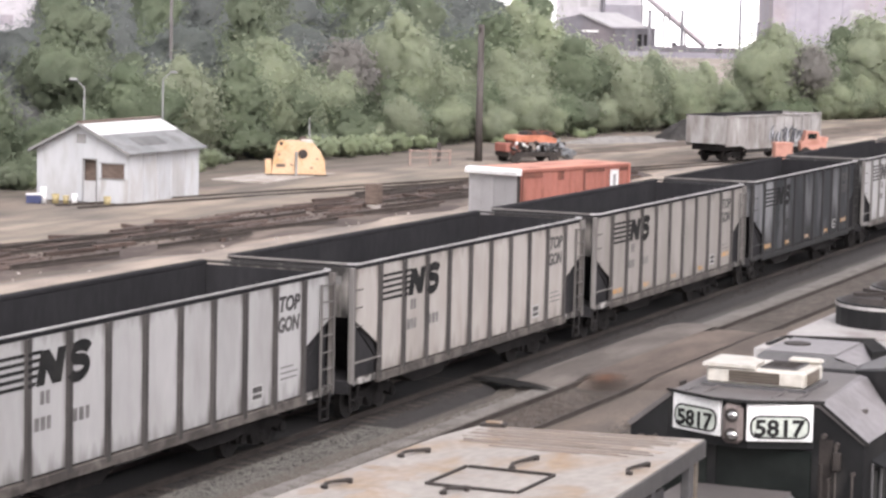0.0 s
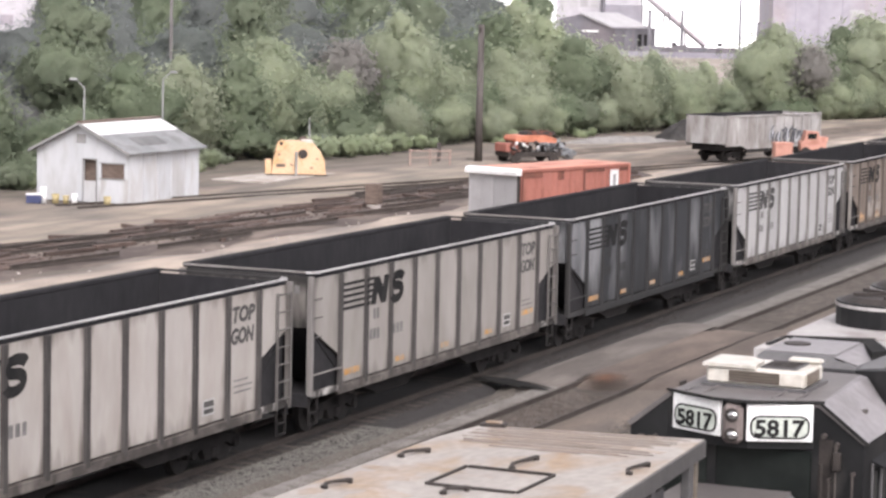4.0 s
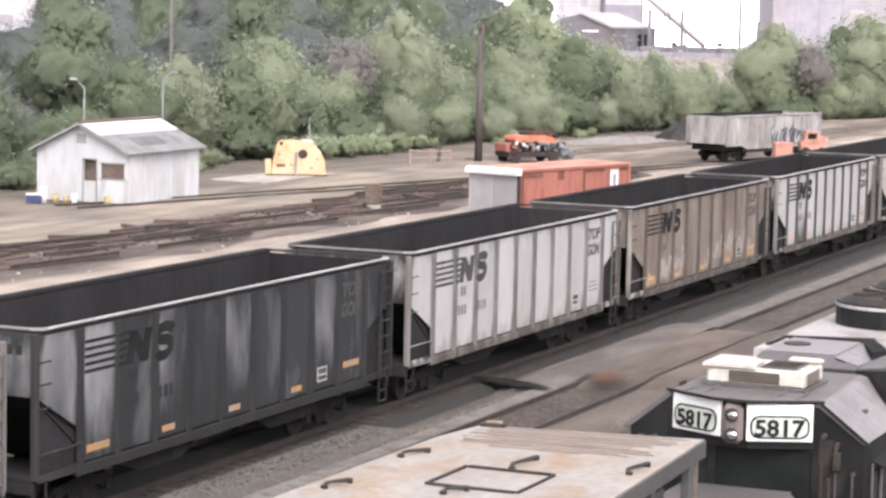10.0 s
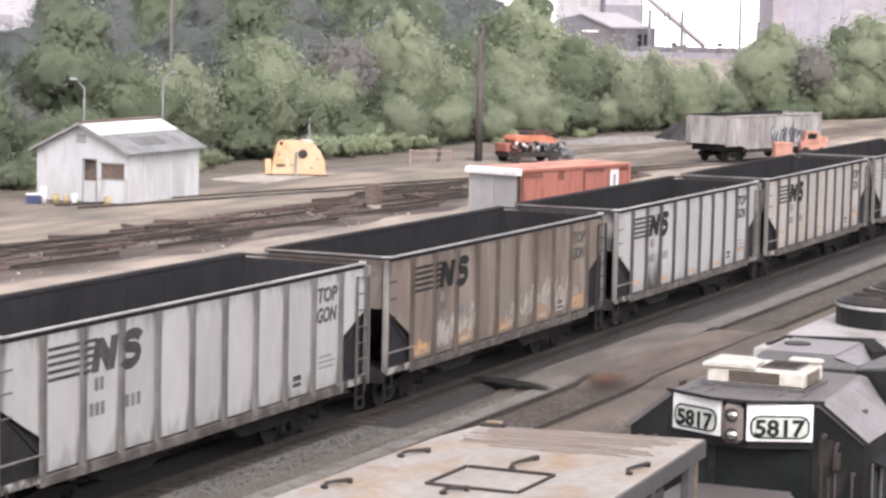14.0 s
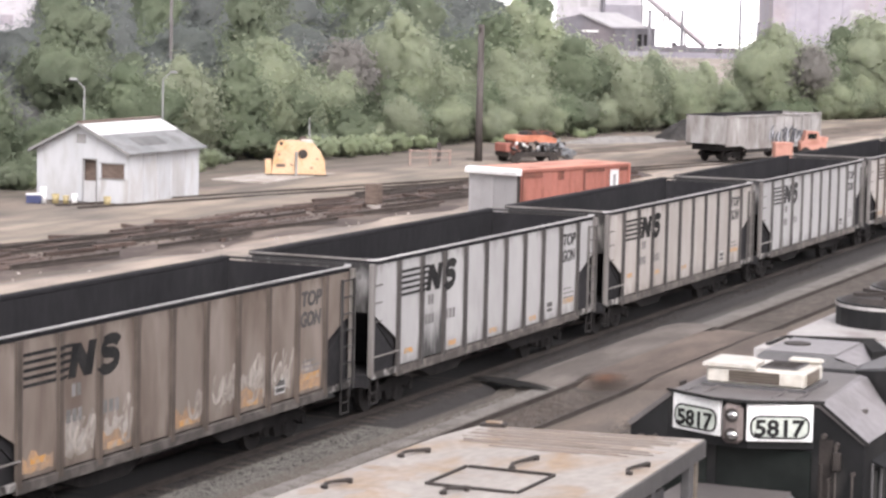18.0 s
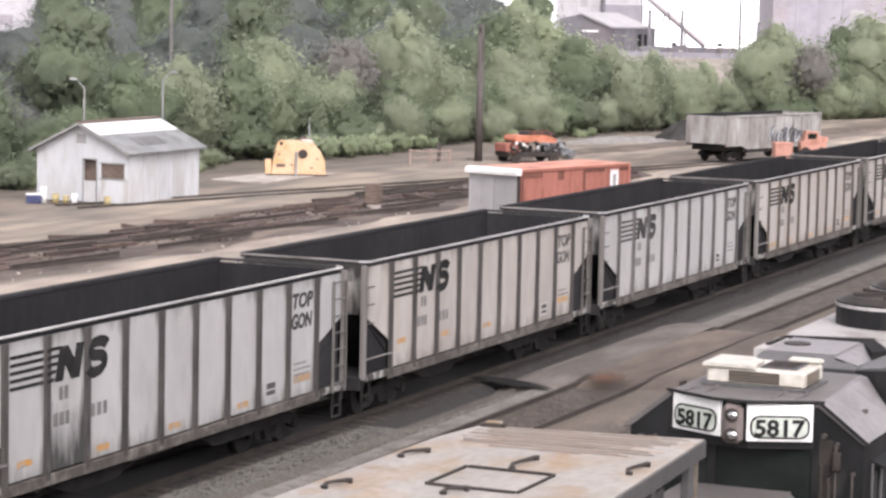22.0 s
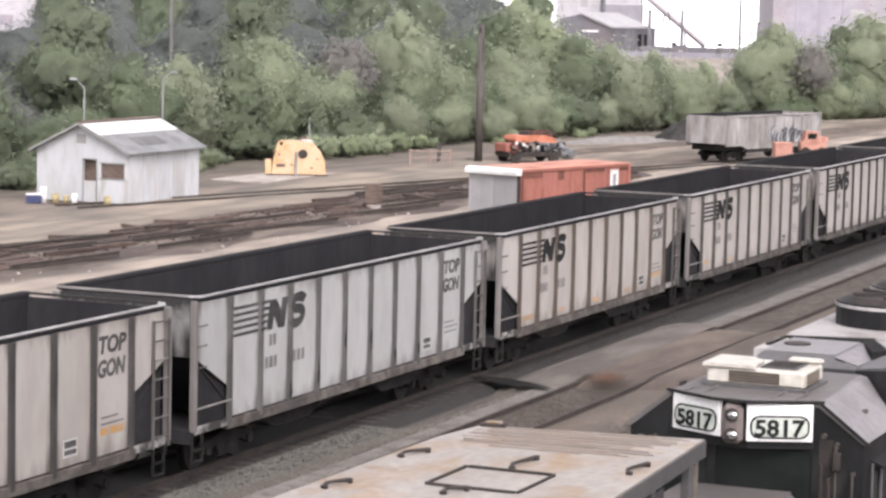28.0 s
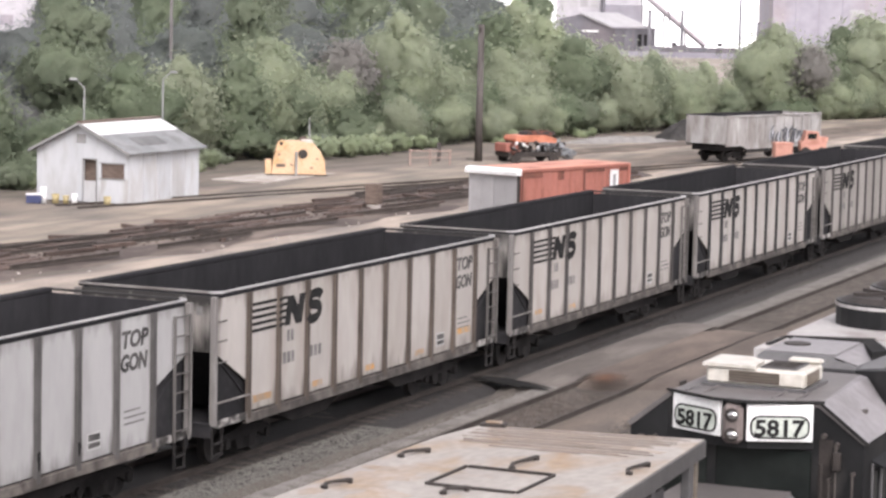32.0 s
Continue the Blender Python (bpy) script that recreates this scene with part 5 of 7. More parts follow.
    put("housing_side", meshed("housing_side", made(prism, [(-0.085, 4.606), (-0.62, 4.44), (-0.64, 4.44), (-0.085, 4.612)], 4.5, 6.3, "x")), M["loco_slope"], fh, "pale sloped housing side")
    # black gasket round the back of the housing, pale deck beyond it
    for pts in ([(5.3, 1.17), (6.2, 1.15), (6.28, 1.1), (5.3, 1.1)], [(6.2, 1.15), (6.32, 1.12), (6.7, -0.16), (6.58, -0.14)], [(6.24, -0.07), (6.64, -0.12), (5.44, -0.66), (5.2, -0.46)]):
        put("gasket", meshed("gasket", made(prism, pts, 4.5, 4.632, "z")), M["ink"], L, "black gasket strip")
    put("deck_side", meshed("deck_side", made(prism, [(6.7, -0.18), (5.5, -0.68), (5.5, -1.15), (6.7, -1.15)], 4.43, 4.6, "z")), M["loco_hood_roof"], L)
    put("deck_edge", meshed("deck_edge", made(box, 4.9, 6.3, 1.06, 1.24, 4.43, 4.598)), M["loco_hood_roof"], L)
    put("hood_roof", meshed("hood_roof", made(prism, [(-1.25, 4.42), (-1.0, 4.62), (1.2, 4.62), (1.36, 4.42)], 6.66, 13.9, "x")), M["loco_hood_roof"], L, "pale dusty hood roof")
    put("hood_step", meshed("hood_step", made(prism, [(6.3, 1.16), (6.66, 1.16), (6.66, -0.1)], 4.44, 4.619, "z")), M["loco_hood_roof"], L)
    for cx in (8.6, 11.0):
        fan = bmesh.new()
        cyl(fan, (cx, 0, 4.62), (cx, 0, 5.0), 0.92, seg=28)
        fo = put("fan_shroud", meshed("fan_shroud", fan), M["loco_black"], L, "black round radiator fan housing")
        put("fan_ring", meshed("fan_ring", made(cyl, (cx, 0, 4.92), (cx, 0, 4.97), 0.935, seg=28)), M["loco_hood_roof"], fo)
        put("fan_cap", meshed("fan_cap", made(cyl, (cx, 0, 5.0), (cx, 0, 5.08), 0.85, 0.7, seg=28)), M["iron"], fo)
        for k in range(6):
            a = k * 1.0472
            put("fan_blade", meshed("fan_blade", made(box, 0.1, 0.68, -0.02, 0.02, 0, 0.05)), M["iron"], fo, m=pose(cx, 0, 5.082, 0, 0, math.degrees(a)))
    bm = bmesh.new()
    prism(bm, [(2.77, -0.8), (1.95, -1.42), (1.95, -1.74), (6.2, -1.74), (6.2, -1.12), (3.4, -0.72)], 1.45, 4.69, "z")
    for v in bm.verts:
        if v.co.z > 4:
            v.co.z += 0.25 * max(0.0, -0.8 - v.co.y)
    sb = put("side_box", meshed("side_box", bm), M["loco_black"], L, "black side equipment box with a tilted top")
    bm = bmesh.new()
    prism(bm, [(2.82, -0.82), (2.25, -1.3), (6.1, -1.42), (6.1, -1.14), (3.42, -0.76)], 4.694, 4.702, "z")
    for v in bm.verts:
        v.co.z += 0.25 * max(0.0, -0.8 - v.co.y)
    put("box_top", meshed("box_top", bm), M["loco_dark"], sb, "grey top of the box")
    # fittings on the cab front and side
    for y, z, h in ((-1.28, 3.2, 0.92), (-1.2, 3.0, 0.7), (1.05, 3.3, 0.4), (-1.5, 2.9, 0.9)):
        put("grab_iron", meshed("grab_iron", made(cyl, (-0.1, y, z), (-0.1, y, z + h), 0.016, seg=6)), M["dull_iron"], L, "dull brown grab iron")
        for dz in (0, h):
            put("grab_foot", meshed("grab_foot", made(box, -0.11, 0.0, y - 0.02, y + 0.02, z + dz - 0.02, z + dz + 0.02)), M["dull_iron"], L)
    for y, z, r in ((-1.11, 4.25, 0.032), (-1.28, 4.15, 0.03), (1.12, 4.05, 0.028), (1.2, 4.02, 0.028)):
        put("marker_lamp", meshed("marker_lamp", made(cyl, (-0.1, y, z), (0.0, y, z), r, seg=10)), M["dull_iron"], L, "small brownish marker lamp")
    put("door_plate", meshed("door_plate", made(box, -0.012, 0.0, -1.22, -1.04, 2.6, 4.2, bevel=0.004)), M["iron"], L, "dark brown side plate")
    bm = bmesh.new()
    prism(bm, [(0.12 * (1 + 0.35 * math.sin(3 * q * 0.5236)) * math.cos(q * 0.5236), 0.05 * (1 + 0.3 * math.cos(2 * q * 0.5236)) * math.sin(q * 0.5236)) for q in range(12)], 0, 0.003, "z")
    put("roof_stain", meshed("roof_stain", bm), M["dull_iron"], L, "dark rust mark", m=pose(0.95, -1.36, 4.436, 37, 0, -20))
    put("antenna", meshed("antenna", made(box, 0.5, 0.72, 0.95, 0.99, 4.64, 4.7, bevel=0.01)), M["iron"], L)
    for k in range(5):
        put("side_rail", meshed("side_rail", made(cyl, (0.3 + 0.5 * k, -1.66, 2.0), (0.3 + 0.5 * k, -1.66, 3.9), 0.02, seg=6)), M["loco_dark"], L)


def roof_loco():
    X = 25.36
    L = thing("diesel_locomotive", "diesel locomotive end with pale rust-stained overhanging roof", "locomotive", "parked locomotives", pose(X, LOCO_Y + 0.42, 0))
    loco_running_gear(L, -22.0, 0.6)
    T = 4.84
    put("hood", meshed("hood", made(prism, [(-0.98, 1.45), (-0.98, 4.5), (0.98, 4.5), (0.98, 1.45)], -21.0, -0.35, "x")), M["loco_black"], L)
    # the overhanging roof narrows a little towards its end
    plan = [(0.33, -1.24), (-0.1, 1.25), (-1.0, 1.39), (-4.7, 1.44), (-11.0, 1.44), (-11.0, -1.43), (-3.2, -1.43)]
    roof = put("radiator_roof", meshed("radiator_roof", made(prism, plan, T - 0.045, T, "z")), M["rust_roof"], L, "pale rust-stained flat roof")
    rim = [(-11.0, -1.43), (-3.2, -1.43), (0.33, -1.24), (-0.1, 1.25), (-1.0, 1.39), (-4.7, 1.44), (-11.0, 1.44)]
    for a, b in zip(rim, rim[1:]):
        d = Vector((b[0] - a[0], b[1] - a[1]))
        put("roof_edge", meshed("roof_edge", made(box, 0.0, d.length + 0.015, -0.022, 0.018, T - 0.2, T - 0.012, bevel=0.007)), M["fascia"], L, "grey roof edge beam", m=pose(a[0], a[1], 0, 0, 0, math.degrees(math.atan2(d.y, d.x))))
    put("lower_roof", meshed("lower_roof", made(box, -21.0, -11.05, -1.0, 1.0, 4.5, 4.62, bevel=0.02)), M["loco_dark"], L)
    # grimy strips and scraped patches across the roof's end, and loose stains
    rnd = random.Random(8)
    for i in range(24):
        x = 0.07 - 0.056 * i - 0.015 * rnd.random()
        short = max(0.0, i - 9) / 15
        a, b = 1.2 - (0.2 + 1.1 * short) * rnd.random(), -1.18 + (0.3 + 0.9 * short) * rnd.random()
        n = 11
        w = 0.008 + 0.02 * rnd.random()
        pts = [(w * (0.2 + rnd.random()), b + (a - b) * j / n) for j in range(n + 1)] + [(-w * (0.2 + rnd.random()), a - (a - b) * j / n) for j in range(n + 1)]
        o = put("grime_strip", meshed("grime_strip", made(prism, pts, 0.001, 0.003 + 0.0004 * i, "z")), M["grime_roof"] if i % 3 else M["roof_rust"], roof, "brown grime strip")
        o.matrix_basis = pose(x, 0, T, 0, 0, 9.6 - 0.3 * i)
    for i, (x, y, rx, ry) in enumerate(((-3.3, 0.95, 0.28, 0.3), (-4.3, 0.6, 0.35, 0.3), (-4.6, -0.2, 0.3, 0.22), (-3.0, 1.15, 0.12, 0.2), (-2.6, 0.75, 0.05, 0.16), (-0.7, -0.75, 0.12, 0.3), (-4.4, 1.25, 0.2, 0.1), (-5.2, 0.9, 0.4, 0.35))):
        pts = []
        for j in range(18):
            q = 6.28319 * j / 18
            k = 1 + 0.5 * noise.noise((math.cos(q) * 1.7 + 3 * i, math.sin(q) * 1.7, 2.0)) + 0.3 * noise.noise((math.cos(q) * 5 + 3 * i, math.sin(q) * 5, 5.0))
            pts.append((x + rx * k * math.cos(q), y + ry * k * math.sin(q)))
        put("rust_stain", meshed("rust_stain", made(prism, pts, T + 0.0005, T + 0.0022 + 0.0004 * i, "z")), M["roof_rust"], roof, "orange-brown rust stain")
    # hatch outline
    hx0, hx1, hy0, hy1 = -3.55, -2.51, -0.55, 0.415
    for a, b, c, e in ((hx0, hx1, hy0 - 0.016, hy0 + 0.016), (hx0, hx1, hy1 - 0.016, hy1 + 0.016), (hx0 - 0.016, hx0 + 0.016, hy0 + 0.017, hy1 - 0.017), (hx1 - 0.016, hx1 + 0.016, hy0 + 0.017, hy1 - 0.017)):
        put("hatch_frame", meshed("hatch_frame", made(box, a, b, c, e, T + 0.001, T + 0.03, bevel=0.008)), M["iron"], roof, "dark rusted hatch frame")
    # lifting hooks: bent bars that rise from a pad and drop again
    for x, y, x1, y1 in ((-2.34, 1.23, -1.95, 1.09), (-4.22, 1.2, -3.85, 1.1), (-2.4, -0.04, -1.77, -0.07), (-2.05, -1.18, -1.54, -1.21), (-3.9, 0.08, -3.64, -0.06), (-6.1, 1.2, -5.8, 1.1), (-5.9, -1.15, -5.4, -1.15)):
        n = math.hypot(x1 - x, y1 - y)
        bm = bmesh.new()
        cyl(bm, (0, 0, 0), (0, 0, 0.035), 0.038, seg=8)
        cyl(bm, (0, 0, 0.02), (n * 0.25, 0.07, 0.03), 0.022, 0.018, seg=6)
        cyl(bm, (n * 0.25, 0.07, 0.03), (n * 0.4, 0.03, 0.045), 0.018, seg=6)
        cyl(bm, (n * 0.4, 0.03, 0.045), (n, 0, 0.035), 0.018, 0.024, seg=6)
        cyl(bm, (n, 0, 0.0), (n, 0, 0.05), 0.03, seg=8)
        h = put("lifting_lug", meshed("lifting_lug", bm), M["iron"], roof, "dark bent lifting hook")
        h.matrix_basis = pose(x, y, T, 0, 0, math.degrees(math.atan2(y1 - y, x1 - x)))
    lamp = put("corner_lamp", meshed("corner_lamp", made(box, -0.05, 0.05, -0.1, 0.09, 0.034, 0.06, bevel=0.018)), M["rust_roof"], roof, "small pale corner fitting", m=pose(-0.08, 1.1, T, 0, 0, 10))
    put("lamp_base", meshed("lamp_base", made(box, -0.08, 0.08, -0.14, 0.14, 0.0, 0.034)), M["iron"], lamp)
    for i in range(7):
        x = -0.25 - 1.3 * i
        for s in (-1, 1):
            put("bracket", meshed("bracket", made(box, x - 0.07, x + 0.07, s * 1.24 - 0.05, s * 1.24 + 0.05, 3.4, T - 0.1, bevel=0.01)), M["loco_dark"], L)
    for i in range(6):
        x = -0.9 - 1.3 * i
        put("radiator_screen", meshed("radiator_screen", made(box, x - 0.5, x + 0.5, -1.03, -0.99, 3.5, 4.4)), M["grille"] if i % 2 else M["loco_dark"], L)
        put("inspection_plate", meshed("inspection_plate", made(box, x - 0.2, x + 0.15, -1.07, -1.035, 3.9, 4.2)), M["loco_hood_roof"], L)
    put("walkway", meshed("walkway", made(box, -21.5, 0.5, -1.55, 1.55, 1.46, 1.5)), M["loco_dark"], L)
    put("end_post", meshed("end_post", made(box, 0.16, 0.28, -1.2, -1.08, 1.5, T - 0.05, bevel=0.01)), M["grille"], L, "rusty brown end post")


cab_loco()
roof_loco()

# ---- yard beyond the train ----
M["shed_wall"] = mat("white_sheet_metal", (0.64, 0.66, 0.685), (0.71, 0.725, 0.745), rough=0.6, coarse=0.4, fine=4, bump=0.03, stretch=(1, 1, 0.4), streak=(0.5, 0.475, 0.45), amount=0.26, grain=0.08, edge=0.16)
M["shed_roof"] = mat("bright_roof_sheet", (0.84, 0.84, 0.835), (0.95, 0.95, 0.945), rough=0.5, coarse=0.8, fine=8, bump=0.05)
M["shed_roof_grey"] = mat("weathered_grey_roofing", (0.28, 0.29, 0.295), (0.36, 0.365, 0.37), rough=0.85, coarse=0.7, fine=8, bump=0.2, streak=(0.22, 0.22, 0.22), amount=0.25)
M["roof_patch"] = mat("dark_roof_patch", (0.16, 0.16, 0.16), (0.22, 0.22, 0.22), rough=0.9, coarse=1.2, fine=8)
M["trim"] = mat("grey_trim_board", (0.28, 0.275, 0.27), (0.36, 0.355, 0.35), rough=0.8, coarse=2, fine=10)
M["brown_board"] = mat("brown_board", (0.14, 0.1, 0.08), (0.22, 0.165, 0.135), rough=0.85, coarse=2, fine=14, stretch=(1, 1, 4))
M["concrete"] = mat("pale_concrete", (0.55, 0.5, 0.45), (0.66, 0.61, 0.56), rough=0.9, coarse=0.8, fine=10, bump=0.2, streak=(0.4, 0.34, 0.29), amount=0.3)
M["yellow"] = mat("sun_faded_yellow_paint", (0.84, 0.55, 0.33), (0.9, 0.63, 0.41), rough=0.6, coarse=1.2, fine=9, bump=0.08, streak=(0.6, 0.36, 0.12), amount=0.2)
M["orange"] = mat("bright_orange_paint", (0.62, 0.21, 0.125), (0.72, 0.27, 0.165), rough=0.55, coarse=1.2, fine=9, bump=0.08, streak=(0.3, 0.09, 0.04), amount=0.25)
# orange paled towards pink, with the haze over the yard in the colour
M["hazy_orange"] = mat("sun_faded_red_orange_paint", (0.62, 0.3, 0.225), (0.7, 0.37, 0.29), rough=0.65, coarse=1.5, fine=9, bump=0.08, streak=(0.4, 0.17, 0.12), amount=0.25)
M["brick_orange"] = mat("faded_orange_container_paint", (0.42, 0.155, 0.118), (0.48, 0.19, 0.148), rough=0.7, coarse=0.8, fine=9, bump=0.08, streak=(0.33, 0.12, 0.08), amount=0.2, stretch=(1, 1, 0.5))
M["deep_rust"] = mat("dark_rust", (0.14, 0.055, 0.04), (0.24, 0.09, 0.062), rough=0.85, coarse=2.5, fine=9, bump=0.2)
M["pale_orange"] = mat("chalky_orange_roof", (0.58, 0.265, 0.19), (0.66, 0.32, 0.24), rough=0.75, coarse=0.8, fine=9, bump=0.08)
M["grey_door"] = mat("grey_door_paint", (0.4, 0.392, 0.4), (0.45, 0.442, 0.448), rough=0.6, coarse=0.8, fine=8, bump=0.03, streak=(0.36, 0.35, 0.35), amount=0.2, grain=0.06)
M["white"] = mat("white_cover", (1.0, 1.0, 1.0), (1.08, 1.08, 1.08), rough=0.6, coarse=1.5, fine=9, bump=0.08)
M["blue"] = mat("blue_plastic", (0.045, 0.055, 0.14), (0.065, 0.08, 0.18), rough=0.4, coarse=2, fine=10)
M["yellow_plastic"] = mat("dull_yellow_plastic", (0.5, 0.41, 0.2), (0.58, 0.49, 0.28), rough=0.5, coarse=2, fine=10)
M["pole"] = mat("creosoted_pole", (0.095, 0.085, 0.08), (0.15, 0.135, 0.128), rough=0.95, spec=0.1, coarse=1.5, fine=12, stretch=(2, 2, 0.3))
M["weathered_pole"] = mat("weathered_pole_wood", (0.15, 0.14, 0.135), (0.22, 0.21, 0.2), rough=0.95, coarse=1.5, fine=12, stretch=(2, 2, 0.3))
M["scrap"] = mat("grey_scrap_metal", (0.12, 0.125, 0.13), (0.3, 0.31, 0.32), rough=0.6, metal=0.3, coarse=3, fine=12, jitter=0.5)
M["faded_pink"] = mat("faded_pink_paint", (0.36, 0.26, 0.22), (0.42, 0.32, 0.28), rough=0.8, coarse=2, fine=10)
M["pale_gravel"] = mat("pale_heaped_gravel", (0.26, 0.245, 0.232), (0.34, 0.322, 0.305), rough=0.95, coarse=1.5, fine=9, bump=0.6)
M["dark_heap"] = mat("dark_cinders", (0.03, 0.028, 0.027), (0.06, 0.056, 0.053), rough=0.95, coarse=2, fine=9, bump=0.6)
M["gon_grey"] = mat("pale_grey_gondola_paint", (0.42, 0.405, 0.395), (0.52, 0.505, 0.495), rough=0.75, coarse=0.5, fine=6, bump=0.1, stretch=(1, 1, 0.4), streak=(0.27, 0.245, 0.23), amount=0.4)
M["tag_dark"] = mat("dark_spray_paint", (0.07, 0.075, 0.09), (0.15, 0.155, 0.175), rough=0.7, coarse=2, fine=8)
M["tag_pale"] = mat("pale_spray_paint", (0.6, 0.62, 0.66), (0.68, 0.7, 0.74), rough=0.7, coarse=2, fine=8)


def shed():
    S = thing("storage_shed", "white sheet-metal shed with gable roof and boarded window", "shed", m=pose(99.2, 35.3, -0.1))
    LX, WY, H, R = 6.9, 4.95, 2.42, 3.66
    t = 0.1
    # front gable wall with a doorway and a window opening, in solid pieces
    front = [("wall", [(2.37, 0), (WY, 0), (WY, H), (2.48, R - 0.03), (2.37, R - 0.08)]),
             ("wall", [(1.69, 2.0), (2.37, 2.0), (2.37, R - 0.08), (1.69, R - 0.42)]),
             ("wall", [(1.42, 0), (1.69, 0), (1.69, R - 0.42), (1.42, R - 0.55)]),
             ("wall", [(0, 0), (1.42, 0), (1.42, 1.15), (0, 1.15)]),
             ("wall", [(0.16, 1.84), (1.42, 1.84), (1.42, R - 0.55), (0.16, H + 0.05)]),
             ("wall", [(0, 1.15), (0.16, 1.15), (0.16, H + 0.05), (0, H)])]
    for name, pts in front:
        put(name, meshed(name, made(prism, pts, 0, t, "x")), M["shed_wall"], S)
    put("wall", meshed("wall", made(prism, [(0, 0), (WY, 0), (WY, H), (2.48, R - 0.03), (0, H)], LX - t, LX, "x")), M["shed_wall"], S)
    put("wall", meshed("wall", made(box, t, LX - t, WY - t, WY, 0, H)), M["shed_wall"], S)
    # long side in sheet-metal panels with standing seams
    for i in range(5):
        a, b = t + 0.01 + (LX - 2 * t) * i / 5, t - 0.01 + (LX - 2 * t) * (i + 1) / 5
        p = put("wall_panel", meshed("wall_panel", made(box, a, b, 0.0, t - 0.01 * (i % 2), 0, H)), M["shed_wall"], S)
        put("seam", meshed("seam", made(box, a - 0.02, a + 0.02, -0.03, 0, 0, H)), M["shed_wall"], p)
    put("door_board", meshed("door_board", made(box, 0.03, 0.07, 1.7, 2.36, 0, 1.0, bevel=0.01)), M["shed_wall"], S, "pale half-height door board")
    put("window_board", meshed("window_board", made(box, 0.04, 0.08, 0.17, 1.41, 1.16, 1.83)), M["brown_board"], S, "brown boarded window")
    for a, b, c, e in ((0.1, 1.48, 1.84, 1.9), (0.1, 1.48, 1.09, 1.15), (1.62, 1.69, 0, 2.05), (2.37, 2.43, 0, 2.05), (1.62, 2.43, 2.0, 2.06)):
        put("frame", meshed("frame", made(box, -0.025, -0.001, a, b, c, e)), M["trim"], S)
    put("doorway_back", meshed("doorway_back", made(box, 0.3, 0.34, 1.5, 2.6, 0, 2.2)), M["brown_board"], S)
    put("gable_vent", meshed("gable_vent", made(box, -0.03, -0.002, 2.25, 2.75, 2.75, 3.2)), M["trim"], S)
    # roof: two slopes; the near one is bright metal above and grey roofing below
    def slope(y0, z0, y1, z1, x0, x1, th=0.06):
        return made(prism, [(y0, z0), (y1, z1), (y1, z1 + th), (y0, z0 + th)], x0, x1, "x")
    ym, zm = 1.35, H - 0.08 + (R - H + 0.08) * (1.35 + 0.3) / (2.48 + 0.3)
    put("roof_sheet", meshed("roof_sheet", slope(ym, zm + 0.012, 2.48, R + 0.012, -0.3, LX + 0.3)), M["shed_roof"], S, "bright white roof sheet")
    put("roof_sheet", meshed("roof_sheet", slope(-0.3, H - 0.1, ym - 0.002, zm, -0.3, LX + 0.3)), M["shed_roof_grey"], S, "weathered grey roofing")
    put("roof_sheet", meshed("roof_sheet", slope(WY + 0.3, H - 0.1, 2.482, R, -0.3, LX + 0.3)), M["shed_roof_grey"], S)
    g = (R - H + 0.1) / 2.78
    put("roof_patch", meshed("roof_patch", slope(0.25, H - 0.1 + g * 0.55 + 0.075, 0.95, H - 0.1 + g * 1.25 + 0.075, 1.7, 4.2, 0.012)), M["roof_patch"], S, "dark roof patch")
    put("ridge_cap", meshed("ridge_cap", made(box, -0.32, LX + 0.32, 2.36, 2.62, R + 0.03, R + 0.15, bevel=0.02)), M["brown_board"], S, "dark ridge cap")
    for y0, z0, y1, z1 in ((-0.3, H - 0.16, 2.48, R - 0.05), (WY + 0.3, H - 0.16, 2.48, R - 0.05)):
        put("barge_board", meshed("barge_board", slope(y0, z0, y1, z1, -0.34, -0.305, 0.13)), M["trim"], S)


def clutter():
    c = thing("cool_box", "blue cool box with white lid beside the shed", "cool box", m=pose(97.0, 39.0, -0.1, 0, 0, -60))
    put("body", meshed("body", made(box, -0.35, 0.35, -0.22, 0.22, 0, 0.38, bevel=0.03)), M["blue"], c)
    put("lid", meshed("lid", made(box, -0.37, 0.37, -0.24, 0.24, 0.382, 0.46, bevel=0.025)), M["white"], c, "white lid")
    for i, (x, y, r, h, mt, lb) in enumerate(((97.6, 38.2, 0.17, 0.42, "yellow_plastic", "yellow plastic bucket beside the shed"), (97.7, 37.7, 0.15, 0.36, "yellow_plastic", "yellow plastic bucket beside the shed"), (97.3, 38.65, 0.14, 0.75, "white", "white plastic drum beside the shed"), (97.8, 37.3, 0.14, 0.45, "white", "white plastic jug beside the shed"), (98.5, 35.95, 0.18, 0.35, "yellow_plastic", "yellow bucket before the shed door"))):
        b = thing("bucket", lb, "bucket", "buckets by the shed", pose(x, y, -0.1))
        put("body", meshed("body", made(cyl, (0, 0, 0), (0, 0, h), r * 0.85, r, seg=14), True), M[mt], b)
        put("rim", meshed("rim", made(cyl, (0, 0, h), (0, 0, h + 0.03), r * 1.08, seg=14)), M[mt], b)


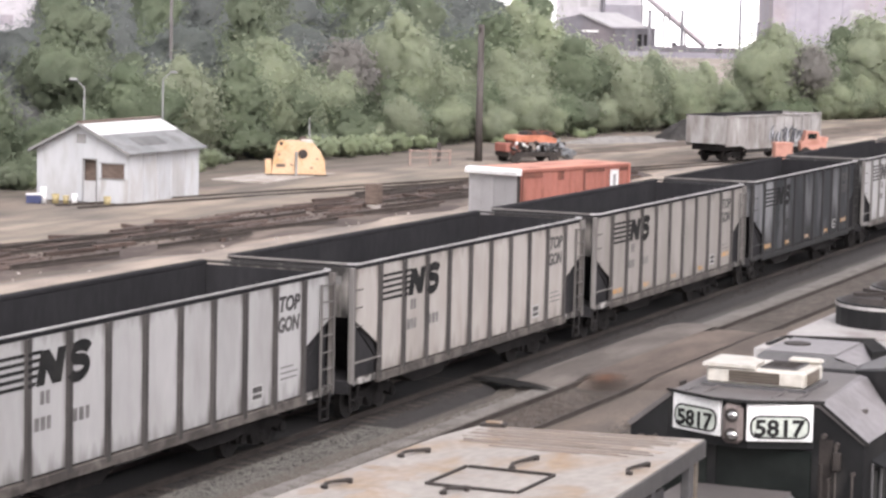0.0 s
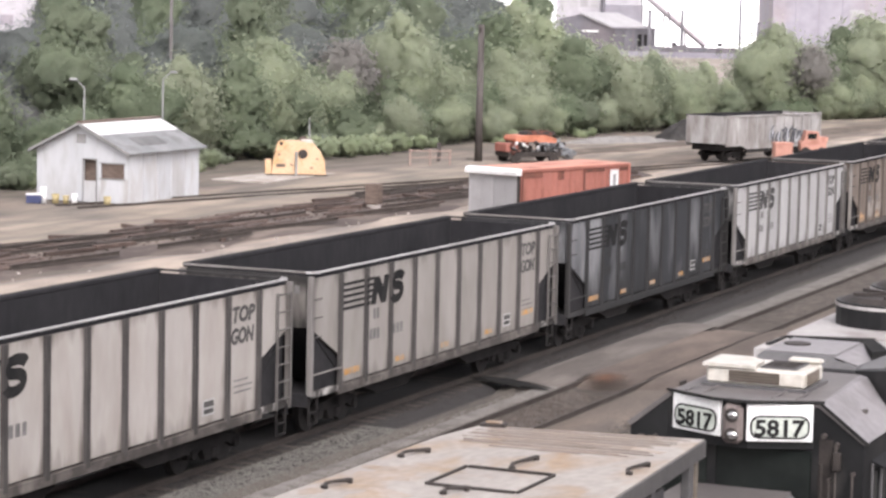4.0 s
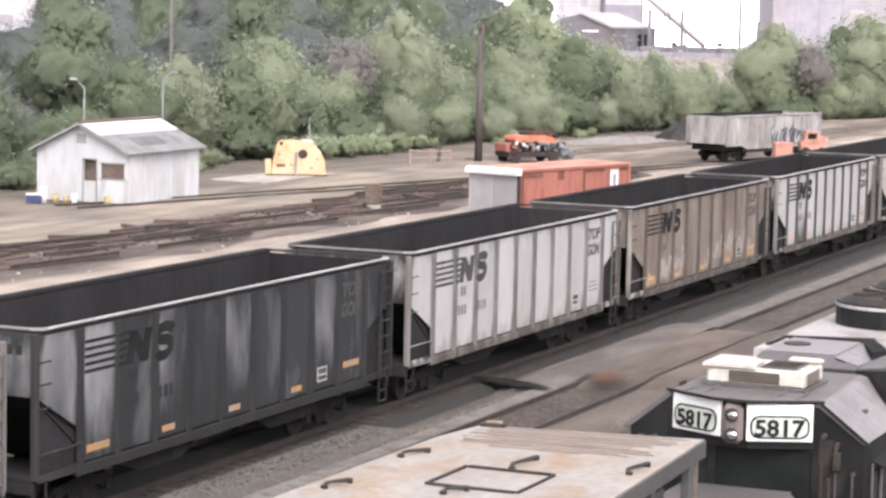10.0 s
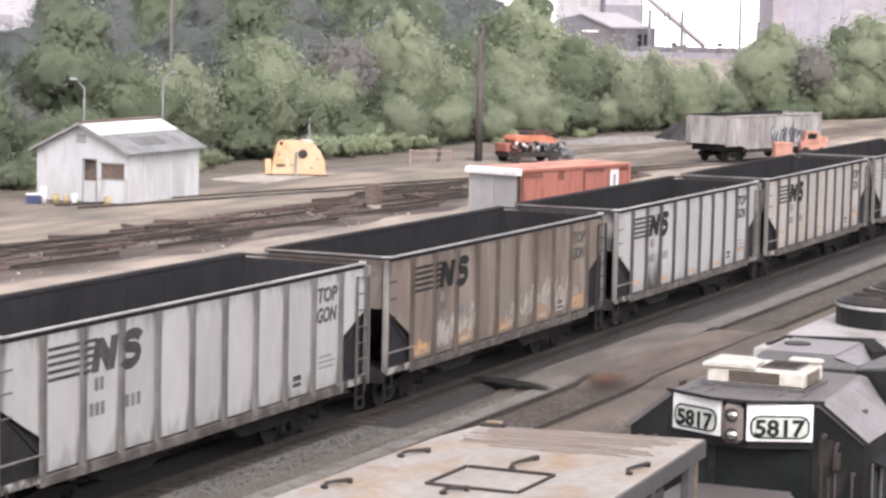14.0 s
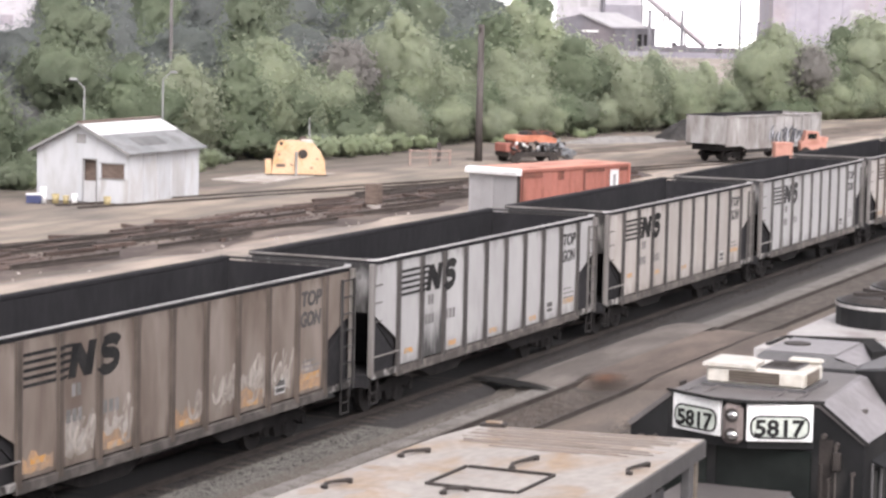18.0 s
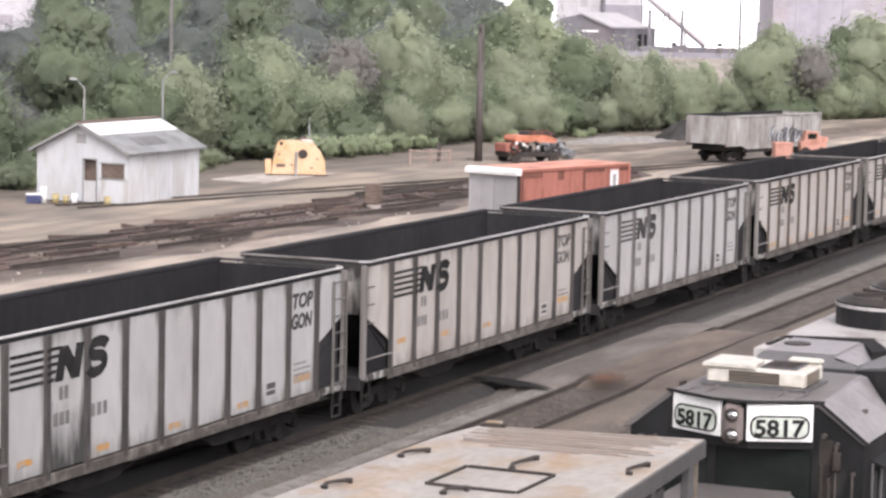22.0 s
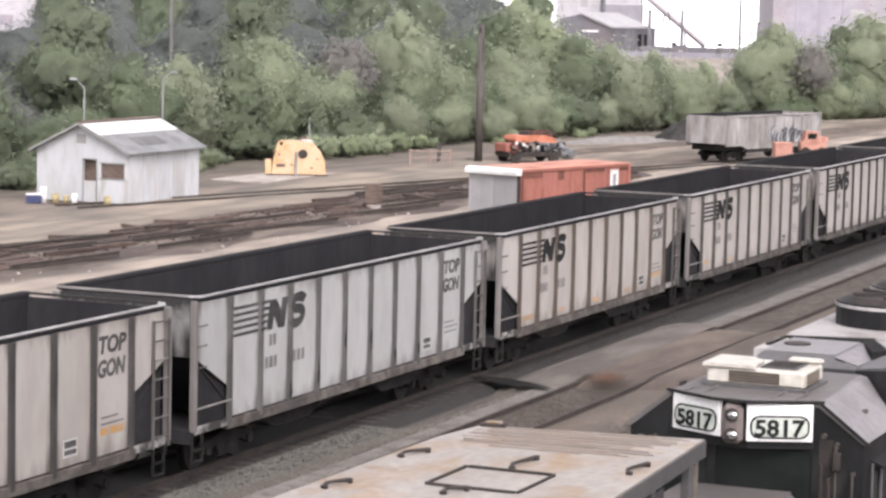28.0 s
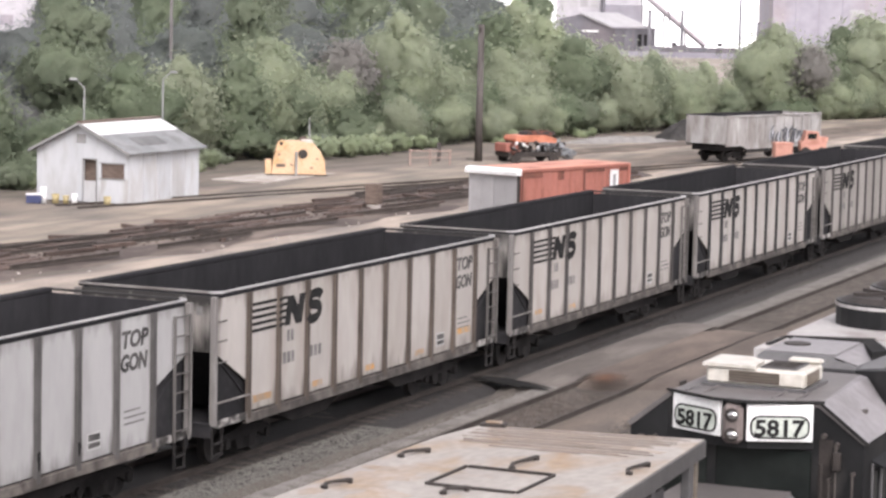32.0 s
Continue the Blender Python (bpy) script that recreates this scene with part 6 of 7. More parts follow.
def container():
    K = thing("shipping_container", "faded orange steel container with grey end doors", "container", m=pose(97.36, 14.95, -0.1, 0, 0, -14.8))
    LX, W, H = 8.5, 2.62, 2.68
    put("frame", meshed("frame", made(box, 0.12, LX - 0.02, 0.03, W - 0.03, 0.0, H - 0.06)), M["brick_orange"], K)
    for i in range(18):
        x = 0.45 + i * (LX - 0.8) / 17
        for y in (0.0, W):
            put("side_rib", meshed("side_rib", made(prism, [(-0.13, 0), (-0.08, -0.012), (0.08, -0.012), (0.13, 0)], 0.15, H - 0.16, "z")), M["brick_orange"], K, m=pose(x, y + (0.03 if y == 0 else -0.03), 0, 0, 0, 0 if y == 0 else 180))
    for y in (0.0, W):
        put("top_rail", meshed("top_rail", made(box, 0.1, LX, y - 0.03, y + 0.05 if y == 0 else y + 0.03, H - 0.15, H - 0.03, bevel=0.01)), M["brick_orange"], K)
    put("roof", meshed("roof", made(box, 0.1, LX, 0.0, W, H - 0.055, H, bevel=0.012)), M["pale_orange"], K, "chalky orange roof")
    for x in (0.05, LX):
        for y in (0.02, W - 0.02):
            put("corner_post", meshed("corner_post", made(box, x - 0.07, x + 0.05, y - 0.06, y + 0.06, 0, H - 0.02, bevel=0.01)), M["brick_orange"] if x > 1 else M["iron"] if y < 1 else M["grey_door"], K)
    for a, b in ((0.08, W / 2 - 0.01), (W / 2 + 0.01, W - 0.08)):
        d = put("end_door", meshed("end_door", made(box, -0.02, 0.1, a, b, 0.08, H - 0.3, bevel=0.015)), M["grey_door"], K, "plain grey end door")
        put("lock_bar", meshed("lock_bar", made(cyl, (-0.04, (a + b) / 2, 0.1), (-0.04, (a + b) / 2, H - 0.35), 0.015, seg=6)), M["grey_door"], d)
    put("white_hood", meshed("white_hood", made(prism, [(-0.22, H - 0.26), (-0.25, H - 0.1), (-0.15, H + 0.01), (0.1, H + 0.03), (0.13, H - 0.02), (0.09, H - 0.26)], -0.08, W + 0.12)), M["white"], K, "white rounded cover over the doors")
    for x0, x1, z0, z1 in ((0.35, 1.75, 2.28, 2.5), (2.9, 3.35, 2.12, 2.5), (5.05, 6.5, 2.36, 2.5), (7.7, 8.35, 2.34, 2.5), (4.86, 4.98, 0.1, 2.5), (0.22, 0.34, 0.1, 2.45)):
        put("rust_patch", meshed("rust_patch", made(box, x0, x1, -0.012, -0.002, z0, z1)), M["deep_rust"], K, "dark rusty patch")
    for x0, y0, x1, y1 in ((1.2, 0.3, 2.2, 0.9), (3.5, 1.2, 5.2, 1.7), (6.0, 0.5, 7.4, 1.1)):
        put("roof_stain", meshed("roof_stain", made(box, x0, x1, y0, y1, H + 0.001, H + 0.005)), M["brick_orange"], K)
    pl = put("notice", meshed("notice", made(box, LX - 1.6, LX - 0.95, -0.052, -0.035, 1.45, 2.4)), M["white"], K, "white notice panel")
    put("notice_mark", meshed("notice_mark", made(box, LX - 1.4, LX - 1.15, -0.058, -0.053, 1.7, 2.2)), M["grey_door"], pl)


def yellow_machine():
    Y = thing("yellow_machine", "sun-faded yellow domed machine housing on a concrete pad", "machine", m=pose(121.8, 37.9, -0.02, 0, 0, -62))
    prof = [(-1.3, 0.0), (-1.22, 0.75), (-1.05, 1.5), (-0.95, 1.74), (-0.7, 1.78), (-0.65, 1.68), (0.0, 1.72), (0.05, 1.66), (0.05, 0.0)]
    put("housing", meshed("housing", made(prism, prof, -0.9, 0.9)), M["yellow"], Y)
    prof = [(0.2, 0.0), (0.2, 1.35), (0.55, 1.8), (0.95, 1.76), (1.35, 1.35), (1.62, 0.85), (1.7, 0.0)]
    put("housing", meshed("housing", made(prism, prof, -0.9, 0.9)), M["yellow"], Y)
    put("bridge", meshed("bridge", made(prism, [(0.05, 0.02), (0.2, 0.02), (0.2, 1.42), (0.05, 1.62)], -0.88, 0.88)), M["yellow"], Y)
    put("core", meshed("core", made(prism, [(-1.28, 0.02), (-1.2, 0.75), (-1.03, 1.48), (-0.93, 1.7), (-0.6, 1.8), (0.45, 1.84), (0.92, 1.72), (1.32, 1.34), (1.58, 0.85), (1.66, 0.02)], -0.84, 0.84)), M["yellow"], Y)
    put("step_box", meshed("step_box", made(box, -1.66, -1.3, -0.8, 0.6, 0.0, 0.78, bevel=0.04)), M["yellow"], Y)
    put("skid", meshed("skid", made(box, -1.6, 1.75, -0.96, 0.96, -0.08, 0.03, bevel=0.01)), M["iron"], Y)
    for x, z, r in ((0.42, 1.15, 0.26),):
        put("port", meshed("port", made(cyl, (x, -0.93, z), (x, -0.88, z), r, seg=14)), M["iron"], Y, "dark open port")
    put("plate", meshed("plate", made(box, -1.05, -0.55, -0.925, -0.905, 0.42, 0.6)), M["brown_board"], Y)
    ear = put("lifting_ear", meshed("lifting_ear", made(prism, [(-1.12, 1.3), (-1.0, 1.72), (-0.86, 1.9), (-0.62, 1.88), (-0.55, 1.7), (-0.7, 1.4)], -1.0, -0.86)), M["yellow"], Y, "faded yellow lifting ear")
    put("eye", meshed("eye", made(cyl, (-0.78, -1.01, 1.72), (-0.78, -0.99, 1.72), 0.1, seg=12)), M["iron"], ear)
    put("top_box", meshed("top_box", made(box, 0.3, 0.95, -0.8, 0.3, 1.72, 1.93, bevel=0.05)), M["concrete"], Y, "pale box on top")
    put("exhaust_plate", meshed("exhaust_plate", made(box, 0.25, 0.7, 0.2, 0.8, 1.7, 2.02, bevel=0.04)), M["brown_board"], Y, "brown sooty plate")
    for x, z in ((-0.2, 0.55), (0.9, 0.4), (1.2, 0.9), (-0.9, 1.1)):
        put("latch", meshed("latch", made(box, x - 0.07, x + 0.07, -0.93, -0.9, z - 0.04, z + 0.04, bevel=0.01)), M["brown_board"], Y)
    put("rust_panel", meshed("rust_panel", made(box, -1.668, -1.655, -0.7, 0.5, 0.1, 0.6)), M["rust_smear"], Y, "rusty end panel")
    put("mast", meshed("mast", made(cyl, (0.78, 0.2, 1.7), (0.78, 0.2, 3.1), 0.05, 0.04, seg=8)), M["galv"], Y, "pale mast")
    put("grey_post", meshed("grey_post", made(cyl, (0.05, -1.2, -0.08), (0.05, -1.2, 1.3), 0.07, seg=8)), M["galv"], Y)
    tagged(part("concrete_pad", made(box, 115.7, 124.2, 36.5, 39.8, -0.2, -0.06, bevel=0.02), M["concrete"]), "pale concrete pad under the yellow machine", "pad", kind="structure")


def poles():
    P = thing("utility_pole", "tall dark creosoted wooden pole without wires", "pole", m=pose(140.1, 34.4, -0.15, 0.6, -1.4, 0))
    put("shaft", meshed("shaft", made(cyl, (0, 0, 0), (0, 0, 8.5), 0.25, 0.19, seg=14), True), M["pole"], P)
    put("top_bracket", meshed("top_bracket", made(box, -0.25, 0.12, -0.08, 0.08, 8.0, 8.35, bevel=0.02)), M["iron"], P)
    for x, y, h, arm in ((107.9, 43.0, 5.3, -1), (116.3, 43.2, 5.55, 1)):
        Q = thing("street_lamp", "slim galvanised yard lamp with bent arm", "lamp post", "yard lamps before the trees", pose(x, y, -0.1, 0, 0, -63))
        put("post", meshed("post", made(cyl, (0, 0, 0), (0, 0, h - 0.3), 0.07, 0.05, seg=8)), M["galv"], Q)
        put("arm", meshed("arm", made(cyl, (0, 0, h - 0.32), (0.4 * arm, 0, h + 0.1), 0.035, seg=6)), M["galv"], Q)
        put("lamp_head", meshed("lamp_head", made(box, min(0.35 * arm, 0.75 * arm), max(0.35 * arm, 0.75 * arm), -0.1, 0.1, h + 0.03, h + 0.17, bevel=0.03)), M["galv"], Q)
    T = thing("utility_pole", "slim weathered grey pole among the trees", "pole", m=pose(130.9, 51.0, -0.2))
    put("shaft", meshed("shaft", made(cyl, (0, 0, 0), (0, 0, 11.5), 0.14, 0.1, seg=10), True), M["weathered_pole"], T)
    put("crossarm", meshed("crossarm", made(box, -0.06, 0.06, -0.8, 0.8, 10.9, 11.02, bevel=0.01)), M["weathered_pole"], T)
    F = thing("barrier", "low pinkish rail barrier on thin posts", "barrier", m=pose(134.2, 36.4, -0.15, 0, 0, -50))
    for x in (0, 1.25, 2.5):
        put("post", meshed("post", made(box, x - 0.05, x + 0.05, -0.05, 0.05, 0, 1.0)), M["faded_pink"], F)
    for z in (0.5, 0.9):
        put("rail", meshed("rail", made(box, -0.1, 2.6, -0.07, -0.05, z - 0.035, z + 0.035)), M["faded_pink"], F)
    B = thing("bollard", "dark leaning post in the gravel", "post", m=pose(139.0, 36.6, -0.2, 0, 3, 0))
    put("shaft", meshed("shaft", made(box, -0.1, 0.1, -0.1, 0.1, 0, 1.25, bevel=0.02)), M["pole"], B)


def orange_machine():
    O = thing("track_machine", "orange-roofed track maintenance machine", "machine", m=pose(142.0, 31.7, -0.12, 0, 0, -40) @ Matrix.Diagonal((0.92, 0.92, 0.87, 1)))
    put("canopy", meshed("canopy", made(prism, [(-1.6, 1.72), (-1.45, 1.95), (0.6, 2.0), (1.5, 1.75), (1.55, 1.5), (1.4, 1.45), (-1.55, 1.55)], -0.9, 0.9)), M["orange"], O, "bright orange canopy")
    put("roof_rack", meshed("roof_rack", made(box, -0.4, 1.1, -0.7, 0.7, 2.0, 2.12, bevel=0.03)), M["iron"], O)
    for x in (-1.4, 0.0, 1.35):
        for y in (-0.82, 0.82):
            put("roof_post", meshed("roof_post", made(cyl, (x, y, 0.7), (x, y, 1.6), 0.05, seg=6)), M["iron"], O)
    put("chassis", meshed("chassis", made(box, -2.2, 1.9, -0.95, 0.95, 0.45, 0.8, bevel=0.04)), M["iron"], O)
    put("engine", meshed("engine", made(box, -2.3, -1.2, -0.85, 0.85, 0.8, 1.4, bevel=0.06)), M["brick_orange"], O)
    put("tank", meshed("tank", made(cyl, (0.6, -0.5, 1.0), (1.4, -0.5, 1.0), 0.25, seg=12)), M["scrap"], O)
    put("seat", meshed("seat", made(box, -0.5, 0.0, -0.3, 0.3, 0.8, 1.2, bevel=0.05)), M["iron"], O)
    for x in (-1.6, 1.3):
        for y in (-0.9, 0.9):
            put("wheel", meshed("wheel", made(cyl, (x, y - 0.07, 0.36), (x, y + 0.07, 0.36), 0.36, seg=18)), M["iron"], O)
    rnd = random.Random(15)
    for i in range(7):
        x = -0.4 + 0.3 * i
        put("tarp_lump", meshed("tarp_lump", made(prism, [(x - 0.25, 1.95), (x + 0.3, 1.9), (x + 0.22, 2.12 + 0.14 * rnd.random()), (x - 0.1, 2.2 + 0.1 * rnd.random())], -0.75 + 0.3 * rnd.random(), 0.7)), M["deep_rust"] if i % 2 else M["iron"], O, "dark brown bundle on the canopy")
    for i in range(22):
        w = rnd.uniform(0.1, 0.32)
        bm = bmesh.new()
        if i % 2:
            cyl(bm, (-w, 0, 0), (w, 0, 0), 0.05 + 0.08 * rnd.random(), seg=8)
        else:
            box(bm, -w, w, -w * 0.5, w * 0.5, -0.08, 0.12, bevel=0.02)
        put("fitting", meshed("fitting", bm), (M["iron"], M["scrap"], M["white"], M["deep_rust"], M["iron"])[i % 5], O, m=pose(rnd.uniform(-2.2, 2.0), rnd.uniform(-1.1, -0.6), rnd.uniform(0.8, 1.45), rnd.uniform(-40, 40), rnd.uniform(-60, 60), rnd.uniform(0, 360)))
    rnd = random.Random(5)
    J = thing("scrap_heap", "heap of grey scrap metal beside the machine", "scrap heap", m=pose(147.9, 32.3, -0.15))
    for i in range(26):
        w = rnd.uniform(0.15, 0.6)
        bm = bmesh.new()
        if i % 3 == 0:
            cyl(bm, (-w, 0, 0), (w, 0, 0), 0.08 + 0.12 * rnd.random(), seg=8)
        else:
            box(bm, -w, w, -w * 0.5, w * 0.5, -0.06, 0.12, bevel=0.02)
        r = rnd.uniform(0, 1.6)
        a = rnd.uniform(0, 6.28)
        put("scrap_piece", meshed("scrap_piece", bm), M["scrap"], J, m=pose(1.6 * r / 1.6 * math.cos(a), r * math.sin(a), 0.15 + 0.75 * max(0, 1 - r / 1.5), rnd.uniform(-40, 40), rnd.uniform(-40, 40), rnd.uniform(0, 360)))
    bm = bmesh.new()
    grid(bm, -2.4, 2.4, 26, -2.2, 2.2, 24, lambda x, y: max(-0.1, 1.55 * (1 - math.hypot(x / 2.4, y / 2.2) ** 1.6) + 0.5 * noise.noise((x * 1.3, y * 1.3, 1)) + 0.2 * noise.noise((x * 4, y * 4, 5))))
    tagged(put("cinder_mound", meshed("cinder_mound", bm, True), M["dark_heap"], m=pose(175.2, 32.1, -0.2)), "dark heap of cinders beside the far track", "heap")
    bm = bmesh.new()
    grid(bm, -5.5, 5.5, 40, -1.3, 1.3, 12, lambda x, y: max(-0.1, 0.55 * (1 - (x / 5.5) ** 2) * (1 - abs(y) / 1.3) + 0.18 * noise.noise((x * 1.1, y * 1.6, 7))))
    tagged(put("gravel_mound", meshed("gravel_mound", bm, True), M["pale_gravel"], m=pose(168.0, 34.6, -0.2, 0, 0, -35)), "long low mound of pale gravel", "heap")


def far_gondola():
    G = thing("gondola_car", "parked pale grey gondola car with dark sprayed scribbles", "gondola car", m=pose(148.9, 22.5, 0, 0, 0, -15.2))
    LX, Hs, Ht = 11.8, 0.78, 2.92
    prof = [(0.0, 1.0), (1.9, 1.0), (2.6, Hs), (LX - 2.6, Hs), (LX - 1.9, 1.0), (LX, 1.0), (LX, Ht), (0, Ht)]
    for y0, y1 in ((-1.5, -1.46), (1.46, 1.5)):
        put("side_wall", meshed("side_wall", made(prism, prof, y0, y1)), M["gon_grey"], G)
    put("inner_wall", meshed("inner_wall", made(box, 0.05, LX - 0.05, 1.41, 1.455, 1.3, Ht - 0.002)), M["inner"], G, "black inner face of the far wall")
    for x in (0.0, LX - 0.04):
        put("end_wall", meshed("end_wall", made(box, x, x + 0.04, -1.45, 1.45, 1.15, Ht)), M["gon_grey"], G)
    for i in range(11):
        x = 0.1 + i * (LX - 0.2) / 10
        put("stake", meshed("stake", made(box, x - 0.07, x + 0.07, -1.57, -1.503, 1.15, Ht - 0.1, bevel=0.01)), M["gon_grey"], G)
    for y0, y1 in ((-1.58, -1.42), (1.42, 1.58)):
        put("top_rail", meshed("top_rail", made(box, -0.02, LX + 0.02, y0, y1, Ht - 0.08, Ht + 0.04, bevel=0.015)), M["gon_grey"] if y0 < 0 else M["inner"], G)
    put("floor", meshed("floor", made(box, 0.05, LX - 0.05, -1.45, 1.45, 1.2, 1.26)), M["under"], G)
    put("load", meshed("load", made(box, 0.06, LX - 0.06, -1.44, 1.4, 2.3, Ht - 0.35)), M["coal"], G, "dark load inside")
    put("sill", meshed("sill", made(box, 2.5, LX - 2.5, -1.5, -1.35, 0.55, Hs - 0.002)), M["under"], G)
    put("underframe", meshed("underframe", made(box, 0.3, LX - 0.3, -1.2, 1.2, 0.72, 1.18)), M["under"], G)
    for x in (2.0, LX - 2.0):
        for s in (-1, 1):
            put("side_frame", CAR_MESH["side_frame"], M["under"], G, m=pose(x, s * 1.03, 0))
        for dx in (-0.9, 0.9):
            put("wheelset", CAR_MESH["wheelset"], M["wheel"], G, m=pose(x + dx, 0, 0.42))
        put("bolster", CAR_MESH["bolster"], M["under"], G, m=pose(x, 0, 0))
    rnd = random.Random(11)
    for i in range(15):
        cx, cz = 5.3 + i * 0.27, 1.35 + 0.75 * rnd.random()
        a0, k, rx, rz = rnd.uniform(0, 6), rnd.uniform(0.7, 1.5), rnd.uniform(0.15, 0.34), rnd.uniform(0.22, 0.45)
        pts = [(cx + rx * math.cos(a0 + k * q * 0.4), cz + rz * math.sin(a0 + 1.2 * k * q * 0.4)) for q in range(11)]
        put("sprayed_stroke", meshed("sprayed_stroke", band(pts, 0.075, -1.59 - 0.005 * i)), M["tag_dark" if i % 4 else "tag_pale"], G, "dark sprayed stroke")
    U = thing("utility_loader", "small orange loader parked before the gondola", "loader", m=pose(155.0, 17.2, 0.3, 0, 0, -62) @ Matrix.Diagonal((0.8, 0.8, 0.8, 1)))
    put("body", meshed("body", made(prism, [(-1.0, 0.45), (1.0, 0.45), (1.05, 1.2), (0.5, 1.35), (0.35, 2.0), (-0.6, 2.05), (-0.8, 1.3), (-1.05, 1.1)], -0.6, 0.6)), M["hazy_orange"], U)
    put("cab_window", meshed("cab_window", made(box, -0.5, 0.2, -0.615, -0.6, 1.4, 1.85)), M["window"], U)
    put("hood", meshed("hood", made(box, 0.4, 1.2, -0.5, 0.5, 1.2, 1.6, bevel=0.08)), M["hazy_orange"], U)
    for x in (-0.65, 0.65):
        for y in (-0.6, 0.6):
            put("wheel", meshed("wheel", made(cyl, (x, y - 0.1, 0.38), (x, y + 0.1, 0.38), 0.38, seg=16)), M["iron"], U)
    V = thing("equipment_box", "orange-red steel equipment box on the ground", "box", m=pose(147.8, 17.2, -0.1, 0, 0, -62))
    put("body", meshed("body", made(box, -0.55, 0.55, -0.5, 0.5, 0, 1.5, bevel=0.05)), M["hazy_orange"], V)
    put("lid", meshed("lid", made(box, -0.58, 0.58, -0.53, 0.53, 1.5, 1.6, bevel=0.02)), M["hazy_orange"], V)


def old_ties():
    rnd = random.Random(3)
    tm = meshed("railway_tie", made(box, -1.3, 1.3, -0.115, 0.115, 0, 0.15, bevel=0.015))
    n = 0
    # rows of discarded ties and rails along the dirt track
    for i in range(215):
        x = rnd.uniform(62, 133)
        band = rnd.choice((23.6, 24.3, 25.2, 26.2, 27.0, 27.8)) - 0.055 * (x - 100) * (1 if x > 100 else 0.3)
        lay = rnd.choice((0, 0, 0, 0, 1))
        t = put("railway_tie", tm, M["old_tie"], m=pose(x, band + rnd.uniform(-0.3, 0.3), -0.03 + lay * 0.1, rnd.uniform(-3, 3), rnd.uniform(-1, 1), rnd.gauss(-6, 5) if rnd.random() < 0.9 else rnd.uniform(0, 180)))
        tagged(t, "weathered discarded wooden railway tie", "railway tie", "discarded ties along the dirt strip")
    for i in range(24):
        x, y = rnd.uniform(60, 118), rnd.uniform(23.2, 28.2)
        r = put("old_rail", rail_mesh(rnd.uniform(6, 11)), M["rail"], m=pose(x, y, 0.2 + 0.04 * rnd.random(), 0, 0, rnd.gauss(-5, 2)))
        tagged(r, "rusty discarded rail lying on the ties", "rail", "discarded rails along the dirt strip")
    P = thing("stub_post", "squat brown post with pale foot among the ties", "post", m=pose(103.1, 24.4, -0.12))
    put("shaft", meshed("shaft", made(box, -0.32, 0.32, -0.32, 0.32, 0.35, 1.3, bevel=0.03)), M["brown_board"], P)
    put("foot", meshed("foot", made(box, -0.26, 0.26, -0.26, 0.26, 0.0, 0.35, bevel=0.04)), M["concrete"], P)


def dirt_strip(name, m, length, half, material, label, z=0.0):
    bm = bmesh.new()
    n = int(length)
    rows = []
    for i in range(n + 1):
        w = half * (1 + 0.25 * noise.noise((i * 0.21, 3.0, half)))
        v = half * (1 + 0.25 * noise.noise((i * 0.21, 9.0, half)))
        rows.append([bm.verts.new((i * length / n, y, h)) for y, h in ((-w, -0.3), (-w * 0.6, z), (v * 0.6, z), (v, -0.3))])
    for i in range(n):
        for j in range(3):
            bm.faces.new((rows[i][j], rows[i + 1][j], rows[i + 1][j + 1], rows[i][j + 1]))
    ob = part(name, bm, material, smooth=True)
    ob.matrix_basis = m
    tagged(ob, label, "ground", kind="structure")


M["cinder"] = mat("brown_cinder_dirt", (0.16, 0.125, 0.1), (0.24, 0.19, 0.155), rough=0.95, coarse=0.5, fine=6, bump=0.6, streak=(0.1, 0.078, 0.062), amount=0.4, streak_scale=0.7, stretch=(0.4, 1, 1), jitter=0)
M["tie_bed"] = mat("rotten_wood_and_dark_dirt", (0.085, 0.064, 0.056), (0.135, 0.106, 0.093), rough=0.95, coarse=0.6, fine=5, bump=0.8, streak=(0.3, 0.245, 0.205), amount=0.22, streak_scale=0.8, edge=0.14, stretch=(0.3, 1, 1), jitter=0)
dirt_strip("cinder_bed_1", pose(96, 36.6, -0.02, 0, 0, -15.7), 96, 2.0, M["cinder"], "brown cinder bed under the storage track", -0.145)
dirt_strip("cinder_bed_2", pose(142, 34.6, 0, 0, 0, -8.0), 74, 2.3, M["cinder"], "brown cinder strip of a lifted track", -0.06)
dirt_strip("cinder_bed_3", pose(56, 26.3, 0, 0, 0, -1.3), 80, 3.8, M["tie_bed"], "dark brown dirt strip under the discarded ties", 0.05)
track("storage_track", 0, 0, 95, (0, 70), "old rusty storage track curving past the heap", m=pose(96, 36.6, -0.02, 0, 0, -15.7))
M["rotten_wood"] = mat("rotten_wood_chunks", (0.075, 0.056, 0.046), (0.13, 0.1, 0.085), rough=0.95, coarse=2, fine=9, jitter=0.5, island=True)
stones("tie_rubble", 58, 132, 24.2, 28.0, 0.0, 3600, 0.12, 12, M["rotten_wood"], "broken chunks of rotten ties and dirt clods")
stones("pale_rubble", 60, 128, 21.5, 26.5, -0.05, 120, 0.07, 13, M["concrete"], "scattered pale stones and scrap beside the ties")
shed()
clutter()
container()
yellow_machine()
poles()
orange_machine()
far_gondola()
old_ties()


